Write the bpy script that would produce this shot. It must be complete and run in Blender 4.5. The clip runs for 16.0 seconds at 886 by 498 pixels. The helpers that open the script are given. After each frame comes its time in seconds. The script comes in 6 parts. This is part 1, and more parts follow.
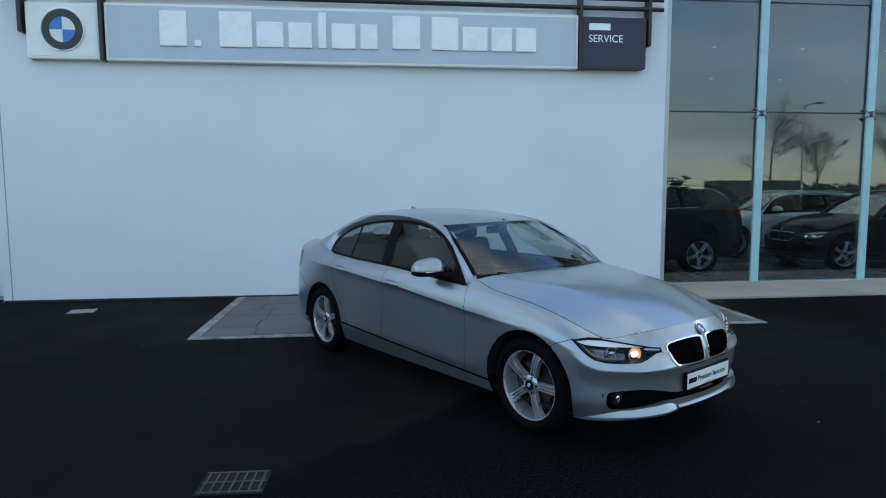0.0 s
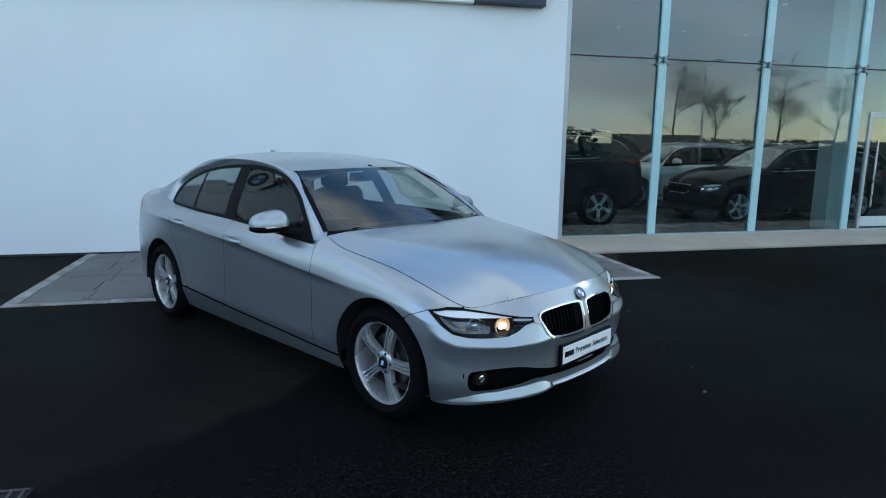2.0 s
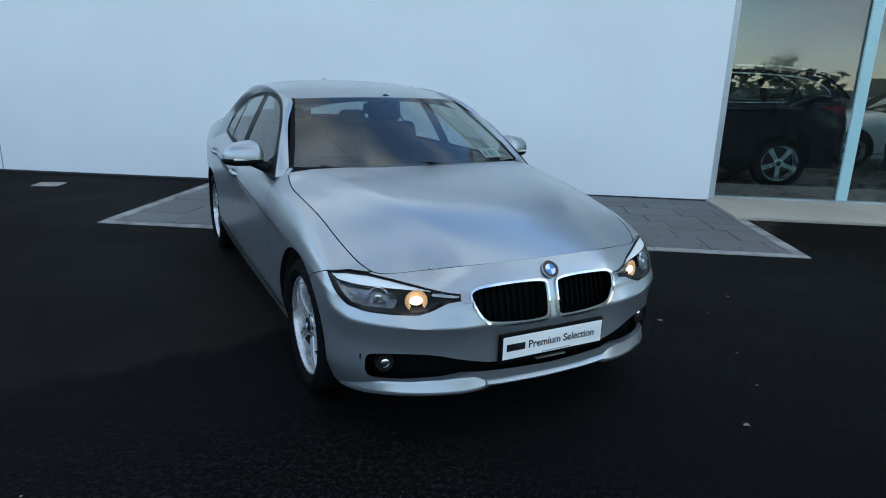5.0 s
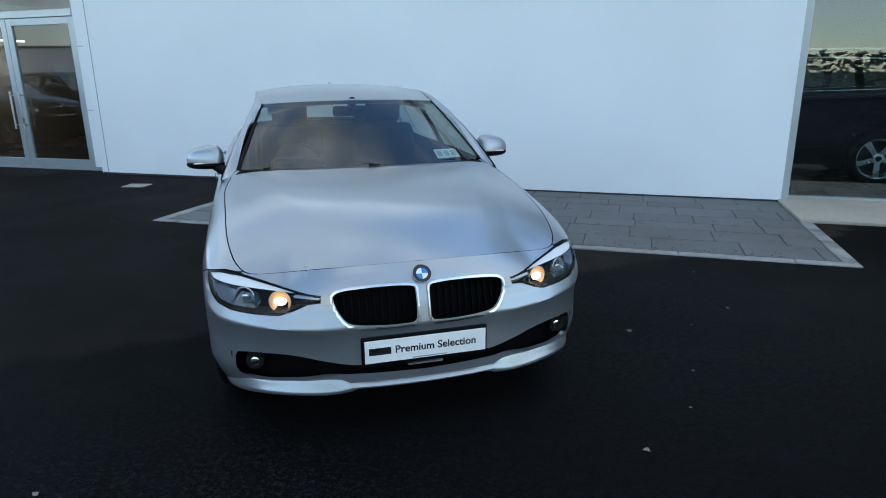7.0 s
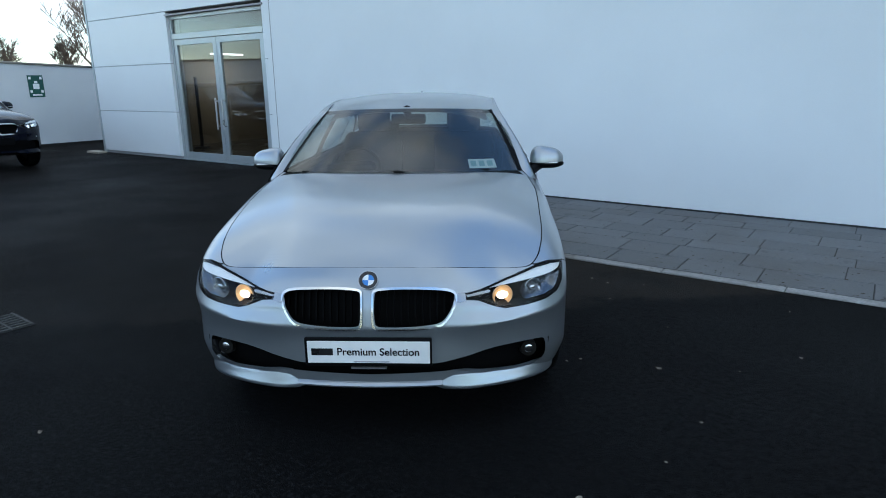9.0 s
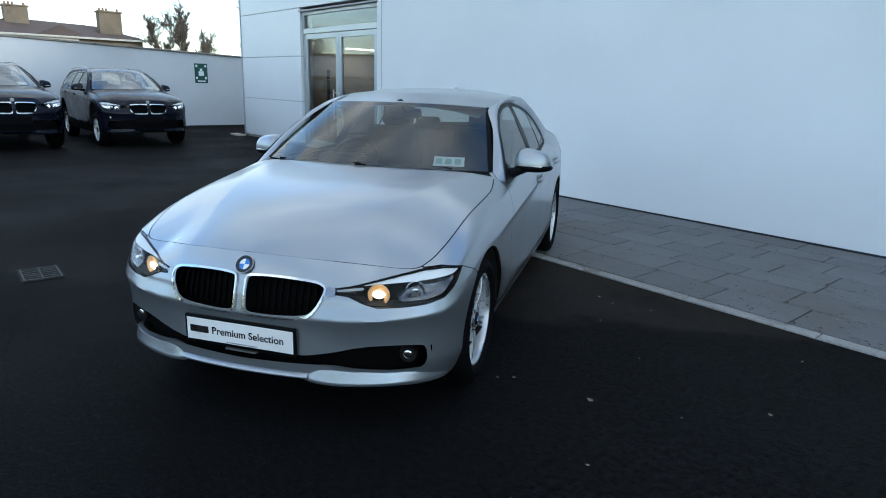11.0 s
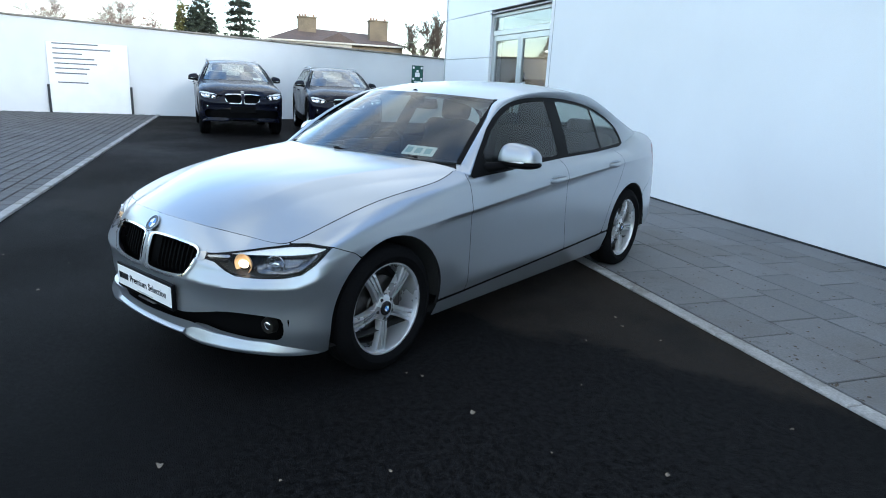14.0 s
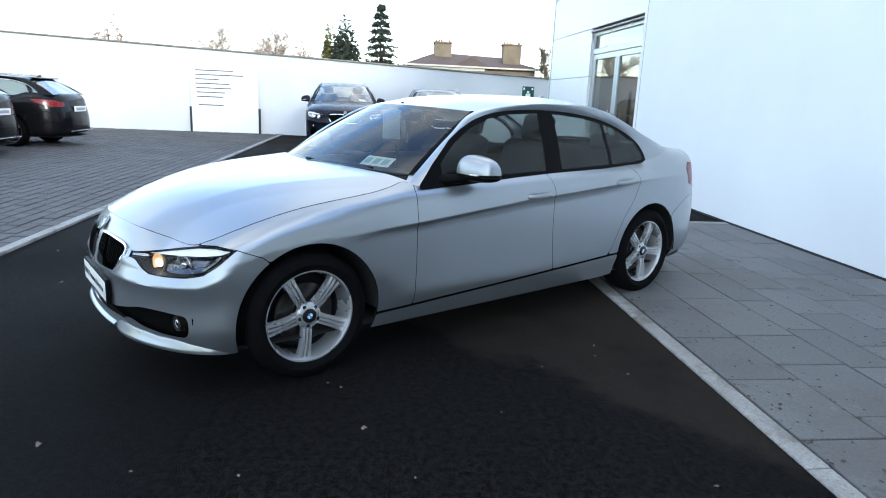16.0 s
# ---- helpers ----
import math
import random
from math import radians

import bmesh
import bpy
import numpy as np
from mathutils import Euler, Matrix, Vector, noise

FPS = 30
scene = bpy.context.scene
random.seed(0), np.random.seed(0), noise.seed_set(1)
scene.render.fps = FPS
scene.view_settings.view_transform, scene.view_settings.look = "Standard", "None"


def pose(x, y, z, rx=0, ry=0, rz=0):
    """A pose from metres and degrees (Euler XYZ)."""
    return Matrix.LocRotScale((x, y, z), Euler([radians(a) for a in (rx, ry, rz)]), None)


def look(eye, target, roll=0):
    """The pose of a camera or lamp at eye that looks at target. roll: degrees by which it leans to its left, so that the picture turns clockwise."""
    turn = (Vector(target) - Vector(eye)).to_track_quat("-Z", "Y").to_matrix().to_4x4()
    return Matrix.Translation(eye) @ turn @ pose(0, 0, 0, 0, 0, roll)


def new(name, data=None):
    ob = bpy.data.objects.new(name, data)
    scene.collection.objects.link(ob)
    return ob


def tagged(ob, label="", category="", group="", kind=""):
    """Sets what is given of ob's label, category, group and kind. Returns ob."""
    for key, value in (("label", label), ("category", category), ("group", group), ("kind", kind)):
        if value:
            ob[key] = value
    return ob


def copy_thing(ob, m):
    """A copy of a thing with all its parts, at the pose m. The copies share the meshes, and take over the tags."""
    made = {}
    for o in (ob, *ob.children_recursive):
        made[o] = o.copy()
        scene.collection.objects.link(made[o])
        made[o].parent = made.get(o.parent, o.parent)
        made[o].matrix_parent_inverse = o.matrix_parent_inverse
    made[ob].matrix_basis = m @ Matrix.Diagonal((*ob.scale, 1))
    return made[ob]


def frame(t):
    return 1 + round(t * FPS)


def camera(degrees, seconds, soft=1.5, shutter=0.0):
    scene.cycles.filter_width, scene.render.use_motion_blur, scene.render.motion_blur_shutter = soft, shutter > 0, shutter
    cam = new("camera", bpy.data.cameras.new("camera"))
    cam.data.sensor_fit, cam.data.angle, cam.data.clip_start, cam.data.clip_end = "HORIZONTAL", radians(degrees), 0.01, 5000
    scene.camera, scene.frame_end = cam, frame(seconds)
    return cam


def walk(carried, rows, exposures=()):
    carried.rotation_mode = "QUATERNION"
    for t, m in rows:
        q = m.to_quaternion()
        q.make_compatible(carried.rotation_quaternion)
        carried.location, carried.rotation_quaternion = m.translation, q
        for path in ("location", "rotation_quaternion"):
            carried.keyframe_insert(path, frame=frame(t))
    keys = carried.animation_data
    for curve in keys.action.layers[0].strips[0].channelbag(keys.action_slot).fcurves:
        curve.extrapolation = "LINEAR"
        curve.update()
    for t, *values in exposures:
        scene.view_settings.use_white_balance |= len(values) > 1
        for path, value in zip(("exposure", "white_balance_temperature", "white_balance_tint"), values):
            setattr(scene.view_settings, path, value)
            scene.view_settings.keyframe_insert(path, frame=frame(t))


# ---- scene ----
cam = camera(70.4, 16.0, soft=1.0)
PATH = [
    (0, (-0.166, 0.346, 1.636), (0.059, 2.324, 1.444), -0.2),
    (0.5, (-0.012, 0.496, 1.61), (0.36, 2.446, 1.366), 0.1),
    (1, (0.126, 0.638, 1.597), (0.58, 2.566, 1.318), 0.1),
    (1.5, (0.24, 0.831, 1.571), (0.69, 2.75, 1.23), 0.5),
    (2, (0.364, 1.013, 1.563), (0.846, 2.923, 1.219), 0.8),
    (2.5, (0.545, 1.143, 1.543), (0.934, 3.067, 1.158), -0.3),
    (3, (0.783, 1.261, 1.539), (1.108, 3.201, 1.18), -0.4),
    (3.5, (0.95, 1.4, 1.512), (1.179, 3.34, 1.086), 0.3),
    (4, (1.139, 1.53, 1.505), (1.241, 3.475, 1.052), 0.4),
    (4.5, (1.408, 1.602, 1.476), (1.434, 3.537, 0.97), -1.3),
    (4.7, (1.545, 1.601, 1.479), (1.499, 3.533, 0.963), -0.3),
    (6.8, (2.685, 1.836, 1.531), (2.159, 3.678, 0.958), 0.2),
    (7, (2.786, 1.851, 1.505), (2.226, 3.695, 0.97), -0.6),
    (7.5, (3.01, 1.979, 1.498), (2.282, 3.753, 0.931), 1.8),
    (8, (3.215, 2.093, 1.501), (2.387, 3.83, 0.957), 0.4),
    (8.5, (3.492, 2.192, 1.509), (2.448, 3.804, 0.949), 0.2),
    (9, (3.688, 2.326, 1.502), (2.572, 3.906, 0.996), -0.7),
    (9.2, (3.769, 2.411, 1.456), (2.651, 3.999, 0.98), -0.3),
    (11.3, (4.54, 3.28, 1.473), (3.037, 4.497, 0.963), 1.2),
    (11.5, (4.589, 3.357, 1.473), (3.062, 4.546, 0.968), 0.8),
    (12, (4.75, 3.571, 1.461), (3.092, 4.585, 0.99), 1.2),
    (12.5, (4.904, 3.794, 1.464), (3.213, 4.742, 0.973), 0.6),
    (13, (4.977, 4.062, 1.44), (3.224, 4.892, 0.954), 1.7),
    (13.5, (5.042, 4.306, 1.441), (3.243, 5.023, 0.942), 1.4),
    (14, (5.169, 4.563, 1.429), (3.342, 5.192, 0.913), 2.9),
    (14.5, (5.245, 4.795, 1.426), (3.385, 5.346, 0.941), 1.5),
    (15, (5.25, 5.067, 1.416), (3.353, 5.453, 0.913), 2.3),
    (15.5, (5.257, 5.293, 1.411), (3.341, 5.626, 0.941), 1.7),
    (16, (5.307, 5.579, 1.406), (3.375, 5.797, 0.938), 2.5),
]
EXPOSURES = [(0.0, 1.11, 5430, 4), (0.6, 1.43, 5450, 3), (3.0, 1.40, 5470, 3), (7.0, 1.50, 5530, 4), (9.0, 1.39, 5470, 4), (12.5, 1.62, 5650, 4), (14.5, 2.06, 5740, 7), (15.3, 2.18, 5840, 8), (16.0, 2.16, 5870, 8)]
walk(cam, [(t, look(eye, target, roll)) for t, eye, target, roll in PATH], EXPOSURES)

# ---- light ----
SUN_ELEVATION, SUN_AZIMUTH = 15.0, 68.0       # azimuth clockwise from +y
world = bpy.data.worlds.new("sky")
scene.world = world
world.use_nodes = True
wn, wl = world.node_tree.nodes, world.node_tree.links
wn.clear()
w_out = wn.new("ShaderNodeOutputWorld")
w_bg = wn.new("ShaderNodeBackground")
w_sky = wn.new("ShaderNodeTexSky")
w_sky.sky_type, w_sky.sun_disc = "NISHITA", False
w_sky.sun_elevation, w_sky.sun_rotation = radians(SUN_ELEVATION), radians(SUN_AZIMUTH)
w_sky.dust_density = 0.1
w_coord = wn.new("ShaderNodeTexCoord")
w_map = wn.new("ShaderNodeMapping")
w_map.inputs["Scale"].default_value = (1.0, 1.0, 2.6)
w_map.inputs["Location"].default_value = (7.03, -23.28, -18.76)
w_noise = wn.new("ShaderNodeTexNoise")
w_noise.inputs["Scale"].default_value, w_noise.inputs["Detail"].default_value = 2.0, 7.0
w_noise.inputs["Roughness"].default_value, w_noise.inputs["Distortion"].default_value = 0.56, 0.0
w_ramp = wn.new("ShaderNodeValToRGB")
w_ramp.color_ramp.elements[0].position, w_ramp.color_ramp.elements[1].position = 0.38, 0.63
w_tone = wn.new("ShaderNodeTexNoise")
w_tone.inputs["Scale"].default_value, w_tone.inputs["Detail"].default_value = 3.4, 5.0
w_grey = wn.new("ShaderNodeMixRGB")
w_grey.inputs["Color1"].default_value, w_grey.inputs["Color2"].default_value = (2.7, 2.64, 2.40, 1), (5.0, 4.9, 4.62, 1)
w_mix = wn.new("ShaderNodeMixRGB")
wl.new(w_coord.outputs["Generated"], w_map.inputs["Vector"])
wl.new(w_map.outputs["Vector"], w_noise.inputs["Vector"])
wl.new(w_noise.outputs["Fac"], w_ramp.inputs["Fac"])
wl.new(w_map.outputs["Vector"], w_tone.inputs["Vector"])
w_span = wn.new("ShaderNodeMapRange")
w_span.inputs["From Min"].default_value, w_span.inputs["From Max"].default_value = 0.38, 0.62
wl.new(w_tone.outputs["Fac"], w_span.inputs["Value"])
wl.new(w_span.outputs["Result"], w_grey.inputs["Fac"])
wl.new(w_grey.outputs["Color"], w_mix.inputs["Color2"])
wl.new(w_ramp.outputs["Color"], w_mix.inputs["Fac"])
w_haze = wn.new("ShaderNodeMixRGB")                # thin high haze brightens the clear parts
w_haze.blend_type = "MULTIPLY"
w_haze.inputs["Fac"].default_value, w_haze.inputs["Color2"].default_value = 1.0, (1.16, 1.20, 1.27, 1)
wl.new(w_sky.outputs["Color"], w_haze.inputs["Color1"])
wl.new(w_haze.outputs["Color"], w_mix.inputs["Color1"])
wl.new(w_mix.outputs["Color"], w_bg.inputs["Color"])
w_bg.inputs["Strength"].default_value = 0.13
wl.new(w_bg.outputs["Background"], w_out.inputs["Surface"])

sun = new("sun", bpy.data.lights.new("sun", "SUN"))
sun.data.energy, sun.data.angle, sun.data.color = 0.6, radians(10), (1.0, 0.94, 0.85)
sa, se = radians(SUN_AZIMUTH), radians(SUN_ELEVATION)
sun.matrix_world = look((math.sin(sa) * math.cos(se) * 50, math.cos(sa) * math.cos(se) * 50, math.sin(se) * 50), (0, 0, 0))

# ---- materials ----


def material(name, color, rough=0.6, metal=0.0, vary=0.12, scale=3.0, fine=60.0, bump=0.0, coat=0.0, piece=0.0,
             rough_vary=0.1, spec=0.5, tint=None):
    """A surface with large stains, fine grain, relief and, for single pieces, a shade of their own."""
    m = bpy.data.materials.new(name)
    m.use_nodes = True
    n, l = m.node_tree.nodes, m.node_tree.links
    b = n["Principled BSDF"]
    co = n.new("ShaderNodeTexCoord")
    big, small = n.new("ShaderNodeTexNoise"), n.new("ShaderNodeTexNoise")
    big.inputs["Scale"].default_value, big.inputs["Detail"].default_value = scale, 6
    small.inputs["Scale"].default_value, small.inputs["Detail"].default_value = fine, 3
    l.new(co.outputs["Object"], big.inputs["Vector"])
    l.new(co.outputs["Object"], small.inputs["Vector"])
    mix = n.new("ShaderNodeMixRGB")
    c1 = [c * (1 - vary) for c in color]
    c2 = [min(1, c * (1 + vary)) for c in (tint or color)]
    mix.inputs["Color1"].default_value, mix.inputs["Color2"].default_value = (*c1, 1), (*c2, 1)
    ramp = n.new("ShaderNodeMapRange")
    ramp.inputs["From Min"].default_value, ramp.inputs["From Max"].default_value = 0.32, 0.68
    l.new(big.outputs["Fac"], ramp.inputs["Value"])
    l.new(ramp.outputs["Result"], mix.inputs["Fac"])
    grain = n.new("ShaderNodeMixRGB")
    grain.blend_type = "OVERLAY"
    grain.inputs["Fac"].default_value = min(1.0, vary * 2.2)
    l.new(mix.outputs["Color"], grain.inputs["Color1"])
    l.new(small.outputs["Fac"], grain.inputs["Color2"])
    last = grain.outputs["Color"]
    if piece:
        info, hsv, rng = n.new("ShaderNodeObjectInfo"), n.new("ShaderNodeHueSaturation"), n.new("ShaderNodeMapRange")
        geo, add, frac = n.new("ShaderNodeNewGeometry"), n.new("ShaderNodeMath"), n.new("ShaderNodeMath")
        frac.operation = "FRACT"
        l.new(info.outputs["Random"], add.inputs[0])
        l.new(geo.outputs["Random Per Island"], add.inputs[1])
        l.new(add.outputs["Value"], frac.inputs[0])
        rng.inputs["To Min"].default_value, rng.inputs["To Max"].default_value = 1 - piece, 1 + piece
        l.new(frac.outputs["Value"], rng.inputs["Value"])
        l.new(rng.outputs["Result"], hsv.inputs["Value"])
        l.new(last, hsv.inputs["Color"])
        last = hsv.outputs["Color"]
    l.new(last, b.inputs["Base Color"])
    rr = n.new("ShaderNodeMapRange")
    rr.inputs["From Min"].default_value, rr.inputs["From Max"].default_value = 0.3, 0.7
    rr.inputs["To Min"].default_value, rr.inputs["To Max"].default_value = max(0.02, rough - rough_vary), min(1, rough + rough_vary)
    l.new(big.outputs["Fac"], rr.inputs["Value"])
    l.new(rr.outputs["Result"], b.inputs["Roughness"])
    b.inputs["Metallic"].default_value = metal
    b.inputs["Specular IOR Level"].default_value = spec
    b.inputs["Coat Weight"].default_value, b.inputs["Coat Roughness"].default_value = coat, 0.04
    if bump:
        bp = n.new("ShaderNodeBump")
        bp.inputs["Strength"].default_value, bp.inputs["Distance"].default_value = bump, 0.01
        l.new(small.outputs["Fac"], bp.inputs["Height"])
        l.new(bp.outputs["Normal"], b.inputs["Normal"])
    return m


def glass_material(name, tint, gloss_rough=0.01, f0=0.05):
    """Thin clear glass: what lies behind, tinted, under a mirror gloss that grows towards grazing sight."""
    m = bpy.data.materials.new(name)
    m.use_nodes = True
    n, l = m.node_tree.nodes, m.node_tree.links
    n.clear()
    out, mix = n.new("ShaderNodeOutputMaterial"), n.new("ShaderNodeMixShader")
    tr, gl, lw = n.new("ShaderNodeBsdfTransparent"), n.new("ShaderNodeBsdfGlossy"), n.new("ShaderNodeLayerWeight")
    lw.inputs["Blend"].default_value = 0.5
    power, fr = n.new("ShaderNodeMath"), n.new("ShaderNodeMath")
    power.operation, power.inputs[1].default_value = "POWER", 5.0
    fr.operation, fr.inputs[1].default_value, fr.inputs[2].default_value = "MULTIPLY_ADD", 1.0 - f0, f0
    tr.inputs["Color"].default_value = (*tint, 1)
    gl.inputs["Roughness"].default_value = gloss_rough
    l.new(lw.outputs["Facing"], power.inputs[0])
    l.new(power.outputs["Value"], fr.inputs[0])
    l.new(fr.outputs["Value"], mix.inputs["Fac"])
    l.new(tr.outputs["BSDF"], mix.inputs[1])
    l.new(gl.outputs["BSDF"], mix.inputs[2])
    l.new(mix.outputs["Shader"], out.inputs["Surface"])
    return m


def glow_material(name, color, strength):
    m = bpy.data.materials.new(name)
    m.use_nodes = True
    b = m.node_tree.nodes["Principled BSDF"]
    b.inputs["Base Color"].default_value = (*color, 1)
    b.inputs["Emission Color"].default_value, b.inputs["Emission Strength"].default_value = (*color, 1), strength
    return m


M_RENDER = material("white_render", (0.78, 0.80, 0.82), 0.75, vary=0.03, scale=0.7, fine=90, bump=0.12)
M_PANEL = material("white_metal_panel", (0.76, 0.78, 0.80), 0.4, vary=0.02, scale=0.8, fine=40)
M_BOUND = material("white_block_wall", (0.63, 0.635, 0.64), 0.85, vary=0.06, scale=0.8, fine=50, bump=0.2)
M_COPING = material("weathered_coping", (0.22, 0.20, 0.17), 0.85, vary=0.3, scale=2.5, fine=40, bump=0.3)
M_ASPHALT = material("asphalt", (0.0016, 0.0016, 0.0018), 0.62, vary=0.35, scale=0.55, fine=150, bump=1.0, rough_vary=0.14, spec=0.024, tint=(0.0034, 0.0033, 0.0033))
# a dry, dusty margin along the paving, with an uneven edge
n_, l_ = M_ASPHALT.node_tree.nodes, M_ASPHALT.node_tree.links
bs = n_["Principled BSDF"]
geo_, sep, wav = n_.new("ShaderNodeNewGeometry"), n_.new("ShaderNodeSeparateXYZ"), n_.new("ShaderNodeTexNoise")
wav.inputs["Scale"].default_value, wav.inputs["Detail"].default_value = 1.5, 9
wav.inputs["Roughness"].default_value = 0.66
l_.new(geo_.outputs["Position"], sep.inputs["Vector"])
l_.new(geo_.outputs["Position"], wav.inputs["Vector"])
# distance from the line x * 0.55 + 5.3, pushed about by the noise
slope, shift, push = (n_.new("ShaderNodeMath") for _ in range(3))
slope.operation, slope.inputs[1].default_value = "MULTIPLY", -0.85
l_.new(sep.outputs["X"], slope.inputs[0])
l_.new(slope.outputs["Value"], shift.inputs[0])
l_.new(sep.outputs["Y"], shift.inputs[1])
push.operation, push.inputs[1].default_value = "MULTIPLY_ADD", 1.3
l_.new(wav.outputs["Fac"], push.inputs[0])
l_.new(shift.outputs["Value"], push.inputs[2])
dust = n_.new("ShaderNodeMapRange")
dust.inputs["From Min"].default_value, dust.inputs["From Max"].default_value = 5.15, 5.27
l_.new(push.outputs["Value"], dust.inputs["Value"])
old = bs.inputs["Base Color"].links[0].from_socket
dm = n_.new("ShaderNodeMixRGB")
dm.inputs["Color2"].default_value = (0.026, 0.021, 0.0165, 1)
east, only = n_.new("ShaderNodeMapRange"), n_.new("ShaderNodeMath")
east.inputs["From Min"].default_value, east.inputs["From Max"].default_value = -0.5, 1.2
east.inputs["To Min"].default_value = 0.22
only.operation = "MULTIPLY"
l_.new(sep.outputs["X"], east.inputs["Value"])
l_.new(east.outputs["Result"], only.inputs[0])
l_.new(dust.outputs["Result"], only.inputs[1])
l_.new(only.outputs["Value"], dm.inputs["Fac"])
l_.new(old, dm.inputs["Color1"])
l_.new(dm.outputs["Color"], bs.inputs["Base Color"])
M_SLAB = material("grey_slab", (0.108, 0.110, 0.113), 0.62, vary=0.2, scale=1.6, fine=70, bump=0.3, piece=0.12)
M_KERB = material("kerb_concrete", (0.27, 0.268, 0.26), 0.75, vary=0.24, scale=3, fine=70, bump=0.3, piece=0.12)
M_CONC = material("sill_concrete", (0.36, 0.325, 0.265), 0.8, vary=0.12, scale=1.5, fine=60, bump=0.25)
M_BLOCK = material("paving_block", (0.056, 0.055, 0.057), 0.7, vary=0.16, scale=1.2, fine=60, bump=0.3, piece=0.22)
M_JOINT = material("joint_sand", (0.060, 0.058, 0.055), 0.9, vary=0.3, scale=4, fine=60)
M_FIN = material("teal_glass_fin", (0.42, 0.62, 0.64), 0.25, vary=0.05, scale=1, fine=20)
M_ALU = material("grey_aluminium", (0.42, 0.45, 0.47), 0.38, 0.5, vary=0.05, scale=3, fine=60)
M_STEEL = material("steel", (0.55, 0.55, 0.56), 0.3, 0.9, vary=0.08, scale=5, fine=60)
M_CLAMP = material("worn_clamp", (0.16, 0.17, 0.18), 0.4, 0.7, vary=0.1, scale=9, fine=60)
M_DARK = material("dark_metal", (0.02, 0.021, 0.024), 0.45, vary=0.2, scale=4, fine=60)
M_NAVY = material("navy_sign", (0.018, 0.024, 0.045), 0.4, vary=0.1, scale=2, fine=40)
M_SIGN = material("pale_sign_face", (0.56, 0.63, 0.69), 0.45, vary=0.03, scale=1.2, fine=30)
M_SIGNRIM = material("white_sign_edge", (0.90, 0.90, 0.87), 0.45, vary=0.03, scale=3, fine=40)
M_LETTER = material("white_letter", (0.95, 0.96, 0.96), 0.3, vary=0.02, scale=3, fine=40)
M_WHITE = material("white_plastic", (0.80, 0.80, 0.79), 0.45, vary=0.03, scale=3, fine=40)
M_GREY = material("grey_print", (0.33, 0.33, 0.34), 0.6, vary=0.05, scale=3, fine=40)
M_INK = material("grey_ink", (0.12, 0.12, 0.13), 0.6, vary=0.05, scale=3, fine=40)
M_BLUE = material("blue_enamel", (0.05, 0.20, 0.55), 0.3, vary=0.03, scale=3, fine=40)
M_BLACK = material("black_enamel", (0.012, 0.012, 0.014), 0.3, vary=0.1, scale=3, fine=40)
M_GREEN = material("green_sign", (0.010, 0.075, 0.055), 0.45, vary=0.08, scale=3, fine=30)
M_SHOWFLOOR = material("showroom_tile", (0.10, 0.095, 0.09), 0.25, vary=0.06, scale=1, fine=30)
M_SHOWWALL = material("showroom_wall", (0.30, 0.29, 0.28), 0.8, vary=0.05, scale=0.6, fine=30)
M_SHOWCEIL = material("showroom_ceiling", (0.26, 0.26, 0.27), 0.9, vary=0.04, scale=0.6, fine=30)
M_PILLAR = material("pillar_plaster", (0.50, 0.55, 0.54), 0.7, vary=0.04, scale=1, fine=30)
M_GLAZE = glass_material("shopfront_glass", (0.72, 0.79, 0.79), 0.004, 0.11)
M_DOORGLASS = glass_material("door_glass", (0.80, 0.80, 0.77), 0.004, 0.10)
M_SPOT = glow_material("added_ceiling_spot", (1.0, 0.93, 0.82), 0.07)
M_TUBE = glow_material("tube_light", (1.0, 0.96, 0.88), 1.6)
M_LOBBY = material("lobby_timber", (0.30, 0.245, 0.17), 0.6, vary=0.1, scale=0.8, fine=20)
M_LEAF = material("fallen_leaf", (0.19, 0.16, 0.12), 0.8, vary=0.3, scale=30, fine=90, piece=0.3)
M_LITTER = material("leaf_litter", (0.055, 0.042, 0.028), 0.85, vary=0.4, scale=20, fine=90)
M_COVER = material("concrete_cover", (0.30, 0.28, 0.25), 0.8, vary=0.25, scale=5, fine=60, bump=0.3)
M_IRON = material("cast_iron", (0.070, 0.069, 0.066), 0.7, 0.0, spec=0.1, vary=0.25, scale=8, fine=80, bump=0.2)
M_HOLE = material("dark_void", (0.004, 0.004, 0.004), 0.95, vary=0.2)



def soil(mat, color, scale, lo, hi, most=0.8):
    """Lays dirt with an uneven outline over a surface, running on from piece to piece."""
    n, l = mat.node_tree.nodes, mat.node_tree.links
    b = n["Principled BSDF"]
    old = b.inputs["Base Color"].links[0].from_socket
    geo, no, rg, mx = n.new("ShaderNodeNewGeometry"), n.new("ShaderNodeTexNoise"), n.new("ShaderNodeMapRange"), n.new("ShaderNodeMixRGB")
    no.inputs["Scale"].default_value, no.inputs["Detail"].default_value, no.inputs["Roughness"].default_value = scale, 8, 0.65
    rg.inputs["From Min"].default_value, rg.inputs["From Max"].default_value, rg.inputs["To Max"].default_value = lo, hi, most
    mx.inputs["Color2"].default_value = (*color, 1)
    l.new(geo.outputs["Position"], no.inputs["Vector"])
    l.new(no.outputs["Fac"], rg.inputs["Value"])
    l.new(rg.outputs["Result"], mx.inputs["Fac"])
    l.new(old, mx.inputs["Color1"])
    l.new(mx.outputs["Color"], b.inputs["Base Color"])


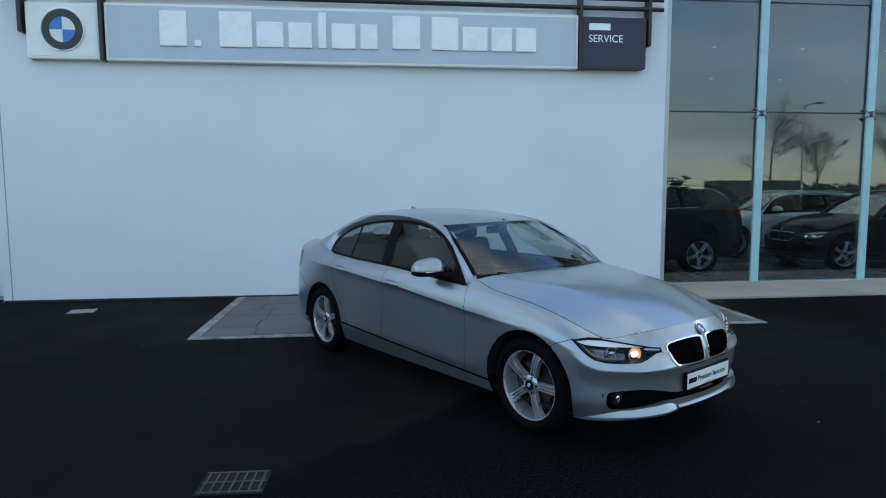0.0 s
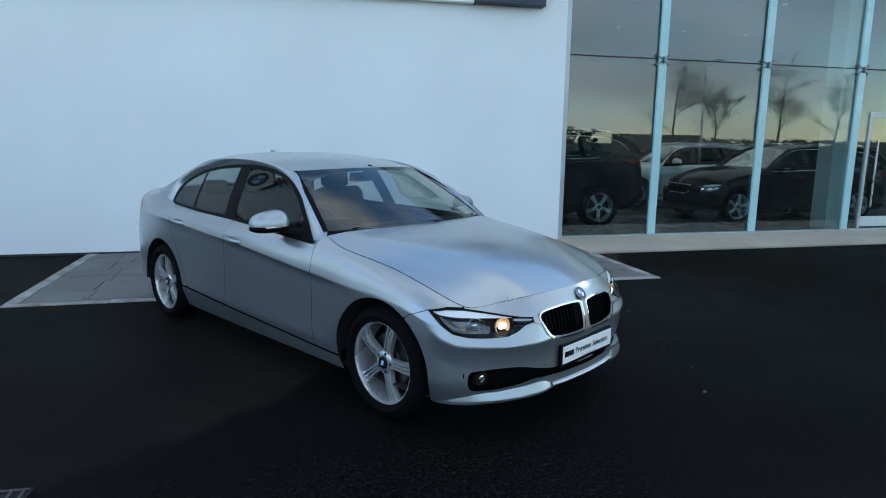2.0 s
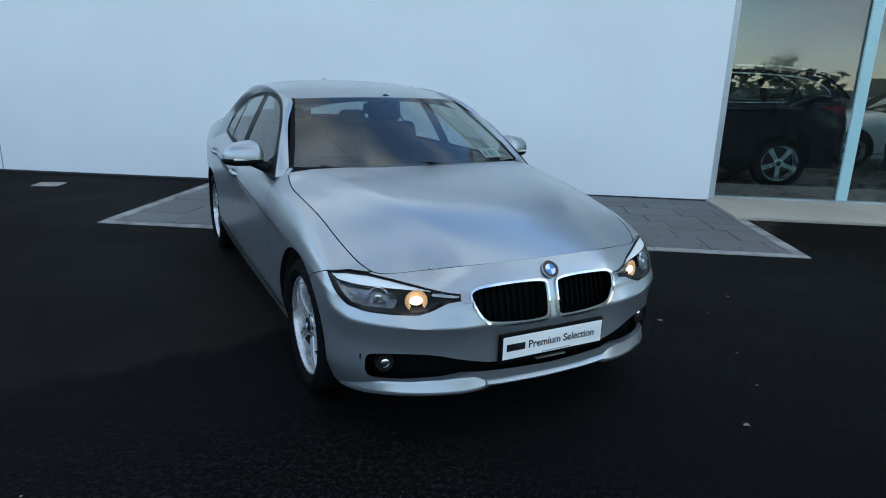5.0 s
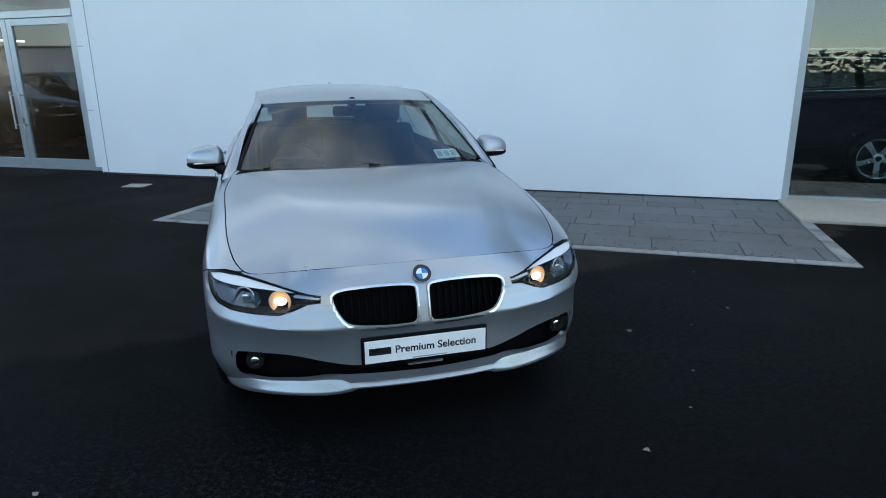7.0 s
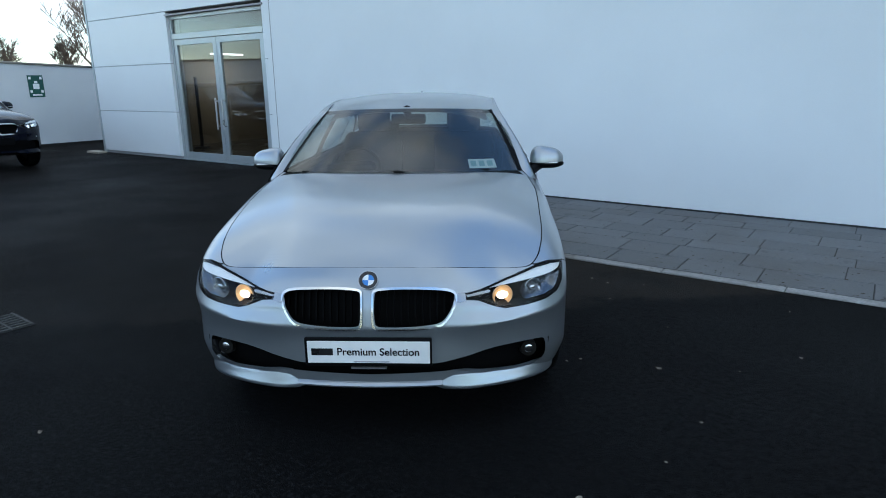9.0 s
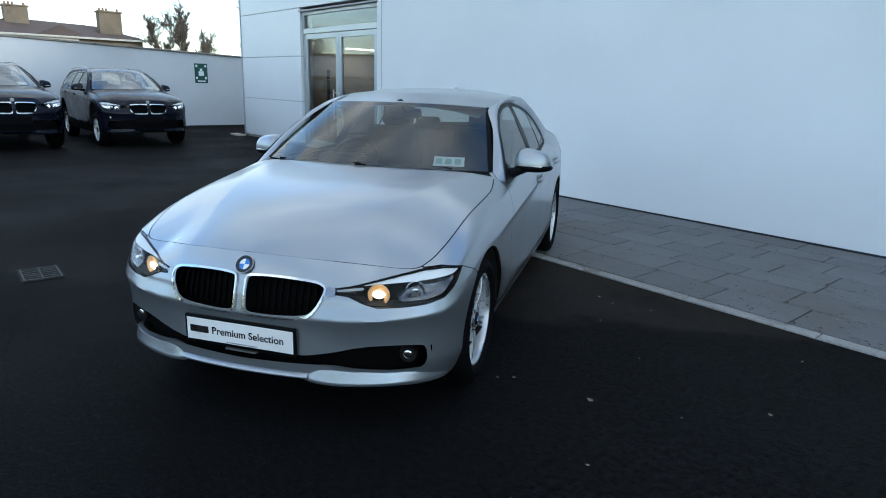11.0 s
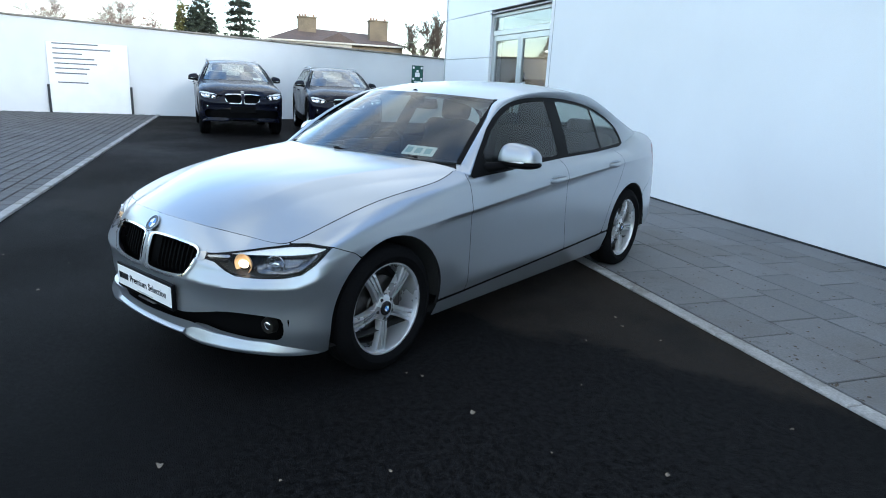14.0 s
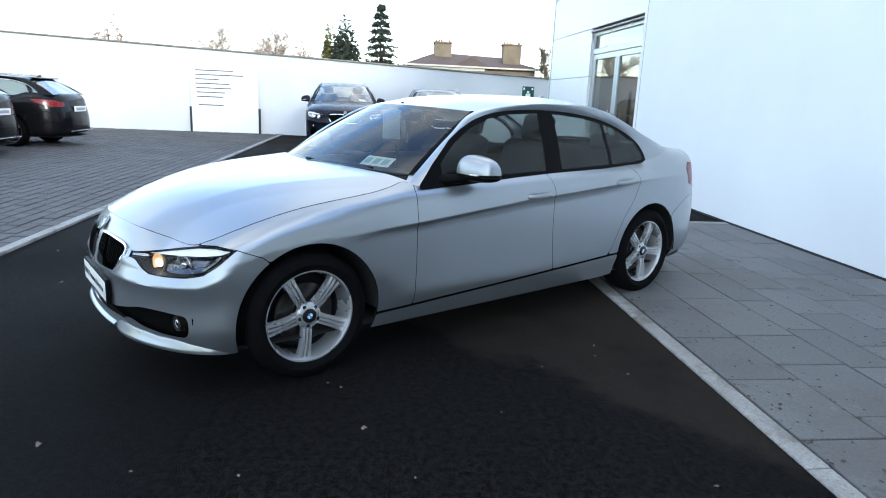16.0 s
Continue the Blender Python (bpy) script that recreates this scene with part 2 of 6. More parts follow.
soil(M_SLAB, (0.072, 0.063, 0.054), 0.9, 0.48, 0.62, 0.5)
soil(M_SLAB, (0.22, 0.215, 0.20), 9.0, 0.66, 0.72, 0.5)
soil(M_SLAB, (0.030, 0.028, 0.026), 3.5, 0.60, 0.72, 0.8)
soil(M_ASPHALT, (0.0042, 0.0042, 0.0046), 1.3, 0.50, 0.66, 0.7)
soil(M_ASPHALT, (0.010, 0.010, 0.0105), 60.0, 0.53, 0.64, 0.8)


def paler_grain(mat, color, centre, radius, grain, most, least):
    """Paler grain mixed over the surface colour, thinning out from a middle."""
    n, l = mat.node_tree.nodes, mat.node_tree.links
    b = n["Principled BSDF"]
    old = b.inputs["Base Color"].links[0].from_socket
    geo, far, fade, no, rg, both, mx = (n.new("ShaderNode" + k) for k in ("NewGeometry", "VectorMath", "MapRange", "TexNoise", "MapRange", "Math", "MixRGB"))
    far.operation, far.inputs[1].default_value = "DISTANCE", (*centre, 0)
    fade.inputs["From Min"].default_value, fade.inputs["From Max"].default_value = radius, radius * 0.3
    fade.inputs["To Max"].default_value = most
    no.inputs["Scale"].default_value, no.inputs["Detail"].default_value, no.inputs["Roughness"].default_value = grain, 6, 0.75
    rg.inputs["From Min"].default_value, rg.inputs["From Max"].default_value = least, 0.60
    both.operation = "MULTIPLY"
    mx.inputs["Color2"].default_value = (*color, 1)
    l.new(geo.outputs["Position"], far.inputs[0])
    l.new(geo.outputs["Position"], no.inputs["Vector"])
    l.new(far.outputs["Value"], fade.inputs["Value"])
    l.new(no.outputs["Fac"], rg.inputs["Value"])
    l.new(fade.outputs["Result"], both.inputs[0])
    l.new(rg.outputs["Result"], both.inputs[1])
    l.new(both.outputs["Value"], mx.inputs["Fac"])
    l.new(old, mx.inputs["Color1"])
    l.new(mx.outputs["Color"], b.inputs["Base Color"])


paler_grain(M_ASPHALT, (0.034, 0.034, 0.036), (1.0, 3.2), 2.5, 42.0, 0.36, 0.51)
paler_grain(M_ASPHALT, (0.0145, 0.0143, 0.0148), (3.0, 6.0), 2.5, 30.0, 0.9, 0.40)
paler_grain(M_ASPHALT, (0.024, 0.024, 0.026), (-7.5, 4.6), 7.5, 22.0, 0.5, 0.44)
soil(M_SLAB, (0.022, 0.020, 0.018), 11.0, 0.66, 0.70, 0.75)
soil(M_KERB, (0.11, 0.10, 0.085), 3.0, 0.50, 0.62, 0.8)
soil(M_BLOCK, (0.045, 0.043, 0.041), 0.7, 0.48, 0.62, 0.7)

# ---- building helpers ----


def part(name, bm, mat, parent=None, label="", smooth=False, matrix=None):
    me = bpy.data.meshes.new(name)
    bm.to_mesh(me)
    bm.free()
    for mm in (mat if isinstance(mat, (list, tuple)) else [mat]):
        me.materials.append(mm)
    if smooth:
        me.polygons.foreach_set("use_smooth", [True] * len(me.polygons))
        me.set_sharp_from_angle(angle=radians(38))
    ob = new(name, me)
    if parent:
        ob.parent = parent
    if matrix is not None:
        ob.matrix_basis = matrix
    return tagged(ob, label)


def thing(name, label, category, m=None, group="", kind=""):
    ob = new(name)
    ob.empty_display_size = 0.1
    if m is not None:
        ob.matrix_basis = m
    return tagged(ob, label, category, group, kind)


def box(bm, x0, x1, y0, y1, z0, z1, bevel=0.0, segs=2):
    r = bmesh.ops.create_cube(bm, size=1.0, matrix=Matrix.Translation(((x0 + x1) / 2, (y0 + y1) / 2, (z0 + z1) / 2)) @ Matrix.Diagonal((x1 - x0, y1 - y0, z1 - z0, 1)))
    if bevel:
        edges = list({e for v in r["verts"] for e in v.link_edges})
        bmesh.ops.bevel(bm, geom=edges, offset=bevel, segments=segs, affect="EDGES", profile=0.5)
    return bm


def boxed(x0, x1, y0, y1, z0, z1, bevel=0.0, segs=2):
    return box(bmesh.new(), x0, x1, y0, y1, z0, z1, bevel, segs)


def tube(bm, p, q, r0, r1=None, n=10, caps=True):
    p, q = Vector(p), Vector(q)
    m = Matrix.Translation((p + q) / 2) @ (q - p).to_track_quat("Z", "Y").to_matrix().to_4x4()
    bmesh.ops.create_cone(bm, cap_ends=caps, segments=n, radius1=r0, radius2=r0 if r1 is None else r1, depth=(q - p).length, matrix=m)
    return bm


def prism(bm, outline, depth, m=Matrix.Identity(4)):
    """A flat outline (x, y) made thick along z, then posed by m."""
    lo = [bm.verts.new(m @ Vector((x, y, 0))) for x, y in outline]
    hi = [bm.verts.new(m @ Vector((x, y, depth))) for x, y in outline]
    bm.faces.new(lo[::-1])
    bm.faces.new(hi)
    for a in range(len(lo)):
        b = (a + 1) % len(lo)
        bm.faces.new((lo[a], lo[b], hi[b], hi[a]))
    return bm


def letters(name, text, size, depth, mat, parent, m, bold=0.0):
    """A line of writing in the built-in font, as a mesh."""
    cu = bpy.data.curves.new(name, "FONT")
    cu.body, cu.size, cu.extrude, cu.offset = text, size, depth, bold
    ob = bpy.data.objects.new(name, cu)
    me = bpy.data.meshes.new_from_object(ob)
    bpy.data.objects.remove(ob)
    me.materials.append(mat)
    ob = new(name, me)
    ob.parent, ob.matrix_basis = parent, m
    return ob


# ---- the setting ----
WALL_Y, DOOR_Y, GLASS_Y, BACK_X = 10.045, 10.27, 10.24, -16.0
bm = bmesh.new()
bmesh.ops.create_grid(bm, x_segments=4, y_segments=4, size=600)
tagged(part("ground", bm, M_ASPHALT), "dark asphalt forecourt with damp and paler patches", "ground", kind="structure")

tagged(part("wall_front", boxed(-5.5, 4.5, WALL_Y, WALL_Y + 0.3, 0, 4.95), M_RENDER), "smooth white rendered showroom wall", "wall", kind="structure")
part("plinth_gap", boxed(-5.49, 4.49, WALL_Y - 0.004, WALL_Y, 0.0, 0.03), M_DARK, bpy.data.objects["wall_front"])
# vertical panel joint near the wall's end
part("joint", boxed(-5.385, -5.37, WALL_Y - 0.003, WALL_Y, 0, 4.95), M_GREY, bpy.data.objects["wall_front"])

# door wall: composite panels, set back from the rendered wall
DW = thing("wall_entrance", "white composite panel wall with an entrance", "wall", kind="structure")
DX0, DX1, DZ = -8.84, -5.86, 2.93          # opening
WX0, WX1 = -12.0, -5.5
for z0, z1 in ((0.06, 1.0), (1.0, 2.0), (2.0, 3.02), (3.02, 4.0), (4.0, 4.95)):
    if z1 <= 3.1:
        part("panel", boxed(WX0 + 0.006, DX0 - 0.004, DOOR_Y, DOOR_Y + 0.3, z0 + 0.006, z1 - 0.006, 0.004, 1), M_PANEL, DW)
        part("panel", boxed(DX1 + 0.004, WX1 - 0.004, DOOR_Y, DOOR_Y + 0.3, z0 + 0.006, z1 - 0.006, 0.004, 1), M_PANEL, DW)
    else:
        part("panel", boxed(WX0 + 0.006, WX1 - 0.004, DOOR_Y, DOOR_Y + 0.3, z0 + 0.006, z1 - 0.006, 0.004, 1), M_PANEL, DW)
part("backing", boxed(WX0 + 0.02, DX0 - 0.02, DOOR_Y + 0.03, DOOR_Y + 0.28, 0, 4.94), M_GREY, DW)
part("backing", boxed(DX1 + 0.02, WX1, DOOR_Y + 0.03, DOOR_Y + 0.28, 0, 4.94), M_GREY, DW)
part("backing", boxed(DX0 - 0.02, DX1 + 0.02, DOOR_Y + 0.03, DOOR_Y + 0.28, DZ + 0.09, 4.94), M_GREY, DW)
part("corner_trim", boxed(WX0 - 0.05, WX0 + 0.004, DOOR_Y - 0.02, DOOR_Y + 0.3, 0, 4.95, 0.006), M_ALU, DW)
part("drip_edge", boxed(DX0 - 0.01, DX1 + 0.05, DOOR_Y - 0.03, DOOR_Y + 0.05, DZ, DZ + 0.032), M_GREY, DW)
tagged(part("wall_side", boxed(WX0, WX0 + 0.3, DOOR_Y + 0.302, 34, 0, 4.95), M_PANEL), "white panel side wall", "wall", kind="structure")
tagged(part("doorstep", boxed(WX0 - 0.25, WX0 + 0.25, DOOR_Y - 0.34, DOOR_Y - 0.12, 0, 0.05, 0.01), M_CONC), "low pale concrete strip at the corner", "step", kind="structure")

door = thing("door_1", "grey aluminium double door with tall glass panes", "door", kind="structure")
FY = DOOR_Y + 0.10
part("frame", boxed(DX0, DX0 + 0.07, FY - 0.04, FY + 0.06, 0, DZ, 0.004, 1), M_ALU, door)
part("frame", boxed(DX1 - 0.07, DX1, FY - 0.04, FY + 0.06, 0, DZ, 0.004, 1), M_ALU, door)
part("frame", boxed(DX0 + 0.07, DX1 - 0.07, FY - 0.04, FY + 0.06, DZ - 0.07, DZ, 0.004, 1), M_ALU, door)
part("transom", boxed(DX0 + 0.07, DX1 - 0.07, FY - 0.05, FY + 0.06, 2.47, 2.58, 0.004, 1), M_ALU, door)
part("threshold", boxed(DX0, DX1, FY - 0.07, FY + 0.06, 0, 0.025), M_ALU, door)
part("fanlight", boxed(DX0 + 0.07, DX1 - 0.07, FY - 0.004, FY + 0.004, 2.58, DZ - 0.07), M_DOORGLASS, door).visible_shadow = False
mid = (DX0 + DX1) / 2
for x0, x1, hx in ((DX0 + 0.075, mid - 0.004, mid - 0.10), (mid + 0.004, DX1 - 0.075, mid + 0.10)):
    leaf = part("door_leaf", boxed(x0, x0 + 0.11, FY - 0.03, FY + 0.03, 0.03, 2.465, 0.004, 1), M_ALU, door)
    part("stile", boxed(x1 - 0.11, x1, FY - 0.03, FY + 0.03, 0.03, 2.465, 0.004, 1), M_ALU, leaf)
    part("rail", boxed(x0 + 0.11, x1 - 0.11, FY - 0.03, FY + 0.03, 2.355, 2.465, 0.004, 1), M_ALU, leaf)
    part("rail", boxed(x0 + 0.11, x1 - 0.11, FY - 0.03, FY + 0.03, 0.03, 0.17, 0.004, 1), M_ALU, leaf)
    part("pane", boxed(x0 + 0.11, x1 - 0.11, FY - 0.004, FY + 0.004, 0.17, 2.355), M_DOORGLASS, leaf).visible_shadow = False
    bm = bmesh.new()
    tube(bm, (hx, FY - 0.10, 0.68), (hx, FY - 0.10, 1.30), 0.016)
    tube(bm, (hx, FY - 0.10, 0.74), (hx, FY - 0.03, 0.74), 0.011)
    tube(bm, (hx, FY - 0.10, 1.24), (hx, FY - 0.03, 1.24), 0.011)
    part("handle", bm, M_STEEL, leaf, "round steel pull handle", smooth=True)
# lobby behind the entrance and its lamp
lob = thing("lobby", "dim entrance lobby behind the glass doors", "room", kind="structure")
part("floor", boxed(WX0 + 0.31, WX1 + 0.3, DOOR_Y + 0.31, 16, 0.005, 0.02), M_SHOWFLOOR, lob)
part("wall", boxed(WX0 + 0.31, WX1 + 0.3, 16, 16.2, 0, 3.4), M_LOBBY, lob)
part("wall", boxed(WX0 + 0.31, WX0 + 0.36, DOOR_Y + 0.31, 16, 0, 3.4), M_LOBBY, lob)
part("wall", boxed(WX1 + 0.3, WX1 + 0.45, WALL_Y + 0.31, 16.2, 0, 3.4), M_SHOWWALL, lob)
part("ceiling", boxed(WX0 + 0.31, WX1 + 0.45, DOOR_Y + 0.31, 16.2, 3.2, 3.4), M_SHOWCEIL, lob)
tube_light = tagged(part("strip_light", boxed(-11.03, -10.97, 12.8, 13.8, 2.33, 2.37, 0.01), M_TUBE), "slim white tube light hung in the lobby", "light")
for yy in (12.95, 13.65):
    part("hanger", tube(bmesh.new(), (-11.0, yy, 2.36), (-11.0, yy, 3.2), 0.004, n=6), M_DARK, tube_light)
stand = thing("display_stand", "slim dark display stand in the lobby", "stand", pose(-10.6, 12.0, 0.02))
part("base", tube(bmesh.new(), (0, 0, 0), (0, 0, 0.03), 0.20, 0.18, 20), M_DARK, stand)
part("pole", tube(bmesh.new(), (0, 0, 0.03), (0, 0, 1.74), 0.045, 0.04, 14), M_DARK, stand)

lobby_lamp = new("lobby_light", bpy.data.lights.new("lobby_light", "AREA"))
lobby_lamp.data.shape, lobby_lamp.data.size, lobby_lamp.data.size_y, lobby_lamp.data.energy, lobby_lamp.data.color = "RECTANGLE", 0.06, 1.0, 4.5, (1.0, 0.92, 0.80)
lobby_lamp.matrix_world = pose(-11.0, 13.3, 2.32)

# ---- glazed showroom front ----
GX0, GX1 = 4.58, 26.2
glz = thing("window_1", "tall shopfront glazing with pale teal fins", "window", kind="structure")
FINS = [6.24 + 1.96 * i for i in range(11)]
edges = [GX0] + FINS
for a, b in zip(edges[:-1], edges[1:]):
    for z0, z1 in ((0.06, 4.62), (4.64, 6.3)):
        p = part("pane", boxed(a + 0.006, b - 0.006, GLASS_Y - 0.006, GLASS_Y + 0.006, z0, z1), M_GLAZE, glz)
        p.visible_shadow = False
fin_bm = boxed(-0.07, 0.07, -0.055, -0.012, 0.06, 6.3, 0.008, 2)
fin = part("fin", fin_bm, M_FIN, glz, "pale teal glass fin")
fin.location = (FINS[0], GLASS_Y, 0)
clip_bm = boxed(-0.018, 0.018, -0.10, -0.05, -0.05, 0.05, 0.006)
for dx, dz in ((-.10, .07), (.10, .07), (-.10, -.07), (.10, -.07)):
    tube(clip_bm, (0, -.075, 0), (dx, -.045, dz), .011, .008, 8)
    tube(clip_bm, (dx, -.06, dz), (dx, -.012, dz), .018, n=10)
clip = part("clip", clip_bm, M_CLAMP, glz, "four-armed steel glass clamp", smooth=True)
clip.location = (FINS[0], GLASS_Y, 2.85)
for x in FINS[1:]:
    for src, z in ((fin, 0), (clip, 2.85)):
        o = new(src.name.split(".")[0], src.data)
        o.parent, o.location = glz, (x, GLASS_Y, z)
part("cable", tube(bmesh.new(), (GX0, GLASS_Y - 0.03, 2.87), (GX1, GLASS_Y - 0.03, 2.87), 0.007, n=6), M_DARK, glz)
part("jamb", boxed(4.502, GX0, WALL_Y + 0.02, GLASS_Y + 0.06, 0.04, 6.3, 0.004, 1), M_ALU, glz)
part("head", boxed(4.502, GX1, GLASS_Y - 0.10, GLASS_Y + 0.10, 6.3, 6.6), M_ALU, glz)
# out of view: panel added so the windscreen mirrors a dark upper front
part("dark_backing", boxed(GX0, GX1, GLASS_Y + 0.25, GLASS_Y + 0.35, 5.1, 6.3), M_DARK, glz, "dark panel added behind the upper glass to darken reflections")
part("sill", boxed(GX0, GX1, GLASS_Y - 0.06, GLASS_Y + 0.06, 0.04, 0.058), M_ALU, glz)
# a glazed door in the third bay, behind the fins' line
dr2 = part("door_frame", boxed(10.47, 10.53, GLASS_Y - 0.03, GLASS_Y + 0.03, 0.06, 2.14, 0.004, 1), M_ALU, glz, "grey door frame in the glazing")
part("post", boxed(11.90, 11.96, GLASS_Y - 0.03, GLASS_Y + 0.03, 0.06, 2.14, 0.004, 1), M_ALU, dr2)
part("header", boxed(10.53, 11.90, GLASS_Y - 0.03, GLASS_Y + 0.03, 2.06, 2.14, 0.004, 1), M_ALU, dr2)
part("bottom_rail", boxed(10.53, 11.90, GLASS_Y - 0.025, GLASS_Y + 0.025, 0.10, 0.28, 0.004, 1), M_PILLAR, dr2)
part("pull_bar", tube(bmesh.new(), (10.66, GLASS_Y - 0.08, 0.45), (10.66, GLASS_Y - 0.08, 1.65), 0.016), M_STEEL, dr2, smooth=True)
tagged(part("apron", boxed(4.47, 26.6, 8.93, GLASS_Y + 0.1, 0, 0.04, 0.01), M_CONC), "pale concrete strip along the shopfront", "pavement", kind="structure")
show = thing("showroom", "dim showroom behind the shopfront glass", "room", kind="structure")
part("floor", boxed(0.2, 26.4, GLASS_Y + 0.11, 26, 0, 0.035), M_SHOWFLOOR, show)
part("wall", boxed(0.2, 4.5, 26, 26.2, 0, 4.65), M_SHOWWALL, show)
part("wall", boxed(4.5, 26.4, 26, 26.2, 0, 5.1), M_SHOWWALL, show)
part("wall", boxed(0.0, 0.2, WALL_Y + 0.302, 26.2, 0, 4.65), M_SHOWWALL, show)
part("wall", boxed(26.4, 26.6, GLASS_Y - 0.1, 26.2, 0, 6.3), M_RENDER, show)
part("wall", boxed(4.45, 4.5, WALL_Y + 0.31, 26, 4.66, 5.1), M_SHOWWALL, show)
part("ceiling", boxed(4.5, 26.4, GLASS_Y + 0.12, 26, 4.9, 5.1), M_SHOWCEIL, show)
tagged(part("roof_showroom", boxed(4.2, 26.6, WALL_Y + 0.302, 34, 6.302, 6.6), M_GREY), "flat showroom roof", "roof", kind="structure")
tagged(part("roof_slab", boxed(-12.0, 4.198, WALL_Y + 0.302, 34, 4.66, 4.94), M_GREY), "flat building roof", "roof", kind="structure")
tagged(part("wall_upper", boxed(4.2, 4.498, WALL_Y + 0.31, 26, 4.952, 6.3), M_RENDER), "white upper side wall of the showroom", "wall", kind="structure")
tagged(part("pillar", boxed(9.95, 10.45, 10.40, 10.75, 0.036, 4.9, 0.01), M_PILLAR), "pale plastered showroom pillar", "pillar", kind="structure")
# added downlights, barely glowing, as a nominal source for the fill lamps
spot_bm = bmesh.new()
bmesh.ops.create_cone(spot_bm, cap_ends=True, segments=14, radius1=0.05, radius2=0.05, depth=0.03)
first = None
for i, x in enumerate((5.6, 7.8, 10.0, 12.2, 14.4)):
    for y in (14.5, 18.5):
        if first is None:
            first = tagged(part("downlight", spot_bm, M_SPOT), "small round downlight added to the showroom ceiling", "light", "showroom downlights")
            first.location = (x, y, 4.885)
        else:
            copy_thing(first, pose(x, y, 4.885))

# added fill lamps, far larger than the downlights, to brighten the showroom
for x in (6.0, 11.0, 16.0):
    lamp = new("showroom_fill", bpy.data.lights.new("showroom_fill", "AREA"))
    lamp.data.shape, lamp.data.size, lamp.data.size_y, lamp.data.energy, lamp.data.color = "RECTANGLE", 4.0, 8.0, 30.0, (1.0, 0.94, 0.86)
    lamp.matrix_world = pose(x, 16.0, 4.84)

# ---- fascia signs ----
SY = WALL_Y - 0.13
SIGNS = Matrix.Translation((0.032, 0, -0.035)) @ Matrix.Diagonal((0.9825, 1, 1, 1))
logo_sign = thing("logo_sign", "square pale sign with a round blue and white emblem", "sign", SIGNS)
part("tray", boxed(-5.02, -4.02, SY, WALL_Y, 3.50, 4.27, 0.012), M_SIGNRIM, logo_sign)
part("face", boxed(-4.98, -4.06, SY - 0.006, SY - 0.002, 3.54, 4.24), M_SIGNRIM, logo_sign)


def roundel(parent, m, r, thick=0.012):
    """A round emblem: a dark ring round four quarters."""
    def ring(r0, r1, z0, z1, a0=0.0, a1=360.0, n=40):
        b = bmesh.new()
        n = max(6, int(n * (a1 - a0) / 360))
        rows = []
        for i in range(n + 1):
            a = radians(a0 + (a1 - a0) * i / n)
            rows.append([b.verts.new((q * math.cos(a), q * math.sin(a), z)) for q, z in ((r0, z0), (r1, z0), (r1, z1), (r0, z1))])
        for u, v in zip(rows[:-1], rows[1:]):
            for k in range(4):
                b.faces.new((u[k], v[k], v[(k + 1) % 4], u[(k + 1) % 4]))
        bmesh.ops.remove_doubles(b, verts=b.verts, dist=1e-5)
        return b
    base = part("emblem", ring(r * 0.6, r * 0.965, 0, thick), M_BLACK, parent, "dark ring emblem", matrix=m)
    part("rim", ring(r * 0.965, r, 0, thick * 1.15), M_STEEL, base)
    for a in range(4):
        part("quarter", ring(0.001, r * 0.6, 0, thick * 0.9, 90 * a, 90 * a + 90), M_BLUE if a % 2 else M_WHITE, base)
    return base


FACE = Matrix(((1, 0, 0, 0), (0, 0, -1, 0), (0, 1, 0, 0), (0, 0, 0, 1)))     # flat outlines turned to face -y
roundel(logo_sign, Matrix.Translation((-4.52, SY - 0.006, 3.895)) @ FACE, 0.29, 0.02)

name_sign = thing("fascia_sign", "long pale blue-grey fascia sign with white raised lettering", "sign", SIGNS)
part("tray", boxed(-3.96, 3.04, SY, WALL_Y, 3.49, 4.29, 0.012), M_SIGNRIM, name_sign)
part("face", boxed(-3.92, 3.00, SY - 0.006, SY - 0.002, 3.53, 4.25), M_SIGN, name_sign)
# raised bars, one for each group of characters
for x0, x1, z0, z1 in ((-3.20, -2.82, 3.70, 4.19), (-2.72, -2.62, 3.70, 3.80), (-2.37, -1.90, 3.70, 4.20), (-1.84, -1.45, 3.71, 4.07), (-1.38, -1.04, 3.71, 4.07),
                       (-0.95, -0.83, 3.71, 4.22), (-0.75, -0.40, 3.71, 4.07), (-0.33, -0.07, 3.71, 4.07), (0.15, 0.57, 3.72, 4.20),
                       (0.74, 1.15, 3.72, 4.20), (1.21, 1.60, 3.72, 4.07), (1.66, 1.98, 3.72, 4.07), (2.04, 2.36, 3.72, 4.07)):
    part("character_bar", boxed(x0, x1, SY - 0.035, SY - 0.007, z0, z1, 0.012), M_LETTER, name_sign)

svc = thing("service_sign", "dark navy box sign with small white lettering", "sign", SIGNS)
part("box", boxed(3.10, 4.13, SY - 0.03, WALL_Y, 3.50, 4.27, 0.012), M_NAVY, svc)
part("bar", boxed(3.20, 3.54, SY - 0.036, SY - 0.031, 4.07, 4.17), M_LETTER, svc)
letters("lettering", "SERVICE", 0.155, 0.002, M_LETTER, svc, Matrix.Translation((3.19, SY - 0.033, 3.895)) @ FACE)

rail = thing("sign_rail", "dark steel tube rail with brackets above the signs", "rail", SIGNS)
for z, r in ((4.40, 0.035), (4.54, 0.03)):
    part("tube", tube(bmesh.new(), (-5.3, SY - 0.02, z), (4.40, SY - 0.02, z), r), M_DARK, rail, smooth=True)
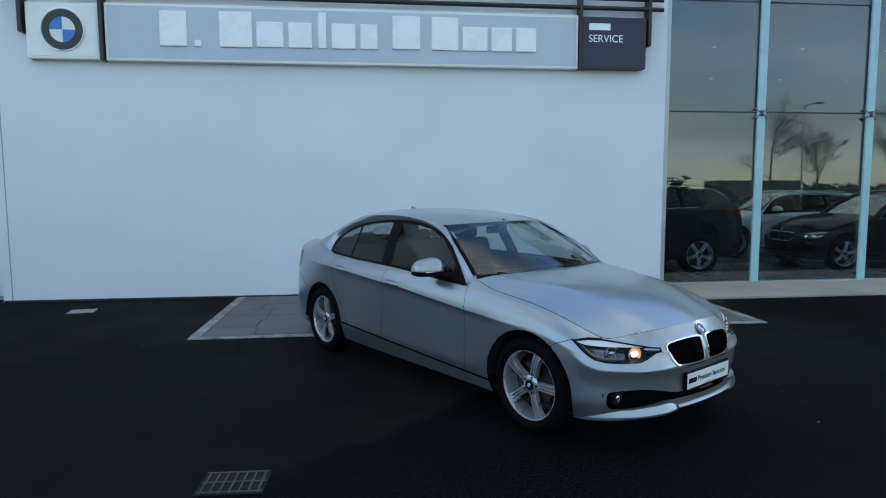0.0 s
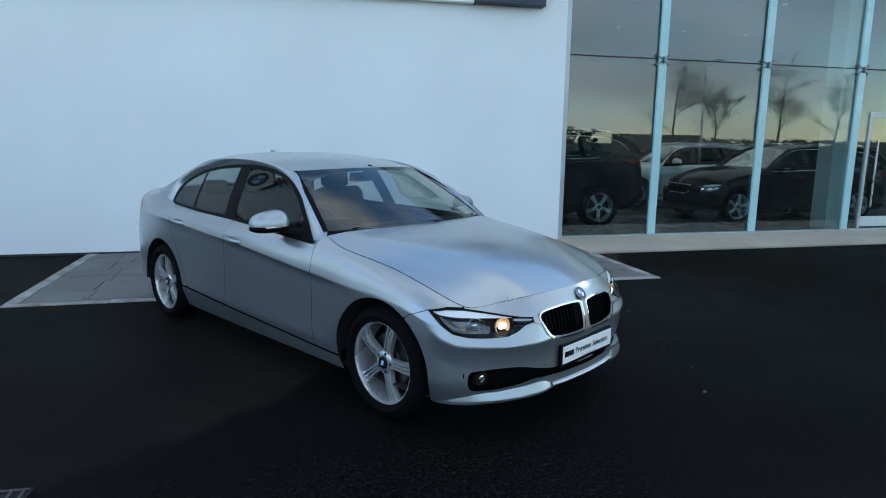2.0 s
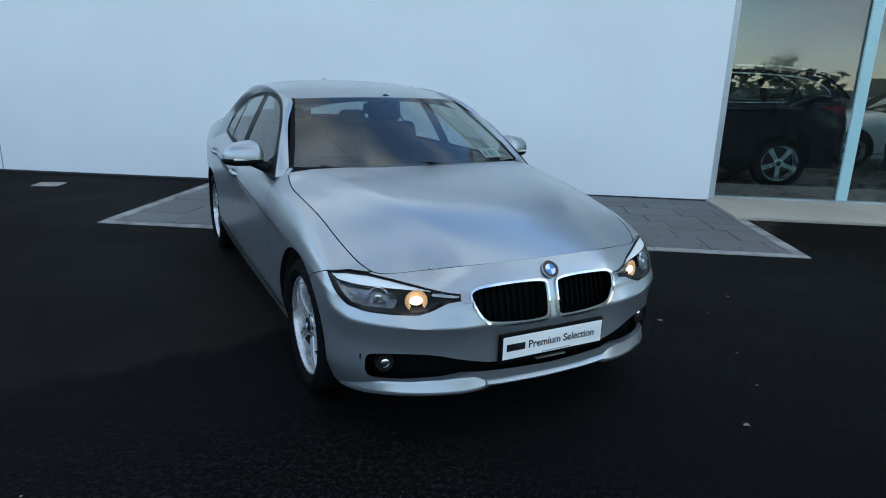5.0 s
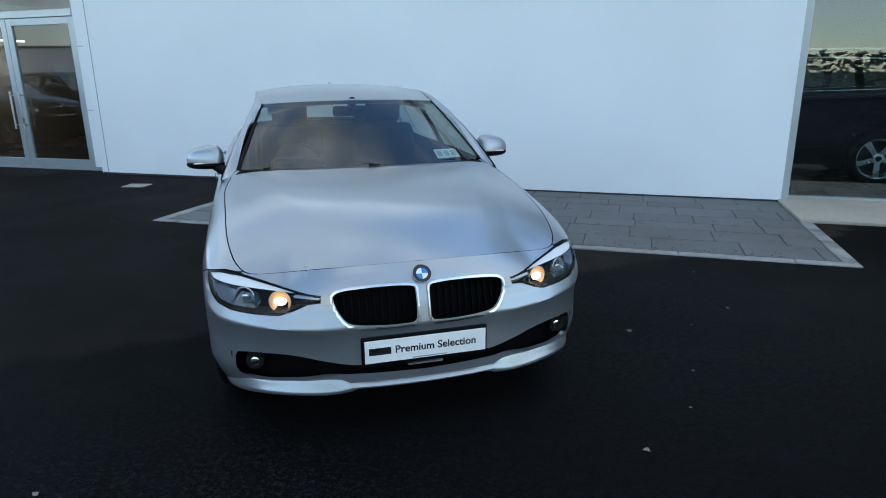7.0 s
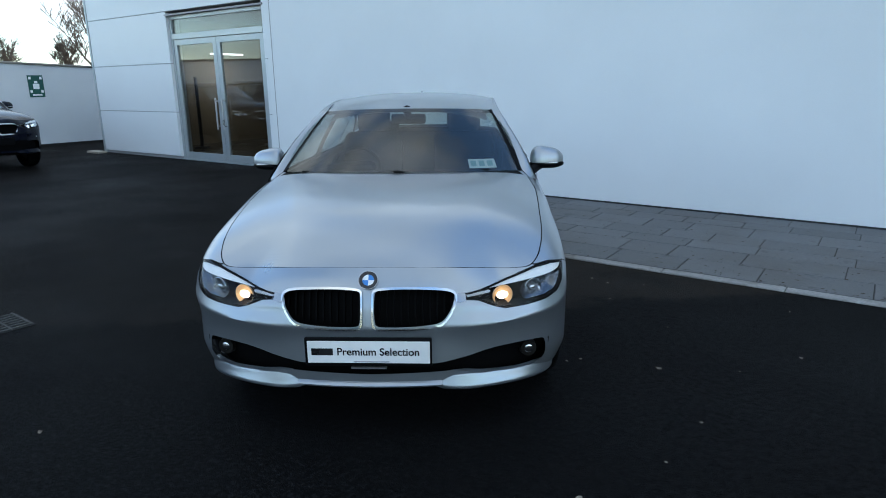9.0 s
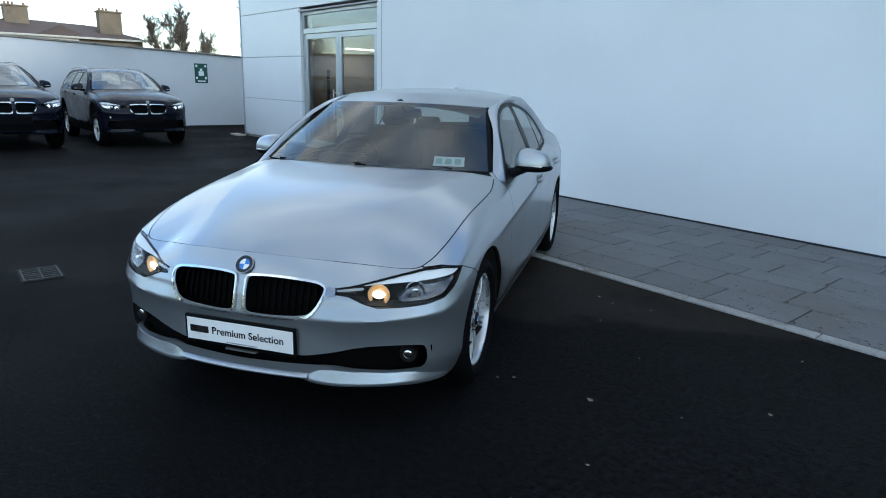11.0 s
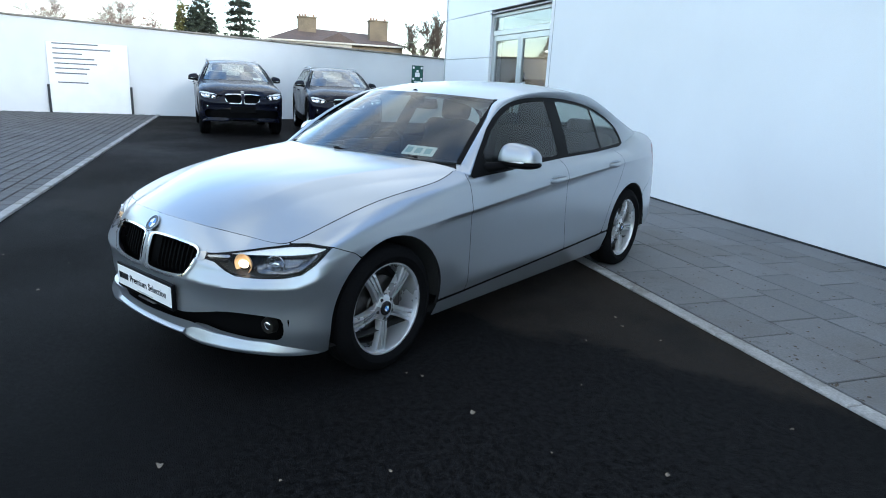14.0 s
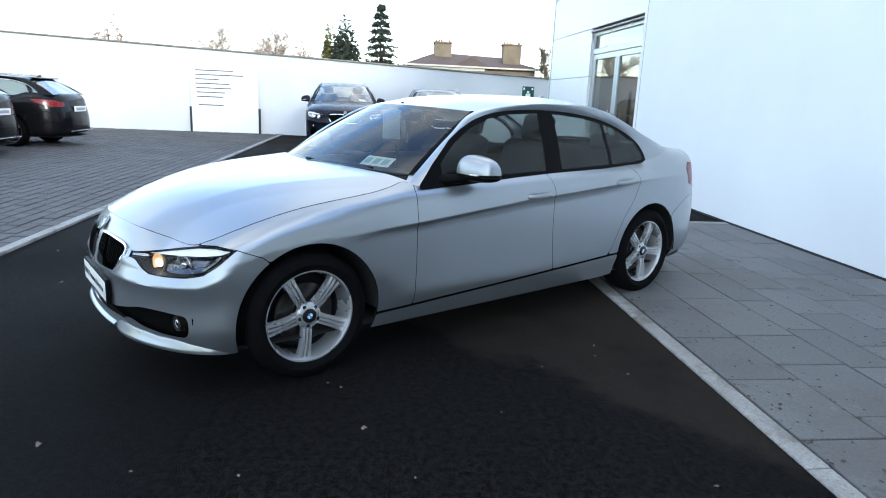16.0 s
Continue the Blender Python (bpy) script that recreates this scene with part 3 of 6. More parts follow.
for x in (-5.08, -4.0, 3.07, 4.18):
    part("bracket", boxed(x - 0.025, x + 0.025, SY - 0.055, WALL_Y, 3.85 if x in (-5.08, 4.18) else 3.49, 4.66, 0.006, 1), M_DARK, rail)

# ---- the cars: one body shape, drawn from a plan outline and upright sections ----


def pchip(xs, ys, x):
    """A smooth curve through points that does not overshoot."""
    xs, ys, x = np.asarray(xs, float), np.asarray(ys, float), np.asarray(x, float)
    h, d = np.diff(xs), np.diff(ys) / np.diff(xs)
    m = np.zeros(len(xs))
    for i in range(1, len(xs) - 1):
        if d[i - 1] * d[i] > 0:
            w1, w2 = 2 * h[i] + h[i - 1], h[i] + 2 * h[i - 1]
            m[i] = (w1 + w2) / (w1 / d[i - 1] + w2 / d[i])
    m[0], m[-1] = d[0], d[-1]
    k = np.clip(np.searchsorted(xs, x) - 1, 0, len(xs) - 2)
    t = (x - xs[k]) / h[k]
    return ((1 + 2 * t) * (1 - t) ** 2 * ys[k] + t * (1 - t) ** 2 * h[k] * m[k]
            + t * t * (3 - 2 * t) * ys[k + 1] + t * t * (t - 1) * h[k] * m[k + 1])


def blur(a, sigma, odd=False):
    """Smooths rows of samples; mirrored at both ends."""
    n = int(sigma * 3) + 1
    k = np.exp(-0.5 * (np.arange(-n, n + 1) / sigma) ** 2)
    k /= k.sum()
    s = -1.0 if odd else 1.0
    pad = np.concatenate([s * a[n:0:-1], a, s * a[-2:-n - 2:-1]])
    return np.convolve(pad, k, "valid")


# half plan outline, nose to tail
OUTLINE = [(2.190, 0), (2.180, .20), (2.150, .385), (2.080, .595), (1.965, .778), (1.80, .882), (1.60, .901), (1.405, .904), (1.0, .903), (.75, .903),
           (0, .905), (-.9, .903), (-1.405, .897), (-1.75, .875), (-2.05, .82), (-2.25, .72), (-2.36, .55), (-2.415, .3), (-2.43, 0)]
SECTIONS = {}


def section(at, *pairs):
    """A section at a point of the outline: height and inset in turn, from the sill up."""
    SECTIONS[at] = pairs


section(0, .235, .035, .27, 0, .34, 0, .46, .006, .515, .001, .60, .018, .66, .038, .715, .066, .757, .094)
section(2, .235, .035, .27, 0, .34, 0, .46, .006, .515, .001, .60, .020, .650, .048, .697, .080, .735, .113)
section(3, .235, .040, .27, .008, .34, .002, .46, .006, .515, 0, .585, .018, .633, .055, .678, .103, .712, .145)
section(4, .214, .045, .27, .015, .34, .003, .46, .006, .525, 0, .60, .010, .645, .034, .676, .068, .700, .100)
section(4.5, .205, .050, .27, .018, .34, .003, .45, .006, .55, 0, .625, .006, .675, .030, .712, .074, .738, .115)
section(5, .198, .055, .27, .020, .34, 0, .45, 0, .57, 0, .64, .004, .698, .028, .738, .075, .765, .125)
section(6, .210, .060, .27, .020, .36, 0, .47, 0, .60, 0, .69, .006, .752, .026, .795, .072, .818, .118)
section(7, .205, .070, .27, .030, .36, .010, .48, 0, .62, 0, .715, .006, .790, .028, .835, .070, .860, .113)
section(7.6, .188, .062, .27, .036, .36, .018, .50, .006, .68, .004, .722, .001, .790, .018, .860, .054, .890, .100)
section(8, .188, .062, .27, .036, .36, .020, .50, .006, .712, .007, .736, 0, .792, .011, .880, .046, .914, .095)
section(8.6, .188, .062, .27, .032, .365, .006, .50, .010, .723, .011, .746, 0, .797, .010, .895, .046, .948, .115)
section(8.8, .188, .062, .27, .032, .365, .006, .50, .010, .726, .011, .749, 0, .799, .010, .900, .048, .972, .142)
section(8.94, .188, .062, .27, .032, .365, .006, .50, .010, .728, .011, .751, 0, .800, .010, .890, .040, .935, .082)
section(9, .188, .062, .27, .032, .365, .006, .50, .010, .729, .011, .752, 0, .802, .010, .885, .037, .930, .070)
section(10, .188, .062, .27, .032, .365, .006, .52, .010, .792, .011, .815, 0, .860, .010, .915, .042, .953, .093)
section(11, .188, .062, .27, .032, .365, .006, .54, .010, .845, .011, .868, 0, .900, .010, .940, .048, .968, .113)
section(12, .210, .070, .27, .030, .36, .010, .55, 0, .870, .004, .890, .004, .920, .022, .960, .085, .985, .155)
section(13, .220, .060, .27, .020, .36, .005, .55, 0, .78, .003, .900, .010, .970, .040, 1.045, .110, 1.082, .190)
section(14, .230, .070, .28, .020, .38, 0, .55, 0, .75, .008, .880, .022, .985, .045, 1.05, .105, 1.078, .175)
section(15, .250, .080, .30, .020, .40, 0, .55, 0, .72, .012, .860, .035, .980, .060, 1.035, .095, 1.062, .140)
section(16, .27, .10, .31, .02, .40, 0, .55, 0, .72, .02, .86, .05, .97, .07, 1.045, .08, 1.062, .10)
section(18, .27, .10, .31, .02, .40, 0, .55, 0, .72, .02, .86, .05, .97, .07, 1.045, .08, 1.062, .10)


def creased(v, tau):
    """A curve through the knots of a section, smooth but for the creases at two of them."""
    out = np.empty(len(tau))
    for lo, hi in ((0, 4), (4, 5), (5, len(v) - 1)):
        on = (tau >= lo) & (tau <= hi)
        out[on] = pchip(np.arange(lo, hi + 1), v[lo:hi + 1], tau[on])
    return out


def bonnet_terms(x, y):
    x, y = (np.asarray(x, float) - 1.5) / .7, np.asarray(y, float) / .8
    return np.stack([x ** i * y ** j for i, j in ((0, 0), (1, 0), (2, 0), (3, 0), (0, 2), (1, 2), (2, 2), (0, 4), (1, 4), (2, 4))], -1)


def fair_bonnet(ex, ey, ez):
    """The one smooth surface that runs along the bonnet's edge and its middle line."""
    mx = [.80, .95, 1.1, 1.2, 1.35, 1.5, 1.65, 1.8, 1.95, 2.05]
    mz = pchip([.70, .95, 1.2, 1.5, 1.8, 1.95, 2.05, 2.12], [1.030, 1.013, .985, .942, .876, .832, .790, ez[0]], mx)
    order = np.argsort(ex)
    px, py, pz, w = [ex], [ey], [ez], [np.ones(len(ex))]
    for x, zc in zip(mx, mz):
        ye, ze = np.interp(x, ex[order], ey[order]), np.interp(x, ex[order], ez[order])
        u = np.array([0, .2, .4, .6, .8])
        px.append(np.full(5, x)), py.append(u * ye), pz.append(ze + (zc - ze) * (1 - u ** 2.5)), w.append(np.full(5, 1.6))
    px, py, pz, w = (np.concatenate(v) for v in (px, py, pz, w))
    return np.linalg.lstsq(bonnet_terms(px, py) * w[:, None], pz * w, rcond=None)[0]


def bonnet_height(fair, x, y):
    return bonnet_terms(x, y) @ fair


class Shell:
    """The lower body: a sheet over the way s along the outline and the height."""

    def __init__(self, step=0.012, per=7):
        pts = np.array(OUTLINE, float)
        cum = np.r_[0, np.cumsum(np.hypot(*np.diff(pts, axis=0).T))]
        n = int(cum[-1] / step)
        s = np.linspace(0, cum[-1], n + 1)
        k = 0.055 / step
        x, y = blur(pchip(cum, pts[:, 0], s), k), blur(pchip(cum, pts[:, 1], s), k, True)
        tx, ty = np.gradient(x), np.gradient(y)
        ln = np.hypot(tx, ty)
        self.nx, self.ny = ty / ln, -tx / ln
        self.s, self.x, self.y = s, x, y
        keys = sorted(SECTIONS)
        raw = np.array([SECTIONS[i] for i in keys]).reshape(len(keys), -1, 2)
        at = np.interp(keys, np.arange(len(cum)), cum)
        tau = np.linspace(0, raw.shape[1] - 1, (raw.shape[1] - 1) * per + 1)
        zk = np.stack([blur(np.interp(s, at, raw[:, j, 0]), 0.028 / step) for j in range(raw.shape[1])])
        dk = np.stack([blur(np.interp(s, at, raw[:, j, 1]), 0.028 / step) for j in range(raw.shape[1])])
        # the bonnet's edge follows one fair surface
        ex, ey = x - self.nx * dk[-1], y - self.ny * dk[-1]
        on_bonnet = ex > .80
        self.fair = fair_bonnet(ex[on_bonnet], ey[on_bonnet], zk[-1][on_bonnet])
        front = .690 + .30 * (ex - 1.87)               # its front edge lies in one plane
        blend = np.clip((s - .66) / .22, 0, 1)
        goal = front + (bonnet_height(self.fair, ex, ey) - front) * blend * blend * (3 - 2 * blend)
        lift = (goal - zk[-1]) * np.clip((ex - .78) / .25, 0, 1)
        for j, share in ((-1, 1.0), (-2, .8), (-3, .3)):
            zk[j] += lift * share
        # the crease under the headlamp, rising round its outer end: a row of the sheet runs along it
        zc = np.interp(s, [.30, .60, .75, .88, .93, 1.07], [.516, .520, .531, .538, .558, .631])
        on = np.clip((s - .30) / .14, 0, 1) * np.clip((1.07 - s) / .10, 0, 1)
        zk[4] += (zc - zk[4]) * np.clip((s - .25) / .08, 0, 1) * np.clip((.96 - s) / .06, 0, 1)
        z = np.stack([creased(zk[:, i], tau) for i in range(n + 1)])
        d = np.stack([creased(dk[:, i], tau) for i in range(n + 1)])
        zc, on = zc[:, None], on[:, None]
        d = d - .012 * on * np.clip(np.where(z > zc, 1 - (z - zc) / .055, 1 - (zc - z) / .110), 0, 1)
        self.z, self.d = z, d
        self.p = np.stack([x[:, None] - self.nx[:, None] * d, y[:, None] - self.ny[:, None] * d, z], -1)

    def s_of_x(self, x):
        return float(np.interp(-x, -self.x, self.s))


def polygon(s, z, pts):
    """How far (s, z) lie outside a closed outline; inside is negative."""
    s, z = np.asarray(s, float), np.asarray(z, float)
    best, inside = np.full(s.shape, 1e9), np.zeros(s.shape, bool)
    for (ax, ay), (bx, by) in zip(pts, list(pts[1:]) + [pts[0]]):
        ex, ey = bx - ax, by - ay
        t = np.clip(((s - ax) * ex + (z - ay) * ey) / (ex * ex + ey * ey + 1e-12), 0, 1)
        best = np.minimum(best, np.hypot(s - ax - t * ex, z - ay - t * ey))
        cross = (ay > z) != (by > z)
        inside ^= cross & (s < (bx - ax) * (z - ay) / (by - ay + 1e-12) + ax)
    return np.where(inside, -best, best)


def cut_sheet(p, f, flip=False):
    """The part of a grid of places p where f < 0, trimmed along the line f = 0, as a bmesh."""
    bm = bmesh.new()
    n, m = f.shape
    made, edge = {}, {}

    def corner(i, j):
        if (i, j) not in made:
            made[i, j] = bm.verts.new(p[i, j])
        return made[i, j]

    def between(a, b):
        key = (a, b) if a < b else (b, a)
        if key not in edge:
            fa, fb = f[key[0]], f[key[1]]
            t = fa / (fa - fb)
            edge[key] = bm.verts.new(p[key[0]] + t * (p[key[1]] - p[key[0]]))
        return edge[key]

    ins = f < 0
    any4 = ins[:-1, :-1] | ins[1:, :-1] | ins[1:, 1:] | ins[:-1, 1:]
    for i, j in np.argwhere(any4):
        cell = [(i, j), (i + 1, j), (i + 1, j + 1), (i, j + 1)]
        ring = []
        for k in range(4):
            a, b = cell[k], cell[(k + 1) % 4]
            if ins[a]:
                ring.append(corner(*a))
            if ins[a] != ins[b]:
                ring.append(between(a, b))
        if len(ring) > 2:
            if flip:
                ring.reverse()
            try:
                bm.faces.new(ring)
            except ValueError:
                pass
    bmesh.ops.remove_doubles(bm, verts=bm.verts, dist=2e-4)
    return bm


def grid_mesh(p, flip=False):
    return cut_sheet(np.asarray(p, float), np.full(np.asarray(p).shape[:2], -1.0), flip)


def paint(name, color, rough=0.32, metal=0.75, flake=0.02):
    """Metallic car paint: flakes under a clear coat, with a thin film of road dust."""
    m = material(name, color, rough, metal, vary=flake, scale=1.7, fine=900, coat=1.0, rough_vary=0.05)
    m.node_tree.nodes["Principled BSDF"].inputs["Coat Roughness"].default_value = 0.13
    m.node_tree.nodes["Principled BSDF"].inputs["Coat Weight"].default_value = 0.75
    return m


M_SILVER = paint("silver_paint", (0.346, 0.372, 0.402), 0.32, 0.79)
M_INKBLUE = paint("dark_blue_paint", (0.005, 0.006, 0.013), 0.25, 0.0)
M_BLACKPAINT = paint("black_paint", (0.004, 0.004, 0.005), 0.25, 0.0)
for mm_ in (M_INKBLUE, M_BLACKPAINT):
    mm_.node_tree.nodes["Principled BSDF"].inputs["Coat Weight"].default_value = 0.25
    mm_.node_tree.nodes["Principled BSDF"].inputs["Coat Roughness"].default_value = 0.05
    mm_.node_tree.nodes["Principled BSDF"].inputs["Specular IOR Level"].default_value = 0.1
M_WHITEPAINT = paint("white_paint", (0.75, 0.75, 0.74), 0.3, 0.0)
M_TRIM = material("black_trim", (0.005, 0.005, 0.0055), 0.38, vary=0.1, scale=5, fine=90, spec=0.035)
M_MESH = material("black_plastic_mesh", (0.0028, 0.0028, 0.003), 0.6, vary=0.1, scale=5, fine=90, spec=0.03)
M_CHROME = material("chrome", (0.72, 0.73, 0.74), 0.09, 1.0, vary=0.02, scale=5, fine=40, rough_vary=0.03)
M_BRIGHT = material("bright_trim", (0.82, 0.83, 0.84), 0.3, 0.5, vary=0.03, scale=5, fine=40)
M_ALLOY = material("silver_alloy", (0.55, 0.56, 0.58), 0.28, 0.66, vary=0.015, scale=6, fine=300, coat=0.3)
# alloy coloured near black for the shade inside the wheel; bolts too
M_ALLOYDARK = material("shaded_alloy", (0.012, 0.012, 0.013), 0.5, 0.6, vary=0.1, scale=6, fine=120)
M_TYRE = material("tyre_rubber", (0.0045, 0.0045, 0.005), 0.8, vary=0.25, scale=9, fine=120, bump=0.12, spec=0.05)
M_DISC = material("brake_steel", (0.07, 0.066, 0.064), 0.4, 0.9, vary=0.15, scale=12, fine=120)
M_CARGLASS = glass_material("car_glass", (0.60, 0.66, 0.64), 0.003, 0.05)
M_SCREEN = glass_material("windscreen_glass", (0.58, 0.63, 0.60), 0.003, 0.10)
M_PALESCREEN = glass_material("pale_windscreen_glass", (0.84, 0.86, 0.76), 0.003, 0.36)
M_REARGLASS = glass_material("rear_car_glass", (0.22, 0.26, 0.28), 0.003, 0.42)
M_LENS = glass_material("lamp_lens", (0.93, 0.94, 0.95), 0.004, 0.018)
M_REDLENS = material("red_lamp_lens", (0.17, 0.007, 0.007), 0.25, vary=0.12, scale=14, fine=60, coat=0.15, spec=0.25)
M_HOUSING = material("lamp_housing", (0.009, 0.008, 0.007), 0.45, 0.0, spec=0.2, vary=0.1, scale=8, fine=60)
M_REFLECT = material("lamp_reflector", (0.78, 0.79, 0.80), 0.12, 1.0, vary=0.03, scale=9, fine=60)
M_CHAMBER = material("tinted_reflector", (0.13, 0.14, 0.155), 0.14, 1.0, vary=0.35, scale=22, fine=90)
M_DARKCHROME = material("dull_chrome", (0.34, 0.35, 0.36), 0.2, 1.0, vary=0.05, scale=9, fine=60)
M_BULB = glow_material("lit_bulb", (1.0, 0.80, 0.58), 1.5)
M_AMBER = material("amber_reflector", (0.62, 0.42, 0.22), 0.42, 0.35, vary=0.05, scale=9, fine=60)
M_DAYLAMP = glow_material("lit_white_bulb", (0.85, 0.92, 1.0), 0.5)
M_SEAT = material("charcoal_cloth", (0.014, 0.014, 0.015), 0.85, vary=0.08, scale=9, fine=120, spec=0.12)
M_CABIN = material("cabin_plastic", (0.008, 0.008, 0.009), 0.7, vary=0.12, scale=6, fine=90, spec=0.08)
M_LINER = material("headlining", (0.20, 0.195, 0.18), 0.9, vary=0.05, scale=5, fine=90)
M_PAPER = material("printed_paper", (0.78, 0.80, 0.80), 0.7, vary=0.04, scale=9, fine=60)
M_PRINT = material("teal_print", (0.36, 0.50, 0.52), 0.7, vary=0.1, scale=9, fine=60)
M_UNDER = material("underbody", (0.010, 0.010, 0.010), 0.9, vary=0.2, scale=4, fine=40)

LAMP = [(.395, .642), (.48, .650), (.60, .669), (.72, .691), (.85, .709), (.95, .714), (1.055, .703), (1.02, .678), (.965, .637), (.90, .594), (.82, .578), (.70, .571), (.60, .569), (.55, .583), (.48, .612), (.395, .622)]
KIDNEY = [(.019, .662), (.036, .681), (.14, .683), (.25, .679), (.352, .670), (.390, .650), (.377, .605), (.350, .560), (.329, .535), (.295, .519), (.16, .511), (.05, .512), (.026, .522), (.019, .55)]
INTAKE = [(-.27, .350), (.27, .350), (.41, .374), (.53, .402), (.66, .408), (.790, .401), (.818, .388), (.822, .318), (.795, .292), (.66, .280), (.48, .292), (.37, .318), (.28, .316), (0, .306), (-.28, .316)]
SLOT = [(.836, .394), (.846, .392), (.852, .345), (.851, .305), (.846, .303), (.842, .345)]
ARCH_R, AXLE, HUB_Z = 0.385, 1.405, 0.318


def rounded(pts, times=2):
    """An outline with its corners cut again and again."""
    for _ in range(times):
        pts = [q for a, b in zip(pts, pts[1:] + pts[:1]) for q in ((a[0] * .75 + b[0] * .25, a[1] * .75 + b[1] * .25), (a[0] * .25 + b[0] * .75, a[1] * .25 + b[1] * .75))]
    return pts


def make_wheel(r, width, rim_r, name="wheel", simple=False):
    """A five twin-spoke alloy wheel with its tyre, face towards +y, centre at the origin."""
    w = new(name)
    seg = 56 if not simple else 28

    def lathe(prof, n=seg):
        b = bmesh.new()
        rows = []
        for i in range(n):
            a = math.tau * i / n
            rows.append([b.verts.new((q * math.cos(a), y, q * math.sin(a))) for q, y in prof])
        for i in range(n):
            u, v = rows[i], rows[(i + 1) % n]
            for k in range(len(prof) - 1):
                b.faces.new((u[k], u[k + 1], v[k + 1], v[k]))
        bmesh.ops.recalc_face_normals(b, faces=b.faces)
        return b
    h, q = width / 2, rim_r
    part("tyre", lathe([(q - .012, h - .028), (q + .004, h - .008), (q + .03, h - .001), (r - .055, h), (r - .025, h - .010), (r - .008, h - .028), (r, h - .05), (r, h - .075), (r - .007, h - .08), (r, h - .085),
                        (r, .01), (r - .007, .004), (r - .007, -.004), (r, -.01), (r, -h + .05), (r - .01, -h + .02), (q + .03, -h), (q - .01, -h + .03)]), M_TYRE, w, smooth=True)
    face = h - 0.030
    rim = part("rim", lathe([(q + .002, face - .004), (q + .001, face + .009), (q - .003, face + .011), (q - .013, face + .009), (q - .016, face + .004), (q - .019, face - .012), (q - .024, face - .045), (q - .032, face - .105)]), M_ALLOY, w, smooth=True)
    part("barrel", lathe([(q - .032, face - .105), (q - .042, -.035), (q - .05, -.05), (.02, -.05)]), M_ALLOYDARK, w, smooth=True)
    if not simple:
        part("brake_disc", lathe([(.155, -.005), (.155, .012), (.075, .012), (.07, .02), (.0, .02)]), M_DISC, w, smooth=True)
    sp = bmesh.new()
    prof = [(-1, -.034), (-1, -.007), (-.90, 0), (-.46, .001), (-.42, -.024), (-.24, -.024), (-.20, -.002), (.20, -.002), (.24, -.024), (.42, -.024), (.46, .001), (.90, 0), (1, -.007), (1, -.034)]
    for k in range(5):
        rows = []
        for t in np.linspace(0, 1, 9):
            rad = 0.040 + t * (q - .012 - 0.040)
            hw = (.0285 - .012 * t + .021 * t * t) * q / .241
            y = face - .016 + .013 * math.sin(t * 2.3) - .010 * t ** 3
            rows.append([(rad, c * hw, y + dy) for c, dy in prof])
        rot = Matrix.Rotation(math.tau * k / 5 + math.pi / 2, 4, "Y")
        vs = [[sp.verts.new(rot @ Vector((a, c, b))) for a, b, c in row] for row in rows]
        for u, v in zip(vs[:-1], vs[1:]):
            for a in range(len(prof) - 1):
                sp.faces.new((u[a], v[a], v[a + 1], u[a + 1]))
    bmesh.ops.recalc_face_normals(sp, faces=sp.faces)
    part("spokes", sp, M_ALLOY, rim, smooth=True)
    part("hub", lathe([(.068, face - .03), (.066, face - .016), (.055, face - .008), (.037, face - .006)], 30), M_ALLOY, rim, smooth=True)
    cap = part("cap", lathe([(.037, face - .008), (.036, face - .002), (.030, face), (.0, face + .001)], 24), M_BLACK, rim, "dark centre cap", smooth=True)
    if not simple:
        for k in range(5):
            a = math.tau * (k + .5) / 5 + math.pi / 2
            part("bolt", tube(bmesh.new(), (.052 * math.cos(a), face - .02, .052 * math.sin(a)), (.052 * math.cos(a), face - .007, .052 * math.sin(a)), .0095, n=8), M_ALLOYDARK, rim)
        for k in range(4):
            b = bmesh.new()
            prism(b, [(0, 0)] + [(.014 * math.cos(radians(90 * k + 18 * i)), .014 * math.sin(radians(90 * k + 18 * i))) for i in range(6)], .0015)
            part("quarter", b, M_BLUE if k % 2 else M_WHITE, cap, matrix=Matrix.Translation((0, face + .001, 0)) @ Matrix(((-1, 0, 0, 0), (0, 0, 1, 0), (0, 1, 0, 0), (0, 0, 0, 1))))
    return w


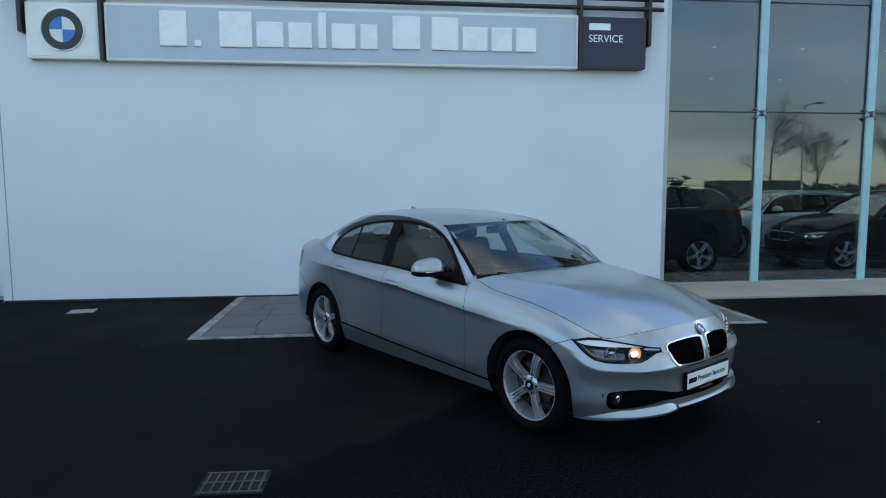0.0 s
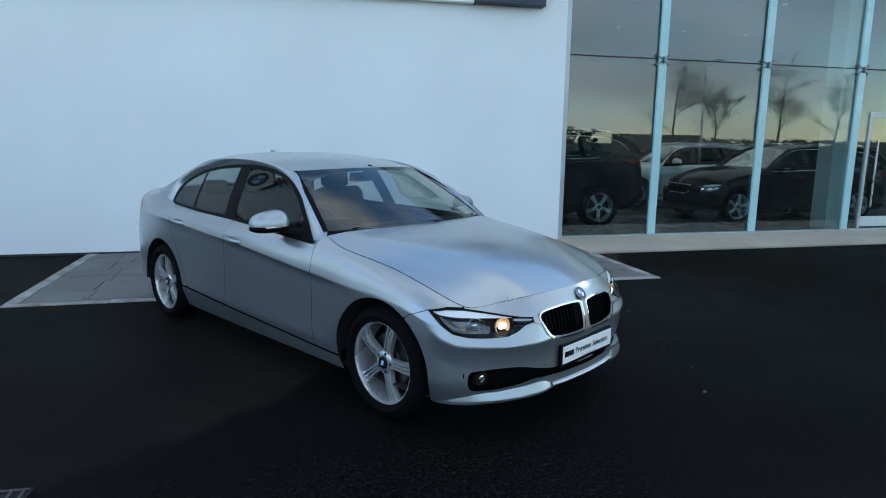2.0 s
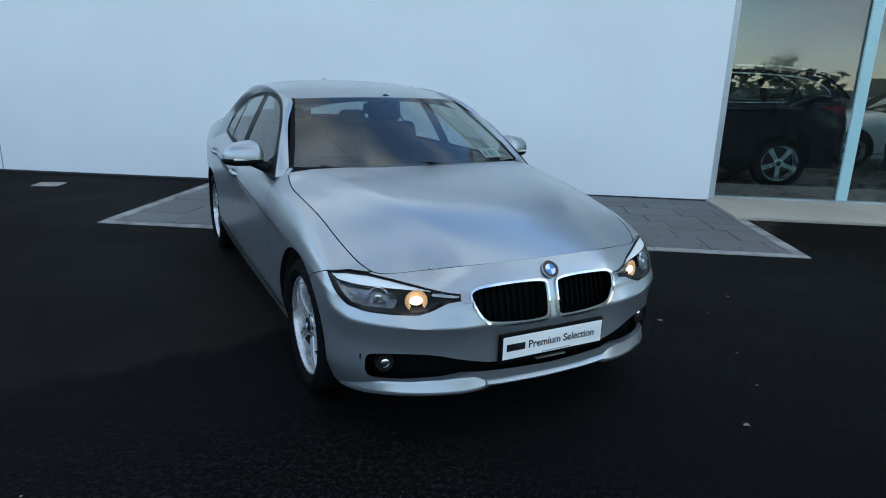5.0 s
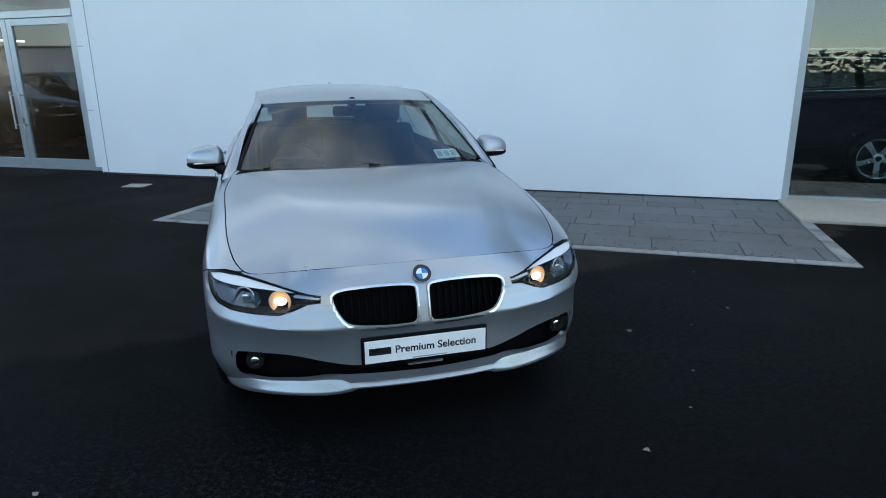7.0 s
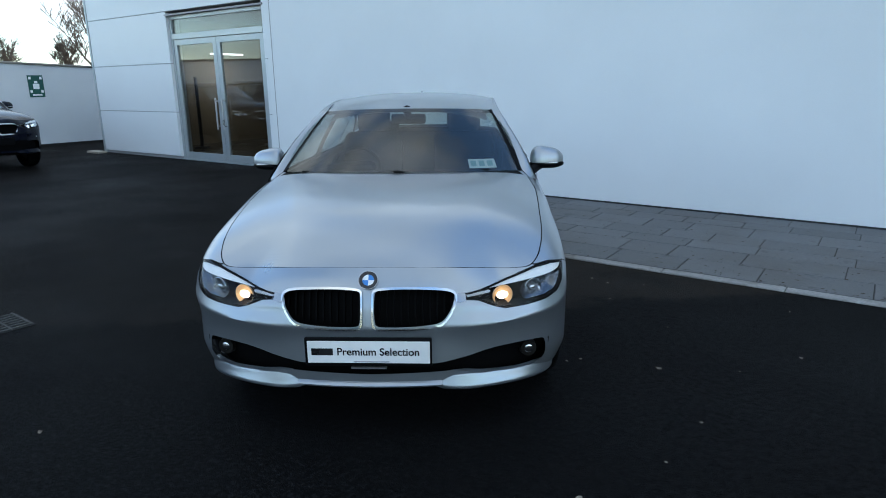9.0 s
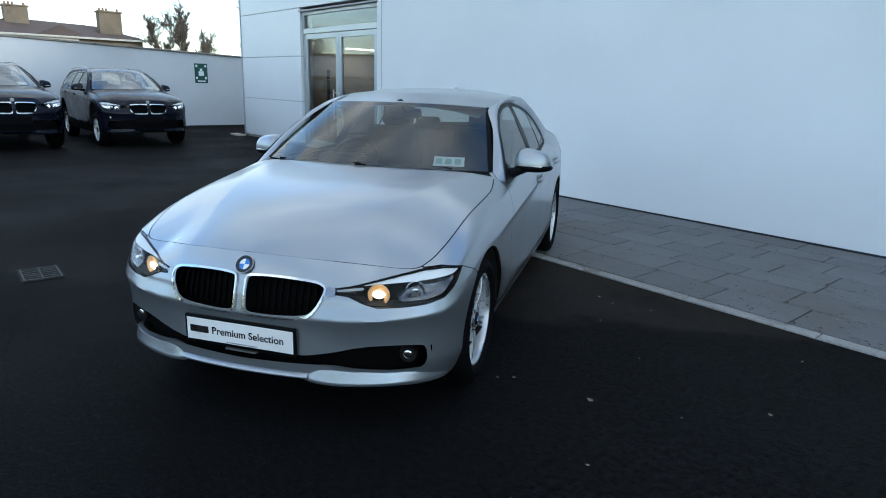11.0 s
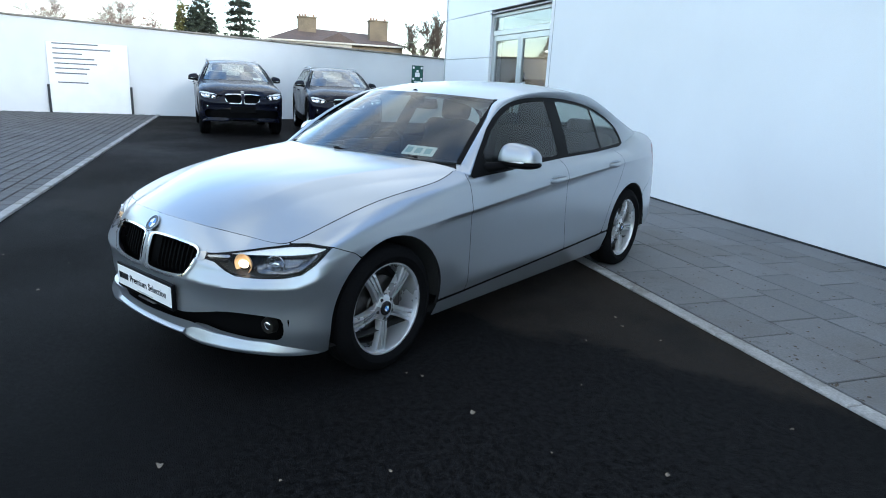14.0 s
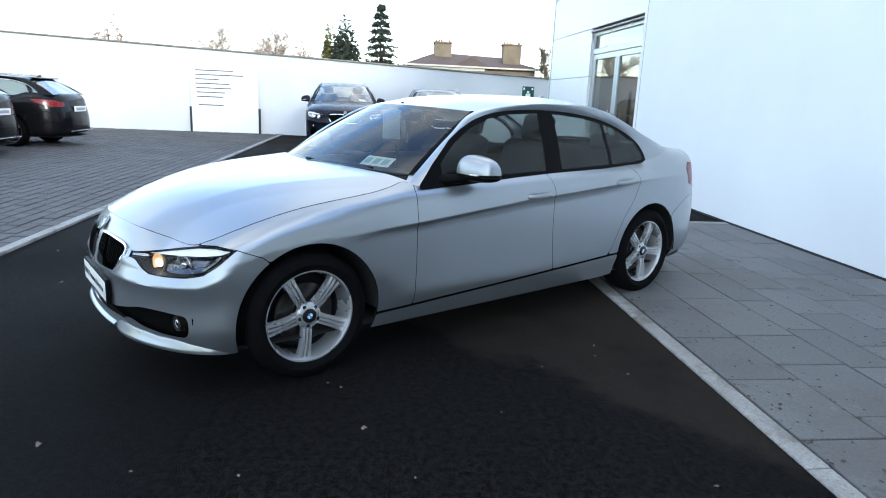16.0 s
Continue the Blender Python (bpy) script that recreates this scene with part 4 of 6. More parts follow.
def make_car(name, label, m, coat, step=0.012, warp=None, estate=False, hero=True, glass=None, wheel=(0.325, 0.215, 0.241), group="", cladding=None, trim_line=None, plate="front"):
    """A car: x ahead, y to its left, z up, its origin on the ground midway between the axles."""
    car = thing(name, label, "car", m, group)
    shell = Shell(step, 7 if hero else 3)
    glass = glass or M_CARGLASS
    bend = warp or (lambda p: p)
    S, Z, P = np.repeat(shell.s[:, None], shell.z.shape[1], 1), shell.z, shell.p
    MIR = np.array([1.0, -1.0, 1.0])
    front = int(np.searchsorted(shell.s, 1.45))
    # the front, from the right side round the nose to the left
    FS = np.concatenate([-S[front:0:-1], S[:front]])
    FZ = np.concatenate([Z[front:0:-1], Z[:front]])
    FP = np.concatenate([P[front:0:-1] * MIR, P[:front]])

    def add(pname, bm, mat, parent=car, lab="", smooth=True):
        for v in bm.verts:
            v.co = bend(np.array(v.co))
        ob = part(pname, bm, mat, parent, lab, smooth)
        return ob

    def both(pname, f, mat, lab="", lift=None, parent=car):
        """A panel of the flank on both sides."""
        made = []
        q = P if lift is None else P + lift
        for sgn in (1, -1):
            pp = q if sgn > 0 else q * MIR
            made.append(add(pname, cut_sheet(pp, f, flip=sgn < 0), mat, parent, lab))
        return made

    gap = 0.0020 if hero else 0.004
    s_f, s_r = shell.s_of_x(AXLE), shell.s_of_x(-AXLE)
    arch_f = np.hypot(S - s_f, Z - HUB_Z) - ARCH_R
    arch_r = np.hypot(S - s_r, Z - HUB_Z) - ARCH_R
    aF = np.hypot(np.abs(FS) - s_f, FZ - HUB_Z) - ARCH_R
    lampF = polygon(np.abs(FS), FZ, LAMP)
    kidF = polygon(np.abs(FS), FZ, rounded(KIDNEY))
    intF = polygon(np.abs(FS), FZ, rounded([(-.2, .350)] + INTAKE[1:13] + [(-.2, .306)], 1))
    slotF = polygon(np.abs(FS), FZ, SLOT) if hero else np.ones_like(FZ)
    lipz = np.interp(np.abs(FS), [0, .25, .31, .36, .6, .9, 1.4], [.262, .258, .240, .234, .224, .206, .196])
    # outline between front bumper and wing, from the lamp's tip down into the arch
    bump_in = polygon(np.abs(FS), FZ, [(-1, 0.1), (1.3, .1), (1.3, .60), (1.19, .643), (1.165, .663), (1.055, .703), (.95, .716), (.85, .704), (.80, .76), (.62, .79), (-1, .80)])
    f = np.max([bump_in + gap, -aF, -lampF + 0.0, -kidF - .010, -intF, -slotF, lipz - FZ], 0)
    add("front_bumper", cut_sheet(FP, f, True), coat)
    # black lower edge under the lip
    for lo, hi in ((-.90, -.36), (-.22, .22), (.36, .90)):
        f = np.max([FZ - lipz, bump_in, -aF, lo - FS, FS - hi], 0)
        add("lip", cut_sheet(FP * [0.998, 0.995, 1], f, True), M_TRIM, lab="black lower lip")
    # raised lip with a winglet on either side, and the thin middle lip
    for sgn in (1, -1):
        rows = []
        for sc in np.linspace(.27, 1.015, 46):
            i = sc / shell.s[1]
            x, y, nx, ny = (float(np.interp(i, np.arange(len(shell.s)), q)) for q in (shell.x, shell.y, shell.nx, shell.ny))
            k = min(1.0, (sc - .27) / .10)
            k = k * k * (3 - 2 * k)
            zb = float(np.interp(sc, [.27, .32, .42, .7, .985], [.255, .238, .228, .226, .206]))
            fade = max(0.0, min(1.0, (.95 - sc) / .40))
            zt = float(np.interp(sc, [.27, .31, .36, .42, .5, .66, .78, .86, .93, 1.015], [.268, .282, .302, .302, .290, .280, .276, .262, .244, .214]))
            out = .015 * k * fade
            sink = .052 * max(0.0, (sc - .66) / .355) ** 1.4
            rows.append([(x + nx * (o - sink), sgn * (y + ny * (o - sink)), zz) for o, zz in ((-.030, zt + .004), (-.004, zt + .001), (out * .12, zt - .012), (out * .40, (zt + zb) / 2), (out * .90, zb + .018), (out, zb + .012), (out * .94, zb + .004), (out * .5, zb - .002), (-.03, zb - .004))])
        add("lip_winglet", grid_mesh(rows, sgn < 0), coat, lab="raised painted lip")
    # the thin lip between them
    if hero:
        rows = []
        for yy in np.linspace(-.31, .31, 25):
            sx = float(np.interp(abs(yy), shell.y[:front], shell.x[:front]))
            rows.append([(sx + o, yy, zz) for o, zz in ((-.02, .279), (.0, .276), (.012, .268), (.015, .261), (.012, .254), (-.02, .252))])
        add("lip_middle", grid_mesh(rows, False), coat, lab="thin painted lip under the plate")
    # dark inside of the front
    back = FP.copy()
    back[..., 0] -= 0.055
    back[..., 1] *= 0.955
    add("grille_panel", cut_sheet(back, np.max([-aF - .02, lipz - FZ + .02, np.abs(FS) - 1.1], 0), True), M_MESH, lab="black grille backing")
    for sgn in (1, -1):
        half = (FS * sgn > 0)
        kf = np.where(half, kidF, 1.0)
        ring_p = FP + np.stack([np.full(FS.shape, .010), np.zeros(FS.shape), np.zeros(FS.shape)], -1)
        ring = add("grille", cut_sheet(ring_p, np.max([kf - (.003 if hero else .007), -kf - (.007 if hero else .011)], 0), True), M_CHROME if hero else M_BRIGHT, lab="chrome-framed kidney grille")
        if hero:
            lo, hi = KIDNEY[10][1], KIDNEY[2][1]
            for i in range(11):
                yy = 0.045 + i * 0.0305
                sx = float(np.interp(yy, shell.y[:front], shell.x[:front]))
                b = bmesh.new()
                z0, z1 = np.interp(yy, [.03, .30, .34, .375], [.512, .520, .56, .63]), np.interp(yy, [.03, .25, .375], [.672, .67, .645])
                prism(b, [(sx - .070, z0), (sx - .046, z0), (sx - .046, z0 + .03), (sx - .084, z1), (sx - .10, z1)], .007, Matrix(((1, 0, 0, 0), (0, 0, 1, sgn * yy - .0035), (0, 1, 0, 0), (0, 0, 0, 1))))
                add("slat", b, M_MESH, ring, smooth=False)
    # flank panels
    s_door, s_b, s_c = shell.s_of_x(.787), shell.s_of_x(-.30), shell.s_of_x(-1.03)
    sill_z = np.interp(S, [s_f, shell.s_of_x(1.02), shell.s_of_x(-.92), s_r], [.27, .276, .362, .372])
    wing_in = polygon(S, Z, [(1.19, .643), (1.165, .663), (1.055, .703), (.95, .716), (.85, .711), (.62, .716), (.62, .95), (s_door - .02, 1.02), (s_door + .035, 1.02), (s_door + .03, .955), (s_door + .012, .915), (s_door, .80), (s_door + .002, .5), (s_door - .012, .27), (1.5, .27), (1.3, .60)])
    top = (np.arange(Z.shape[1]) == Z.shape[1] - 1)[None, :]
    both("wing", np.max([wing_in + gap, -arch_f, sill_z - Z + .006, (.85 - S)], 0), coat)
    d1 = polygon(S, Z, [(s_door + .036, 1.02), (s_door + .03, .955), (s_door + .012, .915), (s_door, .80), (s_door + .002, .5), (s_door - .012, .27), (s_b + .03, .27), (s_b, .6), (s_b - .012, 1.0)])
    d2 = polygon(S, Z, [(s_b - .012, 1.0), (s_b, .6), (s_b + .03, .27), (s_c - .22, .27), (s_c - .08, .42), (s_c + .03, .62), (s_c + .13, .75), (s_c + .18, .86), (s_c + .17, 1.02)])
    if not hero:
        d1, d2 = d1 + gap, d2 + gap
    door_f = both("front_door", np.max([d1 + gap, sill_z - Z + .006], 0), coat)
    door_r = both("rear_door", np.max([d2 + gap, sill_z - Z + .006, -arch_r], 0), coat)
    # sill, and over it a black strip that stands in for shadow
    both("sill", np.max([Z - sill_z + .010, -arch_f, -arch_r, shell.s_of_x(1.2) - S, S - shell.s_of_x(-1.2)], 0), cladding or coat, "painted side sill")
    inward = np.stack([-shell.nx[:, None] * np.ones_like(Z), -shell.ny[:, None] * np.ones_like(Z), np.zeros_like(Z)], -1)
    both("sill_shadow", np.max([Z - sill_z - .012, sill_z - .016 - Z, -arch_f, -arch_r, shell.s_of_x(1.2) - S, S - shell.s_of_x(-1.2)], 0), M_TRIM, "black strip for the shadow above the sill", inward * .004)
    # rear quarter, rear bumper, tail lamps
    s_t = shell.s_of_x(-1.93)
    tail_lamp = polygon(S, Z, [(s_t - .12, .962), (s_t + .02, .885), (s_t + .25, .815), (s_t + .62, .82), (s_t + .60, .905), (s_t + .3, .955)]) if estate else polygon(S, Z, [(s_t + .04, .982), (s_t, .935), (s_t + .05, .82), (s_t + .25, .78), (s_t + .62, .82), (s_t + .60, .93), (s_t + .3, .975)])
    bump_r = polygon(S, Z, [(shell.s_of_x(-1.70), .05), (shell.s_of_x(-1.70), .60), (s_t - .02, .70), (s_t + .1, .72), (s_t + 2, .72), (s_t + 2, .05)])
    both("rear_quarter", np.max([-d2 + gap, s_b + .05 - S, -arch_r, -tail_lamp + gap, -bump_r + gap, sill_z - Z + .006], 0), coat)
    both("rear_bumper", np.max([bump_r + gap, -arch_r], 0), coat)
    both("tail_lamp", tail_lamp + .002, M_REDLENS, "red tail lamp")
    # inner dark shell that closes the joints, with the arches left open
    both("inner_body", np.max([-arch_f, -arch_r, .25 - Z, 1.02 - S], 0), M_UNDER, "", inward * .016)
    bm = bmesh.new()
    k = int(0.06 / step) + 1
    ring = [bm.verts.new((x - .06 * nx, y - .06 * ny, .215)) for x, y, nx, ny in zip(shell.x[::k], shell.y[::k], shell.nx[::k], shell.ny[::k])]
    ring += [bm.verts.new((v.co.x, -v.co.y, .215)) for v in ring[-1:0:-1] if v.co.y > 1e-3]
    bm.faces.new(ring)
    bmesh.ops.triangulate(bm, faces=bm.faces)
    # keep the floor out of the wheel wells
    add("underbody", bm, M_UNDER, smooth=False)
    for sx, rr in ((AXLE, ARCH_R), (-AXLE, ARCH_R)):
        for sgn in (1, -1):
            rows = [[(sx + (rr + .004) * math.cos(a), sgn * yy, HUB_Z + (rr + .004) * math.sin(a)) for yy in (.872, .80, .60, .50)] for a in np.linspace(-.05, math.pi + .05, 26)]
            add("arch_liner", grid_mesh(rows, sgn > 0), M_UNDER)
    # wheels
    r, wd, rim_r = wheel
    proto = make_wheel(r, wd, rim_r, simple=not hero)
    proto.parent = car
    spots = []
    for sx in (AXLE, -AXLE):
        for sgn in (1, -1):
            c = bend(np.array([sx, sgn * (.885 - .1075), HUB_Z]))
            spots.append(Matrix.Translation((c[0], c[1] - sgn * (wd - .215) / 2, r)) @ Matrix.Rotation(0 if sgn > 0 else math.pi, 4, "Z") @ Matrix.Rotation(random.uniform(0, 6) if not hero else {1: -.11, -1: .35}[sgn] + (0.3 if sx < 0 else 0), 4, "Y"))
    proto.matrix_basis = spots[0]
    for mm in spots[1:]:
        o = copy_thing(proto, mm)
        o.parent = car
    # bonnet
    e = P[:, -1]
    s_cowl = shell.s_of_x(.775)
    n_end = int(np.searchsorted(shell.s, s_cowl))
    ex, ey, ez = e[:n_end, 0], e[:n_end, 1], e[:n_end, 2]
    order = np.argsort(ex)
    us = np.linspace(-1, 1, 121 if hero else 17)
    xt = float(ex[0])
    xs = .775 + (xt - .0015 - .775) * np.sin(np.linspace(0, math.pi / 2, 70 if hero else 20))
    rows = []
    for x in xs:
        ye = float(np.interp(x, ex[order], ey[order]))
        y = us * (ye - .0055)
        # the rear edge bows forward in plan
        xb_ = x + .186 * (1 - us ** 2) * max(0, 1 - (x - .775) / .5) ** 2
        z = bonnet_height(shell.fair, xb_, y)
        # what the edge is off the fair surface fades out inwards
        gap_xy = np.hypot(xb_[:, None] - ex, np.abs(y)[:, None] - ey)
        near = gap_xy.argmin(1)
        z += (ez - bonnet_height(shell.fair, ex, ey))[near] * np.exp(-gap_xy.min(1) / .10)
        # a ridge on either side, closing in towards the grille
        off = np.abs(y) - np.interp(xb_, [.85, 1.0, 1.3, 1.6, 1.85, 2.1], [.655, .615, .525, .435, .375, .345])
        z += .0105 * np.interp(xb_, [.8, 1.0, 1.7, 2.06], [.75, 1, .85, 0]) * np.clip(np.where(off > 0, 1 - off / .13, 1 + off / .24), 0, 1)
        rows.append(np.stack([xb_, y, z], -1))
    add("bonnet", grid_mesh(rows, True), coat)
    bonnet_edge = np.array(rows[0])

    # ---- cabin ----
    xr, xb = (-1.08, -1.80) if not estate else (-2.02, -2.26)
    y0_fit = np.polyfit([.729, -.238, -1.427], [.831, .8075, .756], 2)

    def side_y(x, z):
        dz = z - .95
        return float(np.polyval(y0_fit, max(x, -1.6)) - .42 * dz - .30 * dz * max(dz, 0))
    if not estate:
        dlo = [(.735, .931), (.62, 1.035), (.45, 1.165), (.28, 1.255), (.10, 1.312), (-.10, 1.340), (-.35, 1.350), (-.60, 1.345), (-.85, 1.324), (-1.08, 1.286), (-1.27, 1.222), (-1.415, 1.142), (-1.468, 1.070), (-1.468, .993)]
        edge_x, edge_y, edge_z = [.72, .42, .149, -.2, -.5, -.8, -1.08, -1.3, -1.55, -1.80], [.749, .672, .578, .596, .600, .596, .592, .628, .670, .705], [.985, 1.195, 1.330, 1.378, 1.396, 1.393, 1.364, 1.287, 1.176, 1.078]
    else:
        dlo = [(.735, .931), (.62, 1.035), (.45, 1.165), (.28, 1.255), (.10, 1.308), (-.10, 1.332), (-.5, 1.338), (-.9, 1.333), (-1.3, 1.32), (-1.65, 1.295), (-1.88, 1.24), (-2.0, 1.16), (-2.04, 1.08), (-2.0, 1.02)]
        edge_x, edge_y, edge_z = [.72, .42, .149, -.2, -.6, -1.0, -1.5, -1.9, -2.05, -2.2, -2.27], [.749, .672, .578, .592, .592, .585, .57, .555, .58, .64, .69], [.985, 1.195, 1.330, 1.374, 1.387, 1.385, 1.372, 1.345, 1.28, 1.15, 1.05]
    ts = np.linspace(0, 1, 70 if hero else 30)
    # DLO line and the upper line, run by even steps
    def even(px, pz):
        c = np.r_[0, np.cumsum(np.hypot(np.diff(px), np.diff(pz)))]
        return c / c[-1]
    dx_, dz_ = np.array(dlo).T
    cd, ce = even(dx_, dz_), even(np.array(edge_x), np.array(edge_z))
    DX, DZ_ = pchip(cd, dx_, ts), pchip(cd, dz_, ts)
    DX, DZ_ = blur(DX, 1.2), blur(DZ_, 1.2)
    DX[0], DZ_[0], DX[-1], DZ_[-1] = dx_[0], dz_[0], dx_[-1], dz_[-1]
    EX, EY, EZ = pchip(ce, edge_x, ts), pchip(ce, edge_y, ts), pchip(ce, edge_z, ts)
    cols = np.linspace(0, 1, 9 if hero else 5)
    for sgn in (1, -1):
        rows = []
        for i in range(len(ts)):
            a = np.array([DX[i], side_y(DX[i], DZ_[i]), DZ_[i]])
            b = np.array([EX[i], EY[i], EZ[i]])
            out = np.array([0, .030, .030]) if ts[i] > .2 else np.array([.012, .022, .012])
            c = (a + b) / 2 + out
            rows.append([((1 - t) ** 2 * a + 2 * t * (1 - t) * c + t * t * b) * ([1, sgn, 1]) for t in cols])
        top_e = np.array([np.interp(-.785, -e[:, 0], e[:, k]) for k in range(3)])
        foot = [rows[0]]
        for v in (.5, 1.0):
            far = [(top_e + t * (bonnet_edge[-1] - top_e)) * ([1, sgn, 1]) for t in cols]
            foot.append([(1 - v) * np.array(a) + v * (np.array(b) - [0, 0, .003]) for a, b in zip(rows[0], far)])
        add("pillar_foot", grid_mesh(foot, sgn < 0), coat)
        add("side_frame", grid_mesh(rows, sgn > 0), coat, lab="painted pillar and roof rail")
    # side glass: a sheet within the DLO line, trimmed; black frame round it and pillars between
    gx = np.linspace(.78, -2.08 if estate else -1.53, 130 if hero else 50)
    gz = np.linspace(.90, 1.36, 34 if hero else 14)
    GX, GZ = np.meshgrid(gx, gz, indexing="ij")
    GP = np.stack([GX, np.vectorize(side_y)(GX, GZ), GZ], -1)
    belt = [(x, float(np.interp(-x, [-.75, 0, .9, 1.405, 1.8, 2.3], [.930, .953, .968, .985, 1.0, 1.01]))) for x in np.linspace(dlo[-1][0], .735, 12)]
    dl = polygon(GX, GZ, dlo + belt[1:-1])

    def pillar(x_low, w, x_top):
        xc = x_low + (x_top - x_low) * (GZ - .95) / .38
        return np.abs(GX - xc) - w
    pil_b = pillar(-.375, .078, -.455) if not estate else pillar(-.33, .07, -.31)
    pil_c = pillar(-1.02, .017, -1.05) if not estate else pillar(-.95, .016, -.92)
    tri_f = polygon(GX, GZ, [(.80, .90), (.80, .95), (.57, 1.09), (.57, .90)])
    posts = [pil_b, pil_c, tri_f] + ([pillar(-1.12, .05, -1.08)] if estate else [])
    pil = np.min(posts, 0)
    for sgn in (1, -1):
        q = GP * [1, sgn, 1]
        fl = sgn < 0
        add("window_frame", cut_sheet(q + np.array([0, sgn * .004, 0]), np.max([dl - .013, np.minimum(-dl - .020, 1)], 0), fl), M_TRIM, lab="black window surround")
        for one in posts:
            add("window_pillar", cut_sheet(q + np.array([0, sgn * .002, 0]), np.max([dl, one], 0), fl), M_TRIM, lab="gloss black door pillar")
        for lo, hi in (((-.40, 1.0), (-1.03, -.40), (-2.3, -1.03)) if not estate else ((-.25, 1.0), (-1.10, -.25), (-2.3, -1.10))):
            g = add("side_window", cut_sheet(q, np.max([dl + .004, -pil, lo - GX, GX - hi], 0), fl), glass, lab="side window glass")
            g.visible_shadow = False
        if trim_line:
            b = [(x, side_y(x, z) * sgn + sgn * .006, z) for x, z in belt]
            rows = [[(x, y, z - .012), (x, y, z + .008)] for x, y, z in b]
            add("belt_trim", grid_mesh(rows, sgn < 0), M_BRIGHT)
            rows = [[(DX[i], sgn * (side_y(DX[i], DZ_[i]) + .008), DZ_[i] - .008), (DX[i], sgn * (side_y(DX[i], DZ_[i]) + .010), DZ_[i] + .010)] for i in range(len(ts))]
            add("window_trim", grid_mesh(rows, sgn > 0), M_BRIGHT)
    # windscreen
    def screen(e0, e1, c0, c1, sag, n=25):
        rows = []
        for v in np.linspace(0, 1, 17):
            eg = np.array(e0) + v * (np.array(e1) - np.array(e0))
            ce_ = np.array(c0) + v * (np.array(c1) - np.array(c0))
            up = sag * 4 * v * (1 - v)
            row = []
            for u in np.linspace(-1, 1, n):
                k2 = abs(u) ** 2.3
                row.append((ce_[0] + (eg[0] - ce_[0]) * k2 + up, u * eg[1], ce_[2] + (eg[2] - ce_[2]) * k2 + up * .6))
            rows.append(row)
        return rows
    w0, w1 = (.72, .749, .985), (.149, .578, 1.330)
    ws = screen(w0, w1, (.985, 0, 1.005), (.335, 0, 1.352), .012)
    wsg = add("windscreen", grid_mesh(ws, False), M_SCREEN if hero else M_PALESCREEN, lab="raked windscreen glass")
    wsg.visible_shadow = False
    wa = np.array(ws)
    # scuttle from the bonnet's rear edge to the glass: black between painted corners
    def scuttle(u, v):
        lo = np.array([np.interp(u, us, bonnet_edge[:, k]) for k in range(3)])
        hi = np.array([np.interp(u, np.linspace(-1, 1, wa.shape[1]), wa[0, :, k]) for k in range(3)])
        drop = .012 * min(1, max(0, (.98 - abs(u)) / .06))
        return tuple(lo + v * (hi - lo) - [0, 0, .004 + drop * (1 - .4 * v)])
    for u0, u1, mt, lb in ((-.97, .97, M_TRIM, "black scuttle panel"), (.97, 1.0, coat, "painted corner beside the screen"), (-1.0, -.97, coat, "painted corner beside the screen")):
        add("scuttle", grid_mesh([[scuttle(u, v) for u in np.linspace(u0, u1, 21)] for v in (-.06, .25, .6, 1.0)], False), mt, lab=lb)
    add("sunband", grid_mesh(wa[-2:] - [0, 0, .003], False), M_TRIM, wsg, "black top edge of the glass")
    for sl in (np.s_[:, :2], np.s_[:, -2:]):
        strip = wa[sl].copy()
        strip[:, 1 if sl[1].start is None else 0] = strip[:, 0 if sl[1].start is None else 1] * .65 + strip[:, 1 if sl[1].start is None else 0] * .35
        add("seal", grid_mesh(strip + [.003, 0, .003], False), M_TRIM, wsg)
    # roof
    rf = []
    xe, ze_, ye_ = np.array(edge_x), np.array(edge_z), np.array(edge_y)
    od = np.argsort(xe)
    zc_pts = ([-1.12, -.9, -.6, -.4, 0, .20, .335], [1.412, 1.434, 1.443, 1.438, 1.410, 1.378, 1.350]) if not estate else ([-2.06, -1.7, -1.2, -.6, -.3, 0, .20, .335], [1.378, 1.405, 1.425, 1.432, 1.428, 1.408, 1.380, 1.352])
    for v in np.linspace(0, 1, 40 if hero else 16):
        row = []
        for u in np.linspace(-1, 1, 33 if hero else 13):
            k2 = abs(u) ** 2.3
            x0 = .335 + (.149 - .335) * k2
            x1 = zc_pts[0][0] + (xr - zc_pts[0][0]) * k2
            x = x0 + v * (x1 - x0)
            xe_ = .149 + v * (xr - .149)
            ye, ze = np.interp(xe_, xe[od], ye_[od]), np.interp(xe_, xe[od], ze_[od])
            zc = pchip(*zc_pts, np.clip(.335 + v * (zc_pts[0][0] - .335), zc_pts[0][0], .335))
            row.append((x, u * (ye - .002), ze + (zc - ze) * (1 - abs(u) ** 2.6)))
        rf.append(row)
    add("roof", grid_mesh(rf, False), coat)
    fin_b = bmesh.new()
    prism(fin_b, [(-.07, 0), (.07, 0), (.0, .018), (-.05, .032), (-.07, .033)], .018, Matrix(((1, 0, 0, zc_pts[0][0] + .12), (0, 0, 1, -.009), (0, 1, 0, 1.418 if not estate else 1.392), (0, 0, 0, 1))))
    add("aerial_fin", fin_b, coat, smooth=False)
    # rear window and boot lid
    rw = screen((xr, float(np.interp(xr, xe[od], ye_[od])), float(np.interp(xr, xe[od], ze_[od]))), (xb, edge_y[-1], edge_z[-1]), (zc_pts[0][0], 0, zc_pts[1][0]), (xb + (.02 if not estate else -.06), 0, edge_z[-1] + .022), .012 if not estate else -.02)
